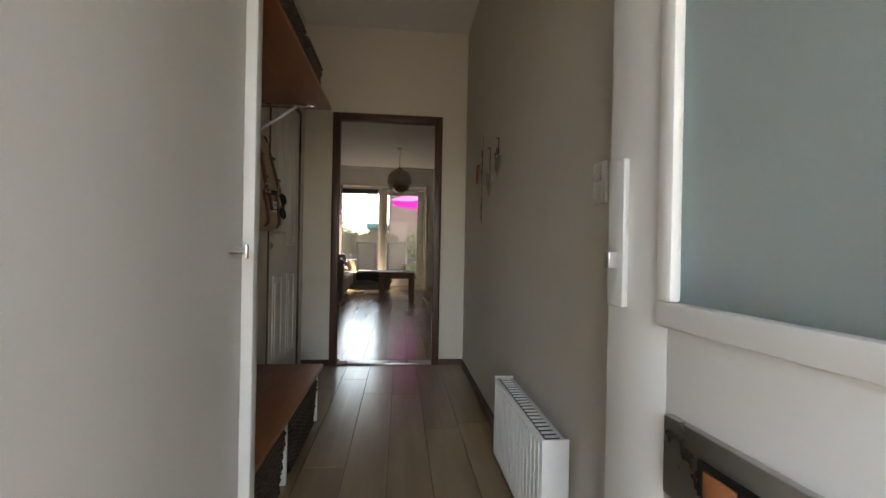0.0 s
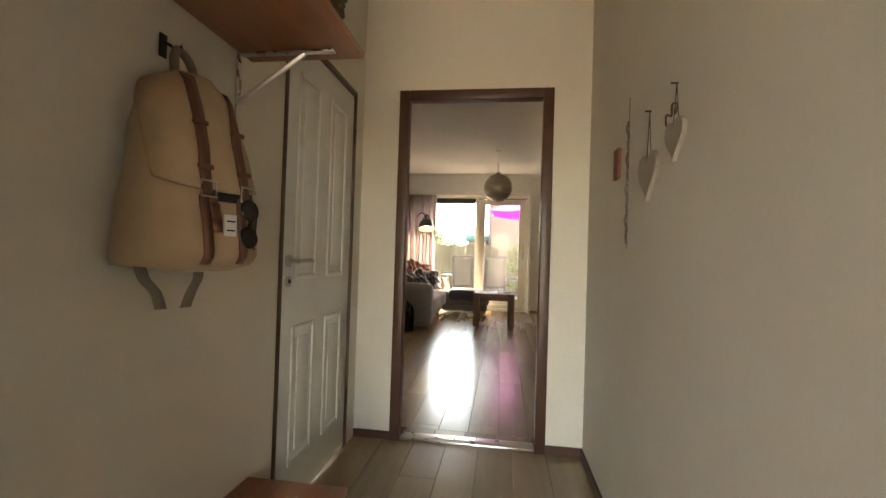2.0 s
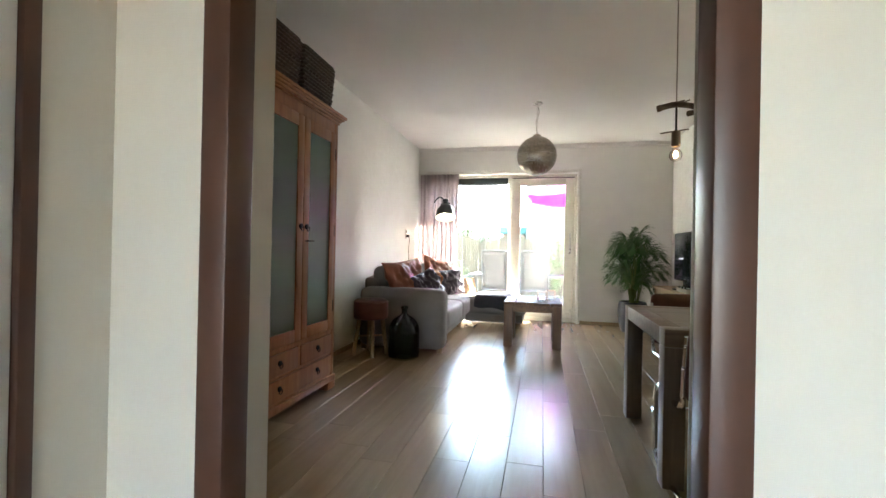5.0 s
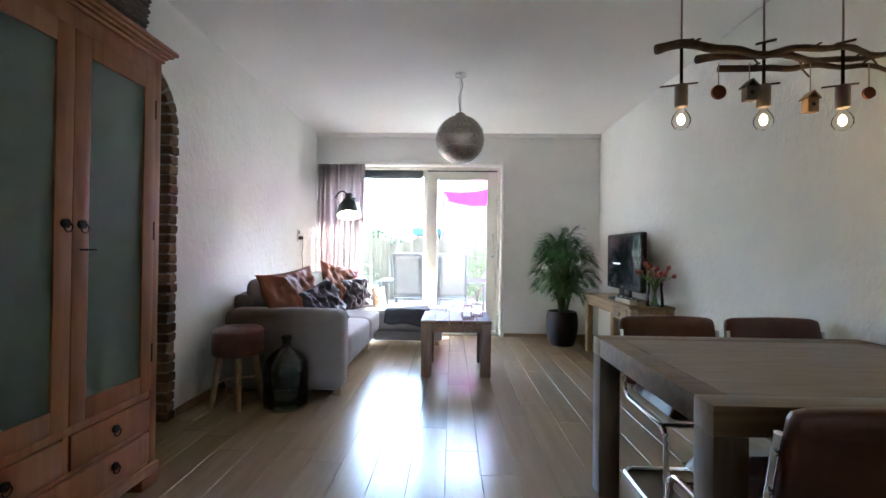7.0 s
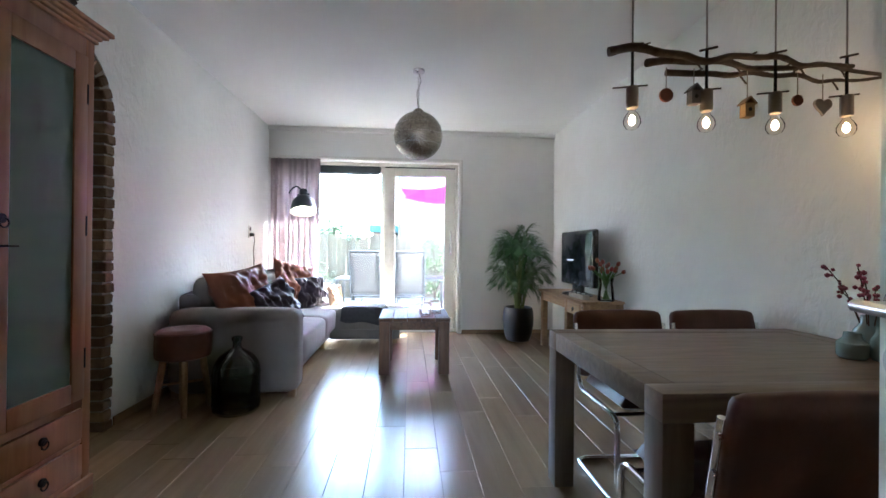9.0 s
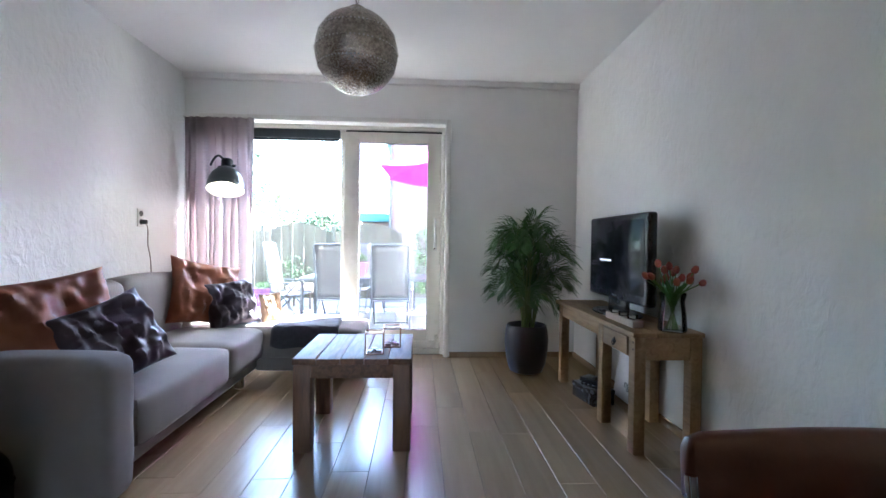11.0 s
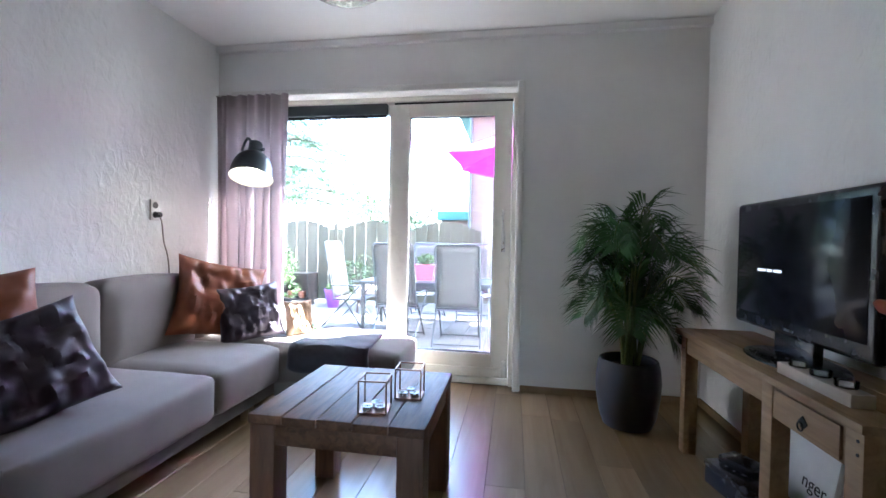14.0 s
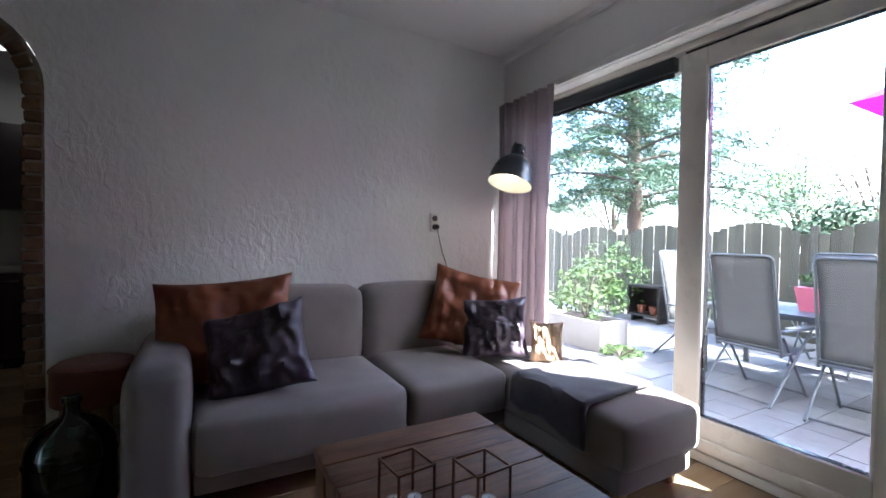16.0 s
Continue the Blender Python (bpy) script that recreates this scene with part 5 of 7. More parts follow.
def cantilever_chair(at, rz):
    """Faces +y; the back is at -y."""
    c = thing("cantilever_chair", "chrome cantilever chair with tufted cognac leather", "chair", at, rz, "chairs round the dining table")
    w = 0.258
    for s in (-1, 1):
        bm = bmesh.new()
        path = round_corners([(s * 0.10, -0.24, 0.013), (s * w, -0.24, 0.013), (s * w, 0.24, 0.013), (s * w, 0.24, 0.42), (s * w, -0.20, 0.42), (s * w, -0.265, 0.765)], 0.07)
        add_tube(bm, path, 0.0125, 10)
        part("side_tube", bm, M_CHROME, c, "bent chrome tube")
    tube_part("floor_tube", [(-0.12, -0.24, 0.013), (0.12, -0.24, 0.013)], 0.0125, M_CHROME, c)
    tube_part("cross_tube", [(-w, 0.17, 0.41), (w, 0.17, 0.41)], 0.010, M_CHROME, c)
    bm = bmesh.new()
    n = 18
    lo, up = [], []
    for i in range(n + 1):
        a, b = [], []
        for j in range(n + 1):
            u, v = 2 * i / n - 1, 2 * j / n - 1
            x, y = u * 0.225, v * 0.225
            e = max(0, (1 - u ** 8) * (1 - v ** 8)) ** 0.4
            tuft = 0.0
            for cu in (-0.4, 0.4):
                for cv in (-0.4, 0.4):
                    tuft += 0.018 * math.exp(-((u - cu) ** 2 + (v - cv) ** 2) * 30)
            a.append(bm.verts.new((x, y, 0.46 + 0.045 * e - tuft * e)))
            b.append(bm.verts.new((x, y, 0.46 - 0.025 * e)))
        up.append(a)
        lo.append(b)
    for g in (up, lo):
        for i in range(n):
            for j in range(n):
                bm.faces.new((g[i][j], g[i + 1][j], g[i + 1][j + 1], g[i][j + 1]))
    bmesh.ops.remove_doubles(bm, verts=bm.verts[:], dist=0.0005)
    seat = part("seat", bm, M_CHAIRLEATHER, c, "button-tufted cognac leather seat")
    for cu in (-0.09, 0.09):
        for cv in (-0.09, 0.09):
            lathe_part("button", [(0, 0.497), (0.008, 0.494), (0.011, 0.488), (0, 0.486)], M_CHAIRLEATHER, seat, centre=(cu, cv, 0), sides=12)
    bm = bmesh.new()
    soft_box(bm, (-0.255, -0.03, 0.0), (0.255, 0.03, 0.36), 0.028, 0.008, 9, 0.002, 3)
    b = part("backrest", bm, M_CHAIRLEATHER, c, "cognac leather back pad")
    b.matrix_basis = pose(0, -0.235, 0.475, 10, 0, 0)
    for s in (-1, 1):
        for z in (0.62, 0.72):
            part("screw", bmesh_rod((s * (w - 0.002), -0.245 - (z - 0.6) * 0.18, z), (s * (w + 0.016), -0.245 - (z - 0.6) * 0.18, z), 0.008), M_CHROME, c)
    return c


first_chair = cantilever_chair((0.85, 4.335, 0), 0)
for cx, cy, cr in ((1.44, 4.33, 2), (1.02, 5.18, 180), (1.60, 5.18, 181)):
    copy_thing(first_chair, pose(cx, cy, 0, 0, 0, cr))


def branch_lamp():
    b = thing("branch_pendant_lamp", "driftwood branch pendant with bare lit bulbs on cords", "lamp", (0, 0, 0))
    Y = 4.76
    for k, (z, x0, x1, r, ph) in enumerate(((1.982, 0.61, 1.66, 0.016, 0.0), (1.960, 0.78, 1.87, 0.014, 1.7), (1.930, 0.88, 1.85, 0.012, 3.1))):
        pts = []
        for i in range(11):
            u = i / 10
            x = x0 + (x1 - x0) * u
            pts.append((x, Y + 0.025 * (k - 1) + 0.012 * math.sin(x * 14 + ph), z + 0.010 * math.sin(x * 11 + ph * 2) + 0.007 * math.sin(x * 29 + ph) - 0.012 * u * (k == 0)))
        sp = smooth_path(pts, 5)
        n = len(sp)
        tp = [r * (1.15 - 0.65 * i / n) * (1 + 0.18 * noise.noise(Vector((i * 0.6, k * 5, 0)))) for i in range(n)]
        br = tube_part("branch", sp, r, M_BRANCH, b, "gnarled grey driftwood branch", 9, taper=tp)
        for i in range(6, n - 4, 11):
            p = sp[i]
            tube_part("twig", smooth_path([p, p + Vector((0.03, 0.01, 0.02 * (-1) ** i)), p + Vector((0.05, 0.02, 0.03 * (-1) ** i))], 3), 0.004, M_BRANCH, br, sides=6)
    for x in (0.72, 1.04, 1.345, 1.67):
        c = tube_part("cord", [(x, Y, 2.0), (x, Y, CEIL)], 0.0035, M_CORD, b, "taupe textile cord", 6)
        tube_part("rod", [(x, Y, 2.02), (x, Y, 1.845)], 0.006, M_BLACKMETAL, c)
        lathe_part("lampholder", [(0, 1.85), (0.02, 1.85), (0.024, 1.845), (0.024, 1.765), (0.021, 1.76), (0, 1.76)], M_SOCKET, c, centre=(x, Y, 0), sides=20)
        tube_part("cross_twig", [(x - 0.085, Y - 0.005, 1.838), (x + 0.07, Y + 0.01, 1.862)], 0.0035, M_TWIG, c, sides=6)
        tube_part("knot", [(x - 0.03, Y, 2.01), (x + 0.04, Y - 0.01, 2.025)], 0.005, M_TWIG, c, sides=6)
        bulb = lathe_part("bulb", [(0.012, 1.76), (0.016, 1.745), (0.026, 1.733), (0.034, 1.714), (0.034, 1.697), (0.024, 1.679), (0.0, 1.670)], M_BULB, c, "clear glass bulb", (x, Y, 0), 24)
        bulb.visible_shadow = False
        lathe_part("filament", [(0, 1.735), (0.004, 1.732), (0.011, 1.722), (0.013, 1.706), (0.007, 1.694), (0, 1.691)], M_FILAMENT, bulb, "glowing filament", (x, Y, 0), 12)

    def hang(name, label, x, z, top, build):
        t = thing(name, label, "ornament", (x, Y, z))
        tube_part("loop", [(0, 0, top), (0, 0, 1.935 - z)], 0.002, M_HEART, t, sides=5)
        build(t)
    for x, r in ((0.865, 0.028), (1.445, 0.023)):
        hang("wooden_disc", "small terracotta coloured disc hanging from the branch", x, 1.82, r, lambda t, r=r: part("disc", bmesh_rod((0, -0.005, 0), (0, 0.005, 0), r, 24), M_REDWOOD, t))

    def house(m):
        def go(t):
            bm = bmesh.new()
            add_box(bm, (-0.021, -0.017, -0.035), (0.021, 0.017, 0.022), 0.002)
            part("walls", bm, m, t)
            for s in (-1, 1):
                bm = bmesh.new()
                add_box(bm, (-0.021, -0.022, -0.003), (0.021, 0.022, 0.003), 0.001, 2, Euler((0, s * radians(45), 0)).to_matrix().to_4x4())
                ob = part("roof_half", bm, m, t)
                ob.location = (s * 0.013, 0, 0.033)
            part("entrance_hole", bmesh_rod((0, -0.0185, -0.005), (0, -0.016, -0.005), 0.008), M_INK, t)
        return go
    hang("bird_house", "tiny dark grey wooden bird house hanging from the branch", 0.985, 1.82, 0.05, house(M_GREYWOOD))
    hang("bird_house", "tiny brown wooden bird house hanging from the branch", 1.22, 1.775, 0.05, house(M_SIDE))

    def hearts(t):
        bm = bmesh.new()
        loop = [(16 * math.sin(q) ** 3 / 17 * 0.042, (13 * math.cos(q) - 5 * math.cos(2 * q) - 2 * math.cos(3 * q) - math.cos(4 * q)) / 17 * 0.042) for q in [k / 28 * math.tau for k in range(28)]]
        f = [bm.verts.new((p, -0.006, w)) for p, w in loop]
        g = [bm.verts.new((p, 0.006, w)) for p, w in loop]
        bm.faces.new(f)
        bm.faces.new(g[::-1])
        for k in range(28):
            bm.faces.new((f[k], f[(k + 1) % 28], g[(k + 1) % 28], g[k]))
        part("heart", bm, M_HEART, t)
    hang("wooden_heart", "whitewashed wooden heart hanging from the branch", 1.56, 1.80, 0.02, hearts)


branch_lamp()


def vase_group():
    for x, y, r, h, m, lab in ((1.55, 4.62, 0.05, 0.10, M_GREENGLASS, "pale aqua glass tumbler vase on the dining table"), (1.67, 4.66, 0.052, 0.16, M_GREENGLASS, "pale aqua bottle vase with dried flowers"),
                               (1.62, 4.57, 0.035, 0.13, M_GREENGLASS, "small aqua bottle vase")):
        v = thing("glass_vase", lab, "vase", (x, y, 0.766), group="vases on the dining table")
        lathe_part("vase", [(0, 0), (r * 0.8, 0), (r, 0.012), (r, h * 0.6), (r * 0.6, h * 0.8), (r * 0.55, h), (r * 0.48, h), (r * 0.5, h * 0.8), (r * 0.9, h * 0.55), (r * 0.88, 0.02), (0, 0.02)], m, v, sides=24)
    f = thing("dried_flowers", "sprig of dusty pink dried blossom in a vase", "flowers", (1.67, 4.66, 0.79))
    rnd = random.Random(4)
    for i in range(9):
        a, l = rnd.uniform(0, math.tau), rnd.uniform(0.22, 0.34)
        tip = Vector((0.14 * math.cos(a), 0.14 * math.sin(a), l))
        st = tube_part("twig", smooth_path([(0, 0, 0.0), tip * 0.5 + Vector((0, 0, 0.05)), tip], 3), 0.0022, M_TWIG, f, sides=5)
        bm = bmesh.new()
        for k in range(10):
            p = tip * (0.65 + 0.35 * k / 10) + Vector((rnd.uniform(-0.02, 0.02), rnd.uniform(-0.02, 0.02), rnd.uniform(0, 0.03)))
            bmesh.ops.create_icosphere(bm, subdivisions=1, radius=rnd.uniform(0.006, 0.011), matrix=Matrix.Translation(p))
        part("blossom", bm, M_PINKFLOWER, st)


vase_group()


# ---- globe lamp ----
def globe_lamp():
    g = thing("globe_pendant_lamp", "round hammered silver pendant lamp on a chain", "lamp", (-0.115, 7.08, 0))
    lathe_part("ceiling_rose", [(0, CEIL), (0.055, CEIL), (0.055, CEIL - 0.02), (0.02, CEIL - 0.03), (0, CEIL - 0.03)], M_STEEL, g, sides=24)
    z = CEIL - 0.03
    k = 0
    while z > 2.50:
        bm = bmesh.new()
        pts = [(0.008 * math.cos(a / 10 * math.tau), 0, 0.017 * math.sin(a / 10 * math.tau)) for a in range(10)]
        add_tube(bm, [(p[0] if k % 2 else 0, p[0] if not k % 2 else 0, z - 0.015 + p[2]) for p in pts], 0.0022, 5, True)
        part("chain_link", bm, M_STEEL, g)
        z -= 0.026
        k += 1
    tube_part("cable", smooth_path([(0.0, 0, CEIL - 0.03), (0.02, 0.005, 2.74), (-0.015, 0, 2.64), (0.0, 0, 2.47)]), 0.003, M_CORD, g)
    prof = [(0.0, 2.485), (0.03, 2.485), (0.045, 2.475), (0.048, 2.455)]
    prof += [(0.225 * math.sin(a) * (1.0), 2.235 + 0.225 * math.cos(a)) for a in [0.22 + i * (math.pi - 0.22) / 30 for i in range(31)]]
    prof[-1] = (0.0, 2.01)
    lathe_part("globe", prof, M_MERCURY, g, "hammered pierced silver globe", sides=64)
    for zz in (2.145, 2.235, 2.325):
        bm = bmesh.new()
        r = math.sqrt(0.2255 ** 2 - (zz - 2.235) ** 2) + 0.0005
        for i in range(64):
            a = i / 64 * math.tau
            m = Matrix.Translation((r * math.cos(a), r * math.sin(a), zz))
            bmesh.ops.create_icosphere(bm, subdivisions=1, radius=0.0045, matrix=m)
        part("rivet_band", bm, M_STEEL, g)


globe_lamp()


# ---- television corner ----
def sideboard():
    s = thing("console_table", "blond reclaimed wood console table with drawer", "console table")
    x0, x1, y0, y1, H = 1.46, 1.86, 7.02, 8.34, 0.70
    n = 3
    for i in range(n):
        a = x0 - 0.02 + i * (x1 - x0 + 0.02) / n
        box_part("top_plank", (a + 0.0008, y0 - 0.02, H - 0.028), (a + (x1 - x0 + 0.02) / n - 0.0008, y1 + 0.04, H), M_SIDE, s, 0.004)
    for x in (x0, x1 - 0.07):
        for y in (y0, 7.45, y1 - 0.07):
            box_part("leg", (x + 0.001, y, 0.0), (x + 0.069, y + 0.07, H - 0.029), M_SIDE, s, 0.005)
    for x in (x0 + 0.006, x1 - 0.03):
        box_part("apron", (x, 7.525, H - 0.125), (x + 0.022, y1 - 0.072, H - 0.03), M_SIDE, s, 0.003)
    box_part("end_panel", (x0 + 0.072, y0 + 0.004, H - 0.16), (x1 - 0.072, y0 + 0.026, H - 0.03), M_SIDE, s, 0.003)
    box_part("drawer_surround", (x0 + 0.004, 7.075, H - 0.155), (x0 + 0.024, 7.449, H - 0.03), M_SIDE, s, 0.003)
    d = box_part("drawer", (x0 - 0.006, 7.10, H - 0.145), (x0 + 0.004, 7.42, H - 0.042), M_SIDE, s, 0.003)
    kp = box_part("pull_plate", (x0 - 0.010, 7.243, H - 0.117), (x0 - 0.006, 7.277, H - 0.083), M_BLACKMETAL, d, 0.002, "black iron drawer pull", Euler((radians(45), 0, 0)).to_matrix().to_4x4())
    bm = bmesh.new()
    add_tube(bm, [(x0 - 0.016, 7.26 + 0.014 * math.cos(a / 12 * math.tau), H - 0.112 + 0.014 * math.sin(a / 12 * math.tau)) for a in range(12)], 0.003, 6, True)
    part("ring", bm, M_BLACKMETAL, kp)
    for y in (7.04, 8.30):
        for z in (H - 0.06, H - 0.1):
            part("nail_head", bmesh_rod((x0 - 0.001, y, z), (x0 + 0.002, y, z), 0.005), M_BLACKMETAL, s)


sideboard()


def television():
    t = thing("television", "black flat-screen television on a glossy foot", "television", (1.665, 7.69, 0.701), -90)
    w, h, b = 0.45, 0.60, 0.10
    box_part("casing", (-w, -0.02, b), (w, 0.045, b + h), M_BLACK, t, 0.02, seg=4)
    box_part("back_bulge", (-w * 0.75, 0.045, b + 0.08), (w * 0.75, 0.085, b + h - 0.08), M_BLACK, t, 0.02)
    box_part("screen", (-w + 0.04, -0.023, b + 0.065), (w - 0.04, -0.019, b + h - 0.04), M_SCREEN, t, 0.001, "dark switched-on screen")
    for i, (x0, x1) in enumerate(((-0.24, -0.175), (-0.165, -0.125), (-0.115, -0.055))):
        box_part("caption_bar", (x0, -0.0245, b + 0.27), (x1, -0.0235, b + 0.282), M_SCREENTEXT, t, 0, "small white line of text on the screen")
    box_part("maker_mark", (-0.03, -0.0215, b + 0.025), (0.03, -0.02, b + 0.036), M_STEEL, t, 0)
    box_part("neck", (-0.13, -0.005, 0.016), (0.13, 0.035, b + 0.02), M_BLACK, t, 0.008)
    bm = bmesh.new()
    add_lathe(bm, [(0, 0.02), (0.2, 0.018), (0.235, 0.008), (0.24, 0.0), (0, 0)], sides=40)
    ft = part("foot", bm, M_BLACK, t)
    ft.scale = (1.1, 0.6, 1)


television()


def tulips():
    v = thing("glass_vase", "clear glass cylinder vase filled with tulip stems", "vase", (1.70, 7.06, 0.701))
    lathe_part("vase", [(0, 0), (0.07, 0), (0.078, 0.01), (0.07, 0.10), (0.06, 0.17), (0.072, 0.22), (0.069, 0.22), (0.056, 0.17), (0.066, 0.10), (0.072, 0.015), (0, 0.012)], M_CLEAR, v, sides=28)
    f = thing("tulip_bouquet", "drooping red and orange tulips in a glass vase", "flowers", (1.70, 7.06, 0.716))
    rnd = random.Random(8)
    for i in range(15):
        a = i / 15 * math.tau + rnd.uniform(-0.2, 0.2)
        sp = rnd.uniform(0.06, 0.17)
        top = Vector((sp * 0.9 * math.cos(a), sp * 0.55 * math.sin(a), rnd.uniform(0.24, 0.35)))
        foot = Vector((-0.03 * math.cos(a), -0.03 * math.sin(a), 0.0))
        pts = smooth_path([foot, Vector((0.03 * math.cos(a), 0.03 * math.sin(a), 0.18)), top], 4)
        st = tube_part("stem", pts, 0.0035, M_TULIPLEAF, f, sides=6)
        d = (top - pts[-3]).normalized()
        bm = bmesh.new()
        add_lathe(bm, [(0.004, 0), (0.015, 0.006), (0.020, 0.02), (0.017, 0.035), (0.009, 0.048), (0.003, 0.046)], sides=9)
        hd = part("flower_head", bm, M_FLOWER, st)
        hd.matrix_basis = Matrix.Translation(top) @ d.to_track_quat('Z', 'Y').to_matrix().to_4x4()
        if i % 2 == 0:
            bm = bmesh.new()
            lp = smooth_path([foot * 0.5 + Vector((0, 0, 0.1)), Vector((0.045 * math.cos(a + 0.3), 0.045 * math.sin(a + 0.3), 0.2)), Vector((sp * 0.9 * math.cos(a + 0.5), sp * 0.9 * math.sin(a + 0.5), 0.27))], 4)
            prev = None
            side = Vector((-math.sin(a), math.cos(a), 0))
            for k, p in enumerate(lp):
                hw = 0.014 * math.sin(math.pi * (k + 0.5) / (len(lp) + 0.5)) + 0.001
                cur = (bm.verts.new(p - side * hw), bm.verts.new(p + Vector((0, 0, 0.003))), bm.verts.new(p + side * hw))
                if prev:
                    bm.faces.new((prev[0], prev[1], cur[1], cur[0]))
                    bm.faces.new((prev[1], prev[2], cur[2], cur[1]))
                prev = cur
            part("leaf", bm, M_TULIPLEAF, f)


tulips()


def candle_block():
    b = thing("candle_block", "whitewashed wooden block holding three glass tealights", "candle holder")
    box_part("block", (1.50, 7.13, 0.701), (1.57, 7.50, 0.745), M_PALEWOOD, b, 0.005)
    for y in (7.2, 7.315, 7.43):
        c = thing("tealight_glass", "round glass tealight cup in a wooden block", "candle", (1.535, y, 0.746), group="tealights on the console")
        lathe_part("cup", [(0, 0), (0.028, 0), (0.031, 0.004), (0.031, 0.022), (0.0275, 0.022), (0.0275, 0.006), (0, 0.005)], M_CLEAR, c, sides=24)
        lathe_part("wax", [(0, 0.014), (0.026, 0.013), (0.026, 0.0065), (0, 0.0065)], M_WAX, c, sides=20)


candle_block()


def under_console():
    s = thing("sign_board", "white wooden sign with black lettering leaning under the console", "sign", (1.80, 7.82, 0.012), 0)
    tilt = pose(0, 0, 0, 0, 9, 0)
    bm = bmesh.new()
    add_box(bm, (-0.012, -0.17, 0.0), (0.012, 0.17, 0.58), 0.003)
    board = part("board", bm, M_SIGN, s)
    board.matrix_basis = tilt
    for txt, y, z, size in (("Lo", 0.14, 0.42, 0.085), ("u", -0.08, 0.42, 0.085), ("nger", 0.02, 0.10, 0.085)):
        cu = bpy.data.curves.new("lettering", 'FONT')
        cu.body, cu.size, cu.extrude = txt, size, 0.0006
        cu.materials.append(M_INK)
        ob = new("lettering", cu)
        ob.parent = board
        ob.matrix_basis = Matrix.Translation((-0.0135, y, z)) @ Euler((radians(90), 0, radians(-90))).to_matrix().to_4x4()
        tagged(ob, "black painted letters")
    b = thing("shoe_box", "low black box on the floor under the console", "box", (1.58, 7.88, 0), 12)
    box_part("body", (-0.09, -0.14, 0), (0.09, 0.14, 0.085), M_BLACK, b, 0.006)
    box_part("lid", (-0.094, -0.144, 0.086), (0.094, 0.144, 0.115), M_BLACK, b, 0.006)
    r = thing("games_controller", "small black set-top box on top of a low box", "electronics", (1.60, 7.93, 0.116), 30)
    box_part("case", (-0.06, -0.08, 0), (0.06, 0.08, 0.04), M_BLACK, r, 0.01)


under_console()


def palm():
    t = thing("palm_plant", "green areca palm in an anthracite round pot", "plant", (1.245, 8.62, 0))
    lathe_part("pot", [(0, 0), (0.12, 0), (0.15, 0.012), (0.175, 0.08), (0.195, 0.20), (0.20, 0.30), (0.192, 0.39), (0.18, 0.435), (0.172, 0.44), (0.165, 0.43), (0.17, 0.39), (0.16, 0.36), (0, 0.36)], M_POT, t, "matt anthracite bulbous pot", sides=40)
    lathe_part("soil", [(0, 0.385), (0.1, 0.382), (0.168, 0.375), (0.16, 0.36), (0, 0.36)], M_SOIL, t, sides=24)
    rnd = random.Random(21)
    for i in range(27):
        a = i * 2.39996 + rnd.uniform(-0.25, 0.25)
        rise = rnd.uniform(0.55, 1.08) if i % 3 else rnd.uniform(0.3, 0.55)
        out = rnd.uniform(0.22, 0.40) * (1.25 - 0.45 * rise)
        out *= 0.86
        if i < 6:
            out *= 0.45
        d = Vector((math.cos(a), math.sin(a) * 0.85, 0))
        if d.y > 0:
            out = min(out, 0.42)
        foot = Vector((rnd.uniform(-0.06, 0.06), rnd.uniform(-0.06, 0.06), 0.37))
        tip = foot + d * (out * 1.35) + Vector((0, 0, rise - 0.10 - out * 0.15))
        mid = foot + d * (out * 0.30) + Vector((0, 0, rise * 0.62))
        near = foot + d * (out * 0.80) + Vector((0, 0, rise * 0.96))
        sp = smooth_path([foot, mid, near, tip], 10)
        n = len(sp)
        fr = tube_part("frond_stem", sp, 0.004, M_STEM, t, sides=6, taper=[0.0075 * (1 - 0.85 * k / n) + 0.0012 for k in range(n)])
        bm = bmesh.new()
        for k in range(n // 3, n):
            p = sp[k]
            f = (k - n / 3) / (n * 2 / 3)
            tang = (sp[min(k + 1, n - 1)] - sp[k - 1]).normalized()
            for s in (-1, 1):
                for sub in (0.0, 0.5):
                    side = tang.cross(Vector((0, 0, 1))).normalized() * s
                    ln = (0.10 + 0.17 * math.sin(math.pi * min(1, f * 0.8 + 0.2))) * rnd.uniform(0.8, 1.1)
                    base = p + tang * sub * 0.02
                    w = (side * 0.72 + tang * (0.55 + 0.3 * f) + Vector((0, 0, 0.28))).normalized()
                    p1 = base + w * ln * 0.55
                    p2 = base + w * ln - Vector((0, 0, ln * rnd.uniform(0.15, 0.42)))
                    if t.matrix_basis.translation.y + p2.y > 9.08:
                        continue
                    wd = tang.cross(w).cross(w).normalized() * 0.0056
                    q = [bm.verts.new(base), bm.verts.new(p1 - wd), bm.verts.new(p2), bm.verts.new(p1 + wd), bm.verts.new(p1 + Vector((0, 0, -0.003)))]
                    bm.faces.new((q[0], q[1], q[4]))
                    bm.faces.new((q[0], q[4], q[3]))
                    bm.faces.new((q[1], q[2], q[4]))
                    bm.faces.new((q[4], q[2], q[3]))
        part("leaf_blade", bm, M_LEAF, fr)


palm()


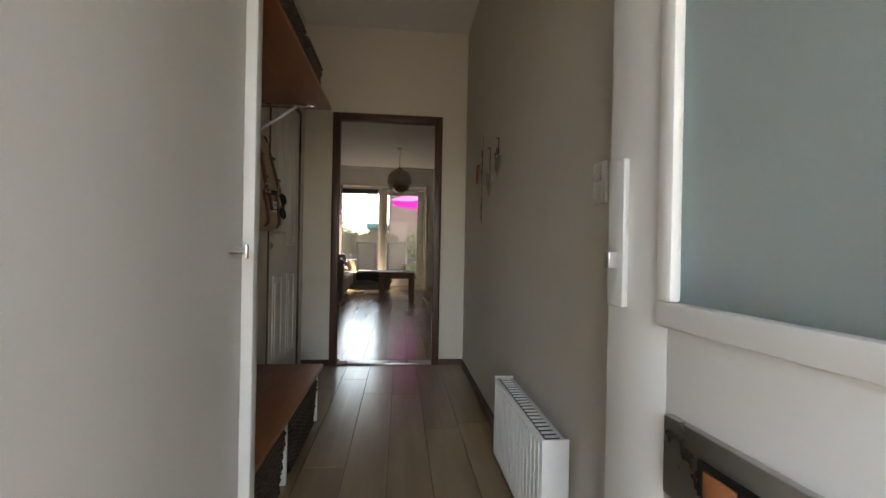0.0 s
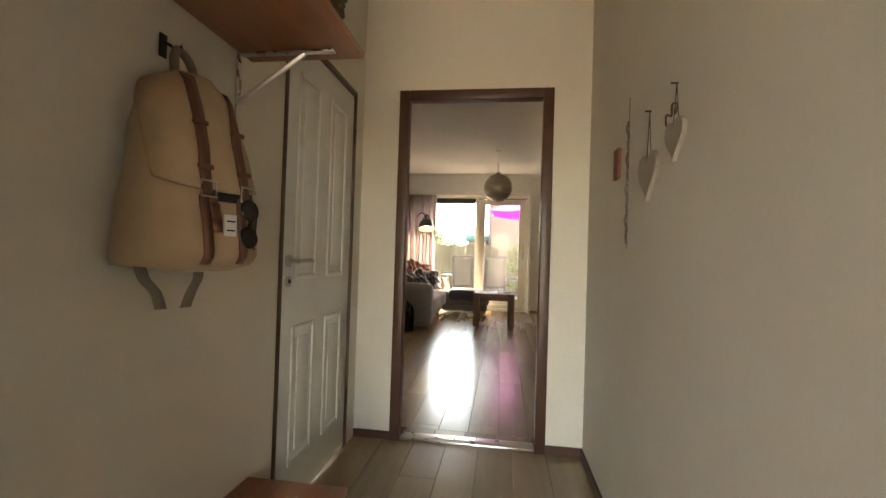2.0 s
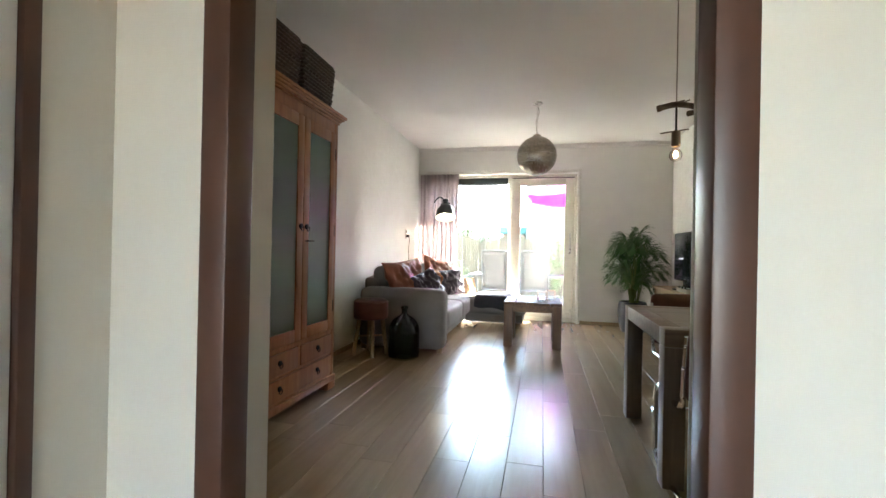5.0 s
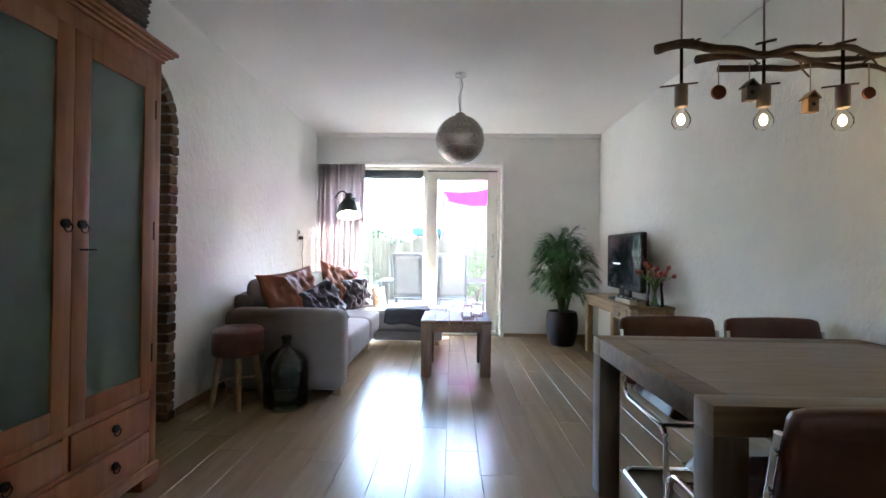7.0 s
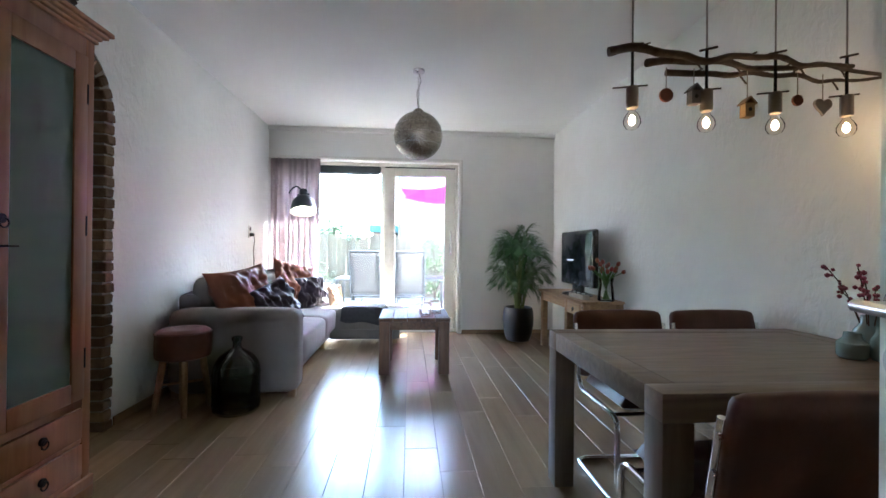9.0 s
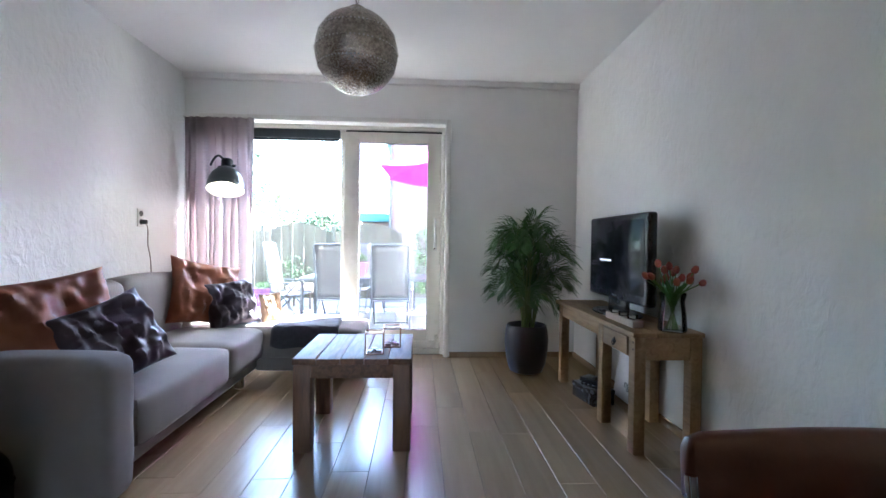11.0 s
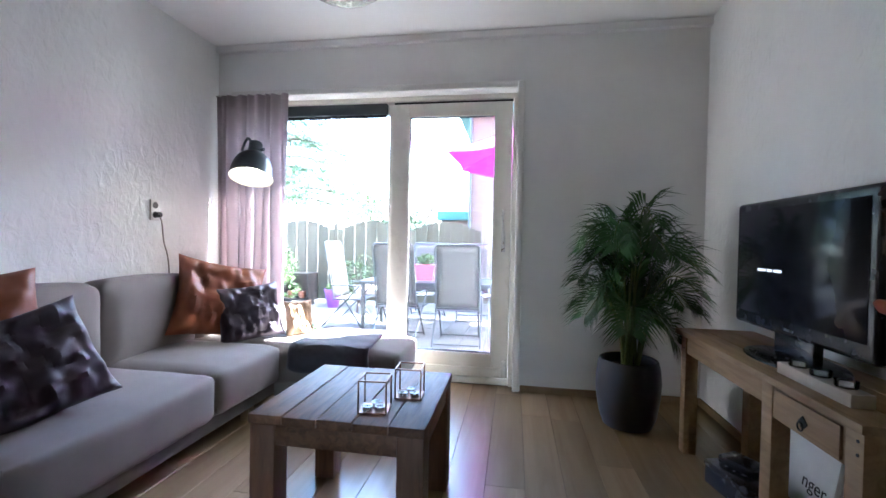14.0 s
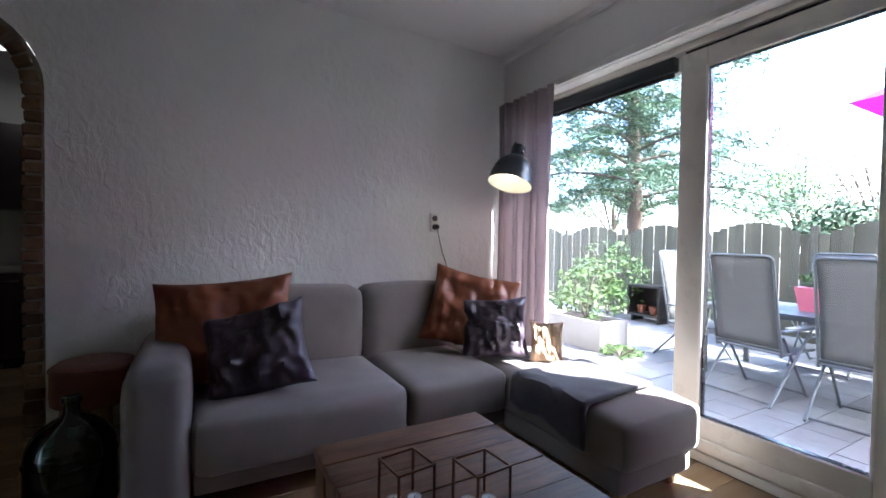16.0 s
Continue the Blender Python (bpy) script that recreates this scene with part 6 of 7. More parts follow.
# ---- kitchen glimpse beyond the arch ----
def kitchen():
    for i in range(4):
        y = 4.3 + i * 0.6
        u = thing("kitchen_base_unit", "dark kitchen base unit with bar handle", "cabinet", (-4.84, y, 0), group="kitchen base units")
        box_part("body", (0, 0.001, 0.1), (0.56, 0.599, 0.87), M_KITCHEN, u, 0.002)
        d = box_part("door", (0.562, 0.004, 0.12), (0.58, 0.596, 0.86), M_KITCHEN, u, 0.003)
        tube_part("handle", [(0.60, 0.15, 0.80), (0.60, 0.45, 0.80)], 0.006, M_STEEL, d)
        box_part("plinth", (0.02, 0.002, 0), (0.5, 0.598, 0.1), M_BLACK, u, 0)
        w = thing("kitchen_wall_unit", "dark kitchen wall cabinet", "cabinet", (-4.84, y, 0), group="kitchen wall units")
        box_part("body", (0, 0.001, 1.45), (0.33, 0.599, 2.25), M_KITCHEN, w, 0.002)
        box_part("door", (0.332, 0.004, 1.452), (0.35, 0.596, 2.248), M_KITCHEN, w, 0.003)
    c = box_part("worktop", (-4.85, 4.28, 0.872), (-4.24, 6.72, 0.91), M_KITTOP, None, 0.004)
    tagged(c, "pale kitchen worktop beyond the arch", "worktop")
    l = thing("kitchen_lamp", "flat lit kitchen ceiling lamp", "lamp", (-3.9, 5.32, CEIL))
    box_part("frame", (-0.2, -0.3, -0.06), (0.2, 0.3, -0.002), M_WHITE, l, 0.01)
    box_part("diffuser", (-0.18, -0.28, -0.07), (0.18, 0.28, -0.061), M_KITLAMP, l, 0.004)


kitchen()


# ---- garden ----
GZ = -0.10
bm = bmesh.new()
bmesh.ops.create_grid(bm, x_segments=2, y_segments=2, size=400, matrix=Matrix.Translation((0, 0, GZ - 0.06)))
tagged(part("ground", bm, M_GROUND, None, "", False), "sandy garden ground running to the horizon", "ground", "", "structure")
structure("outer_wall", [((-6.0, 9.2, GZ - 0.06), (L - 0.2, 9.45, 5.5)), ((R + 0.18, 9.2, GZ - 0.06), (6.0, 9.45, 5.5)), ((L - 0.2, 9.2, CEIL + 0.25), (R + 0.18, 9.45, 5.5))], M_BRICKOUT, "brick outer wall of the house", "wall")


def garden_chair(at, rz):
    """Faces +y, back at -y."""
    c = thing("garden_chair", "grey folding garden chair with textile mesh back", "chair", at, rz, "chairs round the garden table")
    w = 0.27
    bm = bmesh.new()
    add_tube(bm, round_corners([(-w, 0.0, 0.40), (-w, -0.16, 1.24), (w, -0.16, 1.24), (w, 0.0, 0.40)], 0.06), 0.012, 8)
    part("back_frame", bm, M_ALU, c)
    bm = bmesh.new()
    n = 8
    g = []
    for i in range(n + 1):
        v = i / n
        g.append([bm.verts.new(((2 * j / 6 - 1) * (w - 0.012), -0.155 * v * 0.95 - 0.004 + 0.02 * math.sin(math.pi * v), 0.44 + 0.79 * v)) for j in range(7)])
    for a, b in zip(g, g[1:]):
        for j in range(6):
            bm.faces.new((a[j], a[j + 1], b[j + 1], b[j]))
    part("mesh_back", bm, M_MESHGREY, c, "grey textile mesh").modifiers.new("thickness", 'SOLIDIFY').thickness = 0.004
    box_part("mesh_seat", (-w + 0.012, 0.0, 0.415), (w - 0.012, 0.45, 0.423), M_MESHGREY, c, 0.003, "grey textile mesh")
    for s in (-1, 1):
        tube_part("seat_rail", [(s * w, -0.02, 0.415), (s * w, 0.46, 0.425)], 0.012, M_ALU, c)
        tube_part("front_leg", [(s * (w + 0.02), -0.18, 0.012), (s * (w + 0.02), 0.40, 0.62)], 0.012, M_ALU, c)
        tube_part("rear_leg", [(s * (w - 0.02), 0.42, 0.012), (s * (w - 0.02), 0.05, 0.56)], 0.012, M_ALU, c)
        box_part("armrest", (s * (w + 0.02) - 0.022, -0.03, 0.61), (s * (w + 0.02) + 0.022, 0.42, 0.63), M_ALU, c, 0.008)
    for y, z in ((-0.16, 0.035), (0.40, 0.035), (-0.02, 0.46)):
        tube_part("cross_bar", [(-w, y, z), (w, y, z)], 0.009, M_ALU, c)
    return c


gc = garden_chair((-0.18, 10.92, GZ), 2)
for cx, cy, cr in ((-0.98, 10.98, -6), (-0.95, 12.75, 178), (-0.15, 12.75, 183), (-2.05, 11.8, -92)):
    copy_thing(gc, pose(cx, cy, GZ, 0, 0, cr))


def garden_table():
    t = thing("garden_table", "grey metal garden table with glass top", "table")
    z = 0.72 + GZ
    box_part("table_top", (-1.6, 11.3, z - 0.012), (0.55, 12.25, z), M_ALU, t, 0.004)
    for lo, hi in (((-1.6, 11.3, z - 0.05), (0.55, 11.33, z - 0.013)), ((-1.6, 12.22, z - 0.05), (0.55, 12.25, z - 0.013))):
        box_part("rail", lo, hi, M_ALU, t, 0.003)
    for x in (-1.58, 0.48):
        for y in (11.32, 12.18):
            box_part("leg", (x, y, GZ), (x + 0.05, y + 0.05, z - 0.05), M_ALU, t, 0.006)
    p = thing("planter", "pink tapered planter standing on the garden table", "planter", (-0.76, 11.75, z))
    bm = bmesh.new()
    vs = [[bm.verts.new((sx * a, sy * b, h)) for sx, sy in ((-1, -1), (1, -1), (1, 1), (-1, 1))] for a, b, h in ((0.11, 0.09, 0), (0.15, 0.11, 0.22))]
    for k in range(4):
        bm.faces.new((vs[0][k], vs[0][(k + 1) % 4], vs[1][(k + 1) % 4], vs[1][k]))
    bm.faces.new(vs[0][::-1])
    bm.faces.new(vs[1])
    part("pot", bm, M_PINK, p)
    part("foliage", leaf_cloud(260, (0, 0, 0.29), (0.15, 0.11, 0.09), 0.028, 5), M_BUSH, p)


def leaf_cloud(n, c, r, size, seed, gaps=0.0):
    """Many small folded leaves scattered in uneven clumps."""
    rnd = random.Random(seed)
    bm = bmesh.new()
    for _ in range(n):
        d = Vector((rnd.gauss(0, 1), rnd.gauss(0, 1), rnd.gauss(0, 1))).normalized() * rnd.uniform(0.35, 1.0) ** 0.6
        p = Vector((c[0] + d.x * r[0], c[1] + d.y * r[1], c[2] + d.z * r[2]))
        if gaps and noise.noise(p * (2.2 / max(r))) < gaps - 0.5:
            continue
        u = Vector((rnd.gauss(0, 1), rnd.gauss(0, 1), rnd.gauss(0, 0.6))).normalized()
        v = u.orthogonal().normalized()
        s = size * rnd.uniform(0.6, 1.4)
        q = [bm.verts.new(p + k) for k in (-u * s, v * s * 0.45, u * s, -v * s * 0.45)]
        bm.faces.new((q[0], q[1], q[2]))
        bm.faces.new((q[0], q[2], q[3]))
    return bm


garden_table()


def parasol():
    p = thing("parasol", "open magenta garden parasol on a pole", "parasol", (1.36, 11.69, GZ), 0)
    R0, zr, zt = 1.86, 2.40, 3.24
    a0 = math.pi + math.pi / 8
    rim = [Vector((R0 * math.cos(a0 + k * math.tau / 8), R0 * math.sin(a0 + k * math.tau / 8), zr)) for k in range(8)]
    top = Vector((0, 0, zt))
    for k in range(8):
        bm = bmesh.new()
        a, b = rim[k], rim[(k + 1) % 8]
        rows = []
        for i in range(7):
            t = i / 6
            p0, p1 = top.lerp(a, t), top.lerp(b, t)
            sag = Vector((0, 0, -0.05 * math.sin(math.pi * t)))
            rows.append([p0.lerp(p1, j / 6) + sag + Vector((0, 0, -0.06 * t * math.sin(math.pi * j / 6))) - (p0.lerp(p1, j / 6) * Vector((1, 1, 0))) * 0.05 * t * math.sin(math.pi * j / 6) for j in range(7)])
        vs = [[bm.verts.new(q) for q in r] for r in rows]
        for i in range(6):
            for j in range(6):
                bm.faces.new((vs[i][j], vs[i + 1][j], vs[i + 1][j + 1], vs[i][j + 1]))
        bmesh.ops.remove_doubles(bm, verts=bm.verts[:], dist=0.001)
        part("canopy_panel", bm, M_UMBRELLA, p)
        tube_part("rib", [top + Vector((0, 0, -0.04)), a + Vector((0, 0, -0.012))], 0.006, M_ALU, p, sides=6)
    tube_part("pole", [(0, 0, 0.05), (0, 0, zt + 0.06)], 0.022, M_ALU, p, sides=12)
    lathe_part("base", [(0, 0.07), (0.03, 0.07), (0.24, 0.05), (0.25, 0.0), (0, 0)], M_TERRA, p)


parasol()


def fence():
    f = thing("garden_fence", "weathered grey-green board fence with arched panels", "fence")
    panel = 1.5
    x = -7.6
    k = 0
    while x < -0.6:
        box_part("post", (x - 0.04, 13.96, GZ), (x + 0.04, 14.04, 1.50), M_FENCE, f, 0.006)
        n = 12
        for i in range(n):
            u = (i + 0.5) / n
            top = 1.36 + 0.20 * math.sin(math.pi * u)
            a = x + 0.045 + u * (panel - 0.09)
            box_part("board", (a - 0.056, 13.975 + 0.02 * (i % 2), GZ + 0.05), (a + 0.056, 13.990 + 0.02 * (i % 2), top), M_FENCE, f, 0)
        for z in (0.35, 1.05):
            box_part("rail", (x + 0.04, 14.012, z), (x + panel - 0.04, 14.035, z + 0.06), M_FENCE, f, 0)
        x += panel
        k += 1


fence()


def neighbour_house():
    h = thing("brick_house", "brown brick neighbouring house with teal fascia", "house")
    x0, x1, y, z1 = -0.50, 4.5, 15.0, 3.9
    box_part("mortar_wall", (x0, y, GZ - 0.06), (x1, y + 6.0, z1), M_MORTAR, h, 0)
    near, rest = [], []
    bl, bh = 0.21, 0.0625
    row, z = 0, GZ
    while z < z1 - 0.01:
        a = x0 - 0.008 + (0.0 if row % 2 else -bl / 2)
        while a < 2.2:
            lo, hi = max(a, x0 - 0.008), min(a + bl - 0.011, 2.4)
            if hi - lo > 0.03:
                (near if (z > 1.35 and z < 3.4 and a < 0.7) else rest).append(((lo, y - 0.010, z), (hi, y + 0.02, z + bh - 0.011)))
            a += bl
        z += bh
        row += 1
    for lo, hi in near[:300]:
        ob = new("brick", boxes_mesh("brick", [(lo, hi)], M_BRICKOUT))
        ob.parent = h
    ob = new("bricks", boxes_mesh("bricks", near[300:] + rest, M_BRICKOUT))
    ob.parent = h
    tagged(ob, kind="stuff")
    box_part("fascia", (x0 - 0.25, y - 0.3, z1), (x1, y + 6.2, z1 + 0.32), M_TEALFASCIA, h, 0.01, "teal painted roof edge")
    bm = bmesh.new()
    add_tube(bm, [(x0 + 0.03, y - 0.06, GZ), (x0 + 0.03, y - 0.06, z1)], 0.035, 12)
    part("drain_pipe", bm, M_ALU, h)
    s = thing("garden_shed", "small dark shed with teal roof edge behind the fence", "shed", (-1.05, 16.2, GZ - 0.06))
    box_part("wall", (-0.25, 0, 0), (0.45, 2, 1.86), M_BRICKOUT, s, 0)
    box_part("roof_edge", (-0.35, -0.12, 1.86), (0.5, 2.1, 2.08), M_TEALFASCIA, s, 0.01, "teal roof edge")


neighbour_house()


def shrub(label, at, r, n, seed, m=None, size=0.035):
    s = thing("shrub", label, "shrub", at)
    rnd = random.Random(seed)
    for k in range(7):
        a = k / 7 * math.tau
        tube_part("stem", smooth_path([(0, 0, 0), (r[0] * 0.3 * math.cos(a), r[1] * 0.3 * math.sin(a), r[2]), (r[0] * 0.7 * math.cos(a), r[1] * 0.7 * math.sin(a), r[2] * 1.7)], 3), 0.008, M_TWIG, s, sides=5)
    bm = leaf_cloud(n, (0, 0, r[2]), r, size, seed, 0.42)
    part("foliage", bm, m or M_BUSH, s)


def planter_box(at, w, d, h):
    p = thing("planter", "low grey concrete garden planter", "planter", at)
    bm = bmesh.new()
    for lo, hi in (((-w, -d, 0), (w, -d + 0.05, h)), ((-w, d - 0.05, 0), (w, d, h)), ((-w, -d + 0.05, 0), (-w + 0.05, d - 0.05, h)), ((w - 0.05, -d + 0.05, 0), (w, d - 0.05, h))):
        add_box(bm, lo, hi, 0.006)
    part("trough", bm, M_TERRA, p)
    box_part("soil", (-w + 0.05, -d + 0.05, 0), (w - 0.05, d - 0.05, h - 0.04), M_SOIL, p, 0)


planter_box((-3.05, 11.2, GZ), 0.5, 0.25, 0.36)
shrub("light green leafy shrub in a garden planter", (-3.05, 11.25, 0.2), (0.62, 0.4, 0.36), 2200, 3)
shrub("tall sparse garden shrub before the fence", (-4.3, 13.2, GZ), (0.8, 0.5, 0.7), 2400, 6)
shrub("bare-stemmed shrub against the fence", (-2.4, 13.55, GZ), (0.5, 0.25, 0.5), 700, 8)
shrub("green climbing plant beside the neighbour's wall", (0.45, 13.6, GZ), (0.45, 0.4, 0.85), 2600, 11)
shrub("low green ground plant in the paving", (-2.3, 11.0, GZ), (0.25, 0.2, 0.07), 420, 15)


def fleece_stool():
    s = thing("fleece_stool", "low stool with cream fleece over it", "stool", (-2.0, 13.0, GZ))
    bm = bmesh.new()
    soft_box(bm, (-0.25, -0.2, 0.3), (0.25, 0.2, 0.46), 0.07, 0.03, 8, 0.015, 2)
    part("fleece", bm, M_FLEECE, s)
    for sx in (-1, 1):
        for sy in (-1, 1):
            tube_part("leg", [(sx * 0.18, sy * 0.14, 0.32), (sx * 0.2, sy * 0.16, 0)], 0.018, M_TWIG, s)
    p = thing("flower_pot", "purple flower pot by the fence", "pot", (-2.85, 13.3, GZ))
    lathe_part("pot", [(0, 0), (0.1, 0), (0.15, 0.3), (0.165, 0.3), (0.165, 0.34), (0.14, 0.34), (0.13, 0.3), (0, 0.3)], M_PURPLE, p, sides=24)
    part("foliage", leaf_cloud(160, (0, 0, 0.38), (0.14, 0.14, 0.08), 0.03, 31), M_BUSH, p)
    b = thing("fire_basket", "dark garden fireplace box with terracotta pots", "fireplace", (-3.6, 13.4, GZ))
    for lo, hi in (((-0.3, -0.2, 0.1), (-0.26, 0.2, 0.62)), ((0.26, -0.2, 0.1), (0.3, 0.2, 0.62)), ((-0.26, -0.2, 0.58), (0.26, 0.2, 0.62)), ((-0.26, -0.2, 0.1), (0.26, 0.2, 0.14)), ((-0.26, 0.16, 0.14), (0.26, 0.2, 0.58))):
        box_part("steel_plate", lo, hi, M_BLACKMETAL, b, 0.004)
    for x in (-0.26, 0.22):
        box_part("foot", (x, -0.15, 0), (x + 0.04, 0.15, 0.1), M_BLACKMETAL, b, 0.004)
    for x in (-0.12, 0.1):
        lathe_part("pot", [(0, 0.141), (0.05, 0.141), (0.08, 0.27), (0.07, 0.27), (0, 0.25)], M_REDWOOD, b, centre=(x, -0.05, 0), sides=16)


fleece_stool()


def conifer():
    t = thing("pine_tree", "tall pine with long drooping green branches", "tree", (-8.6, 19.5, GZ - 0.06))
    rnd = random.Random(12)
    tr = smooth_path([(0, 0, 0), (0.15, 0, 3), (-0.1, 0.1, 6), (0.1, 0, 10)], 5)
    tube_part("trunk", tr, 0.25, M_BARK, t, sides=10, taper=[0.3 - 0.22 * i / len(tr) for i in range(len(tr))])
    bm = bmesh.new()
    for k in range(46):
        z = 2.4 + k * 0.155
        a = k * 2.4 + rnd.uniform(-0.4, 0.4)
        ln = (4.4 - 0.30 * max(0, z - 4)) * rnd.uniform(0.6, 1.05)
        d = Vector((math.cos(a), math.sin(a), 0))
        pts = smooth_path([Vector((0, 0, z)), Vector((0, 0, z)) + d * ln * 0.5 + Vector((0, 0, 0.35)), Vector((0, 0, z)) + d * ln + Vector((0, 0, -0.25))], 6)
        tube_part("limb", pts, 0.05, M_BARK, t, sides=6, taper=[0.07 * (1 - 0.85 * i / len(pts)) for i in range(len(pts))])
        for i in range(3, len(pts)):
            for c in range(4):
                q = pts[i] + Vector((rnd.gauss(0, 0.35), rnd.gauss(0, 0.35), rnd.gauss(-0.05, 0.14)))
                for _ in range(26):
                    p = q + Vector((rnd.gauss(0, 0.17), rnd.gauss(0, 0.17), rnd.gauss(0, 0.07)))
                    u = Vector((rnd.gauss(0, 1), rnd.gauss(0, 1), rnd.gauss(0, 0.5))).normalized() * 0.12
                    v = u.orthogonal().normalized() * 0.035
                    bm.faces.new([bm.verts.new(p + o) for o in (-u, v, u)])
    part("crown", bm, M_PINELEAF, t)


conifer()


def far_tree(at, h, m, seed, label):
    t = thing("garden_tree", label, "tree", at)
    rnd = random.Random(seed)
    tube_part("trunk", [(0, 0, 0), (0.05, 0, h * 0.3), (0, 0.05, h * 0.55)], 0.1, M_BARK, t, taper=[0.13, 0.1, 0.06])
    bm = bmesh.new()
    for k in range(16):
        a = k * 2.4
        tip = Vector((math.cos(a) * h * 0.36 * rnd.uniform(0.4, 1), math.sin(a) * h * 0.36 * rnd.uniform(0.4, 1), h * rnd.uniform(0.5, 0.98)))
        tube_part("limb", smooth_path([(0, 0, h * 0.3), tip * 0.55 + Vector((0, 0, h * 0.15)), tip], 3), 0.03, M_BARK, t, sides=5)
        for _ in range(170):
            p = tip + Vector((rnd.gauss(0, 0.11), rnd.gauss(0, 0.11), rnd.gauss(0, 0.08))) * h
            u = Vector((rnd.gauss(0, 1), rnd.gauss(0, 1), rnd.gauss(0, 1))).normalized() * 0.07
            v = u.orthogonal().normalized() * 0.04
            bm.faces.new([bm.verts.new(p + o) for o in (-u, v, u, -v)])
    part("crown", bm, m, t)


far_tree((-7.0, 28.0, GZ - 0.06), 4.6, M_BUSH, 3, "distant light green tree behind the fence")
far_tree((-4.4, 27.0, GZ - 0.06), 4.2, M_BLOSSOM, 5, "distant blossoming tree behind the fence")
far_tree((-3.0, 20.0, GZ - 0.06), 2.3, M_PINELEAF, 9, "small dark conifer top behind the fence")
far_tree((-13.0, 24.0, GZ - 0.06), 5.5, M_BUSH, 14, "green garden tree behind the fence")


# ---- laid pieces: planks, arch bricks, pavers ----
floor_ob = bpy.data.objects["floor"]


def lay_planks(x0, x1, y0, y1, seed):
    rnd = random.Random(seed)
    w, ln = 0.192, 1.29
    made = {}
    x = x0
    while x < x1 - 0.01:
        xe = min(x + w, x1)
        y = y0 - rnd.uniform(0, ln)
        while y < y1 - 0.01:
            a, b = max(y, y0), min(y + ln, y1)
            if b - a > 0.02:
                key = (round(xe - x, 3), round(b - a, 3))
                if key not in made:
                    bm = bmesh.new()
                    add_box(bm, (0.0008, 0.0008, -0.012), (key[0] - 0.0008, key[1] - 0.0008, 0.0), 0.0016, 1)
                    made[key] = finish("plank", bm, M_FLOOR, False)
                ob = new("plank", made[key])
                ob.location = (x, a, 0)
                ob.parent = floor_ob
            y += ln
        x += w


lay_planks(-0.89, 0.47, -1.10, 2.70, 3)
lay_planks(L, R, Y0, 9.22, 5)
lay_planks(-0.60, 0.20, 2.7005, Y0, 7)
lay_planks(-4.85, L, 2.9, 8.4, 9)


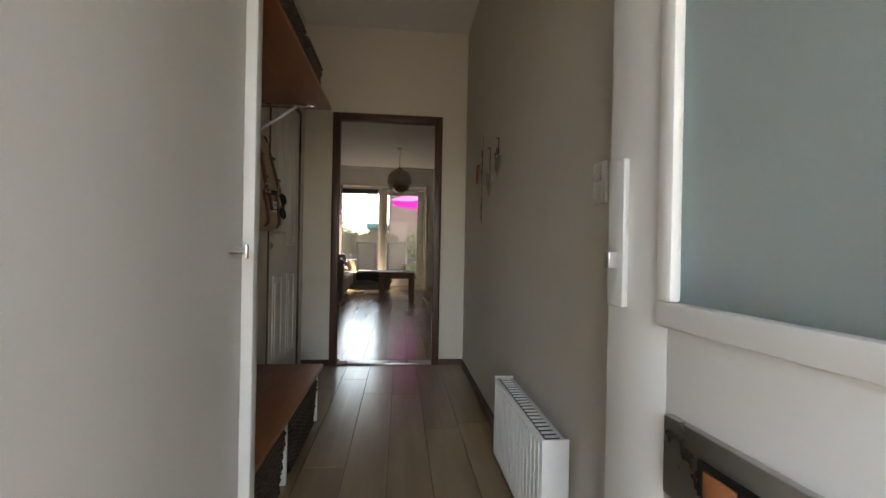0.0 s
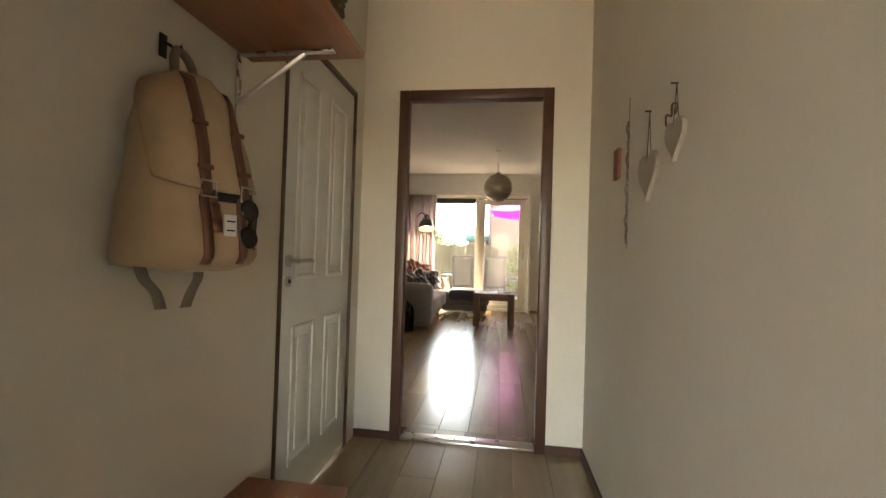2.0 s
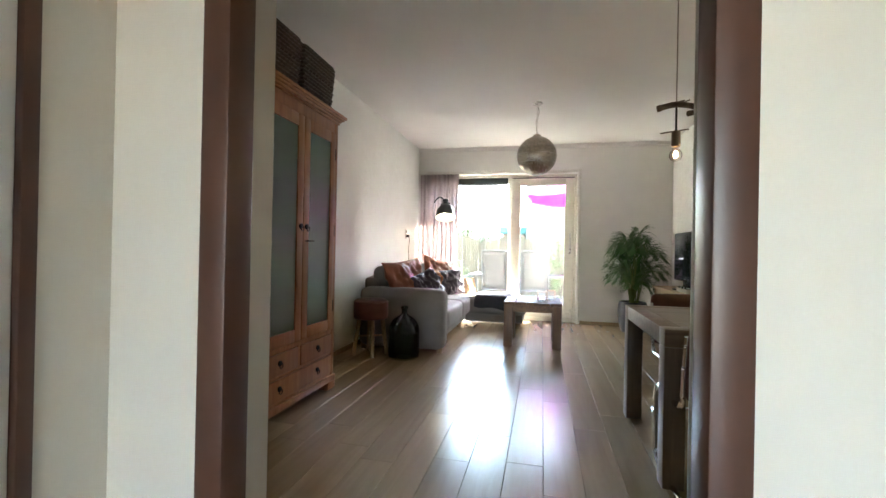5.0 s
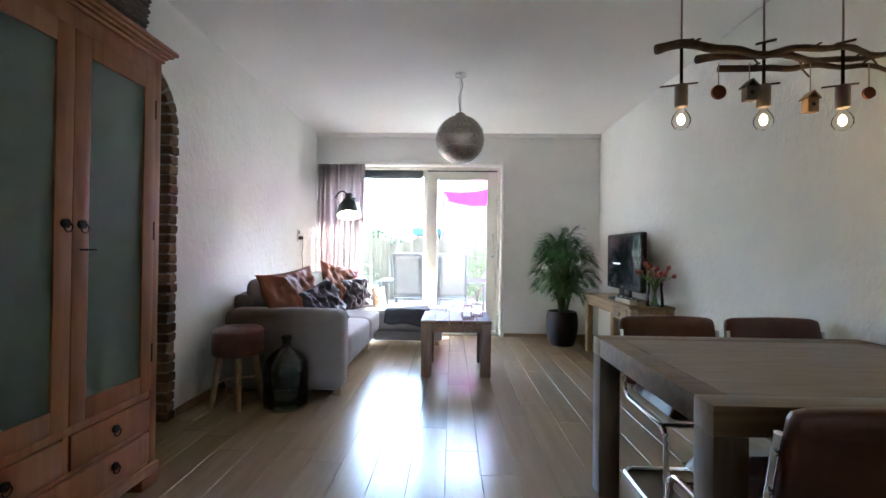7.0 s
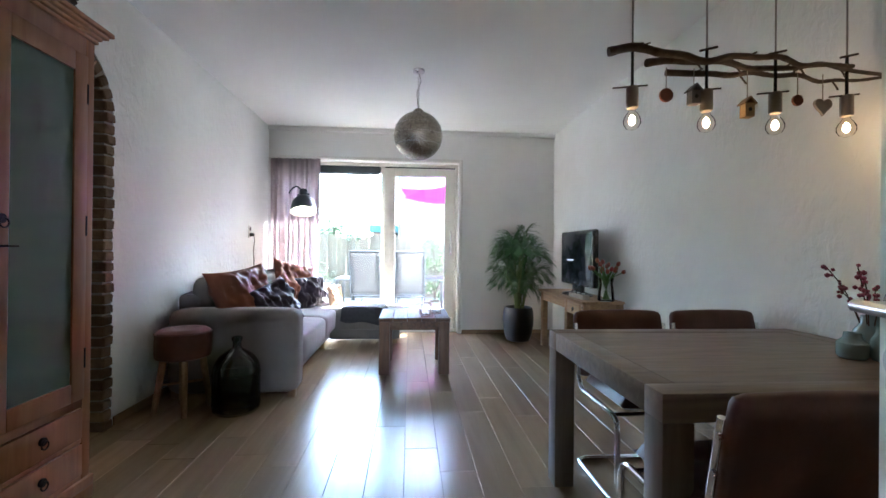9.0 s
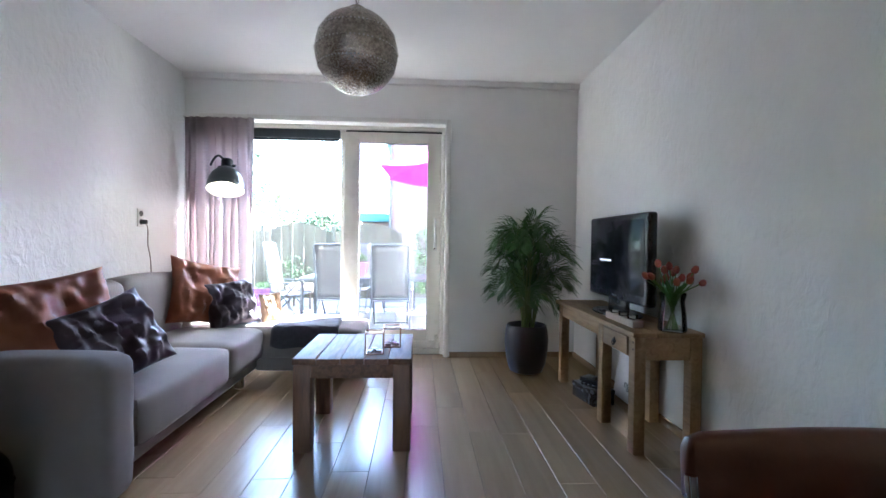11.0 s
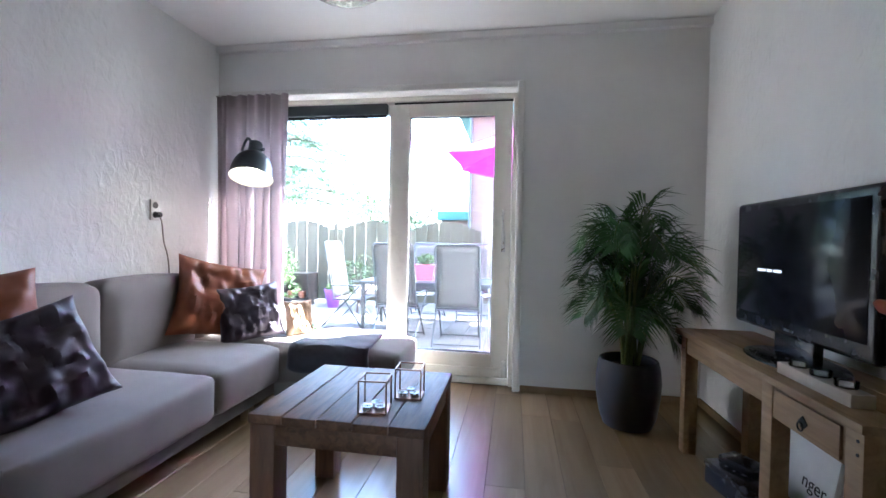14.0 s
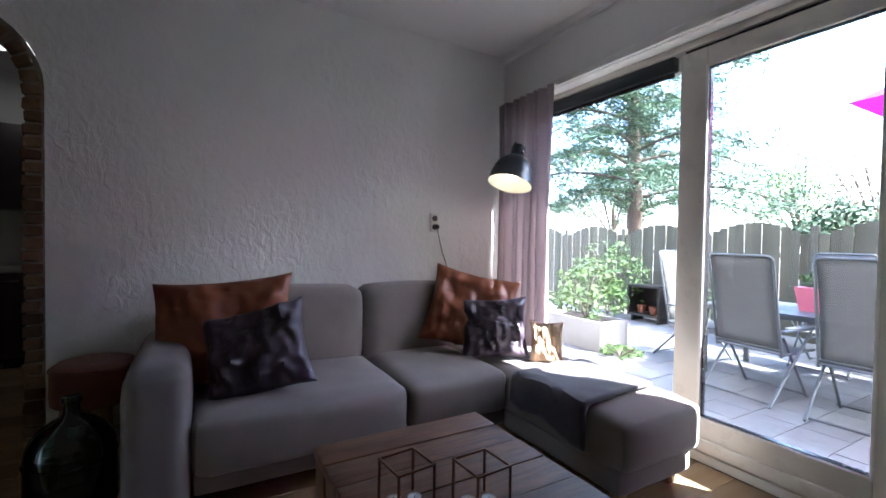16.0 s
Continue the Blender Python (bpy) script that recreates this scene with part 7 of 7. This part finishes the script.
def arch_bricks():
    """Rough bricks that line the opening, each laid across the wall's thickness."""
    rnd = random.Random(17)
    pts = arch_outline(AY0, AY1, AZ, AR, 10)
    dense = []
    for (a, b), (c, d) in zip(pts, pts[1:]):
        dense.append((Vector((0, a, b)), Vector((0, c, d))))
    meshes = []
    for k in range(6):
        bm = bmesh.new()
        add_box(bm, (-0.105, -0.040, -0.029), (0.105, 0.040, 0.029), 0.006, 1)
        for v in bm.verts:
            v.co += noise.noise_vector(v.co * 30 + Vector((k * 9, 0, 0))) * 0.007
        meshes.append(finish("brick", bm, M_BRICKIN, False))
    centre = Vector((0, (AY0 + AY1) / 2, 1.2))
    carry = 0.0
    for p, q in dense:
        seg = (q - p).length
        d = (q - p).normalized()
        nrm = Vector((0, -d.z, d.y))
        if nrm.dot(centre - p) > 0:
            nrm = -nrm
        s = carry
        while s < seg:
            m = p + d * s + nrm * (0.042 + rnd.uniform(-0.006, 0.006))
            ob = new("brick", meshes[rnd.randrange(6)])
            z = d
            y = nrm
            x = y.cross(z)
            rot = Matrix((x, y, z)).transposed().to_4x4()
            ob.matrix_basis = Matrix.Translation((L - 0.088 + rnd.uniform(-0.004, 0.006), m.y, max(m.z, 0.03))) @ rot
            ob.parent = wall_west
            s += 0.068
        carry = s - seg
    bm = bmesh.new()
    out = arch_outline(AY0 - 0.088, AY1 + 0.088, AZ + 0.088, AR + 0.05, 10)
    for (a, b), (c, d), (e, f), (g, h) in zip(pts, pts[1:], out, out[1:]):
        m1, m2 = (Vector((0, a, b)) + Vector((0, e, f))) / 2, (Vector((0, c, d)) + Vector((0, g, h))) / 2
        k1, k2 = Vector((0, a, b)).lerp(Vector((0, e, f)), 0.12), Vector((0, c, d)).lerp(Vector((0, g, h)), 0.12)
        for xa, xb in ((L - 0.004, L - 0.19),):
            front = [(xa, k1.y, k1.z), (xa, k2.y, k2.z), (xa, g, h), (xa, e, f)]
            inner = [(xa, k1.y, k1.z), (xa, k2.y, k2.z), (xb, k2.y, k2.z), (xb, k1.y, k1.z)]
            for quad in (front, inner):
                bm.faces.new([bm.verts.new(v) for v in quad])
    ob = part("mortar_bed", bm, M_MORTAR, wall_west, "", False)


arch_bricks()


def pavers():
    pv = tagged(new("pavement", boxes_mesh("pavement", [((-7.5, 9.41, GZ - 0.058), (4.0, 13.9, GZ - 0.03))], M_GROUND)), "grey square paving slabs with sandy joints", "pavement", "", "structure")
    base = boxes_mesh("paver", [((-0.147, -0.147, -0.035), (0.147, 0.147, 0.0))], M_STONE)
    rest = []
    for j in range(14):
        for i in range(36):
            x, y = -7.2 + i * 0.3, 9.56 + j * 0.3
            if -3.6 < x < 1.6:
                ob = new("paver", base)
                ob.matrix_basis = pose(x, y, GZ + noise.noise(Vector((i * 3.1, j * 1.7, 0))) * 0.004, noise.noise(Vector((i, j, 5))) * 0.5, noise.noise(Vector((i, j, 9))) * 0.5, 0)
                ob.parent = pv
            else:
                rest.append(((x - 0.147, y - 0.147, GZ - 0.035), (x + 0.147, y + 0.147, GZ)))
    ob = new("pavers", boxes_mesh("pavers", rest, M_STONE))
    ob.parent = pv
    tagged(ob, kind="stuff")


pavers()
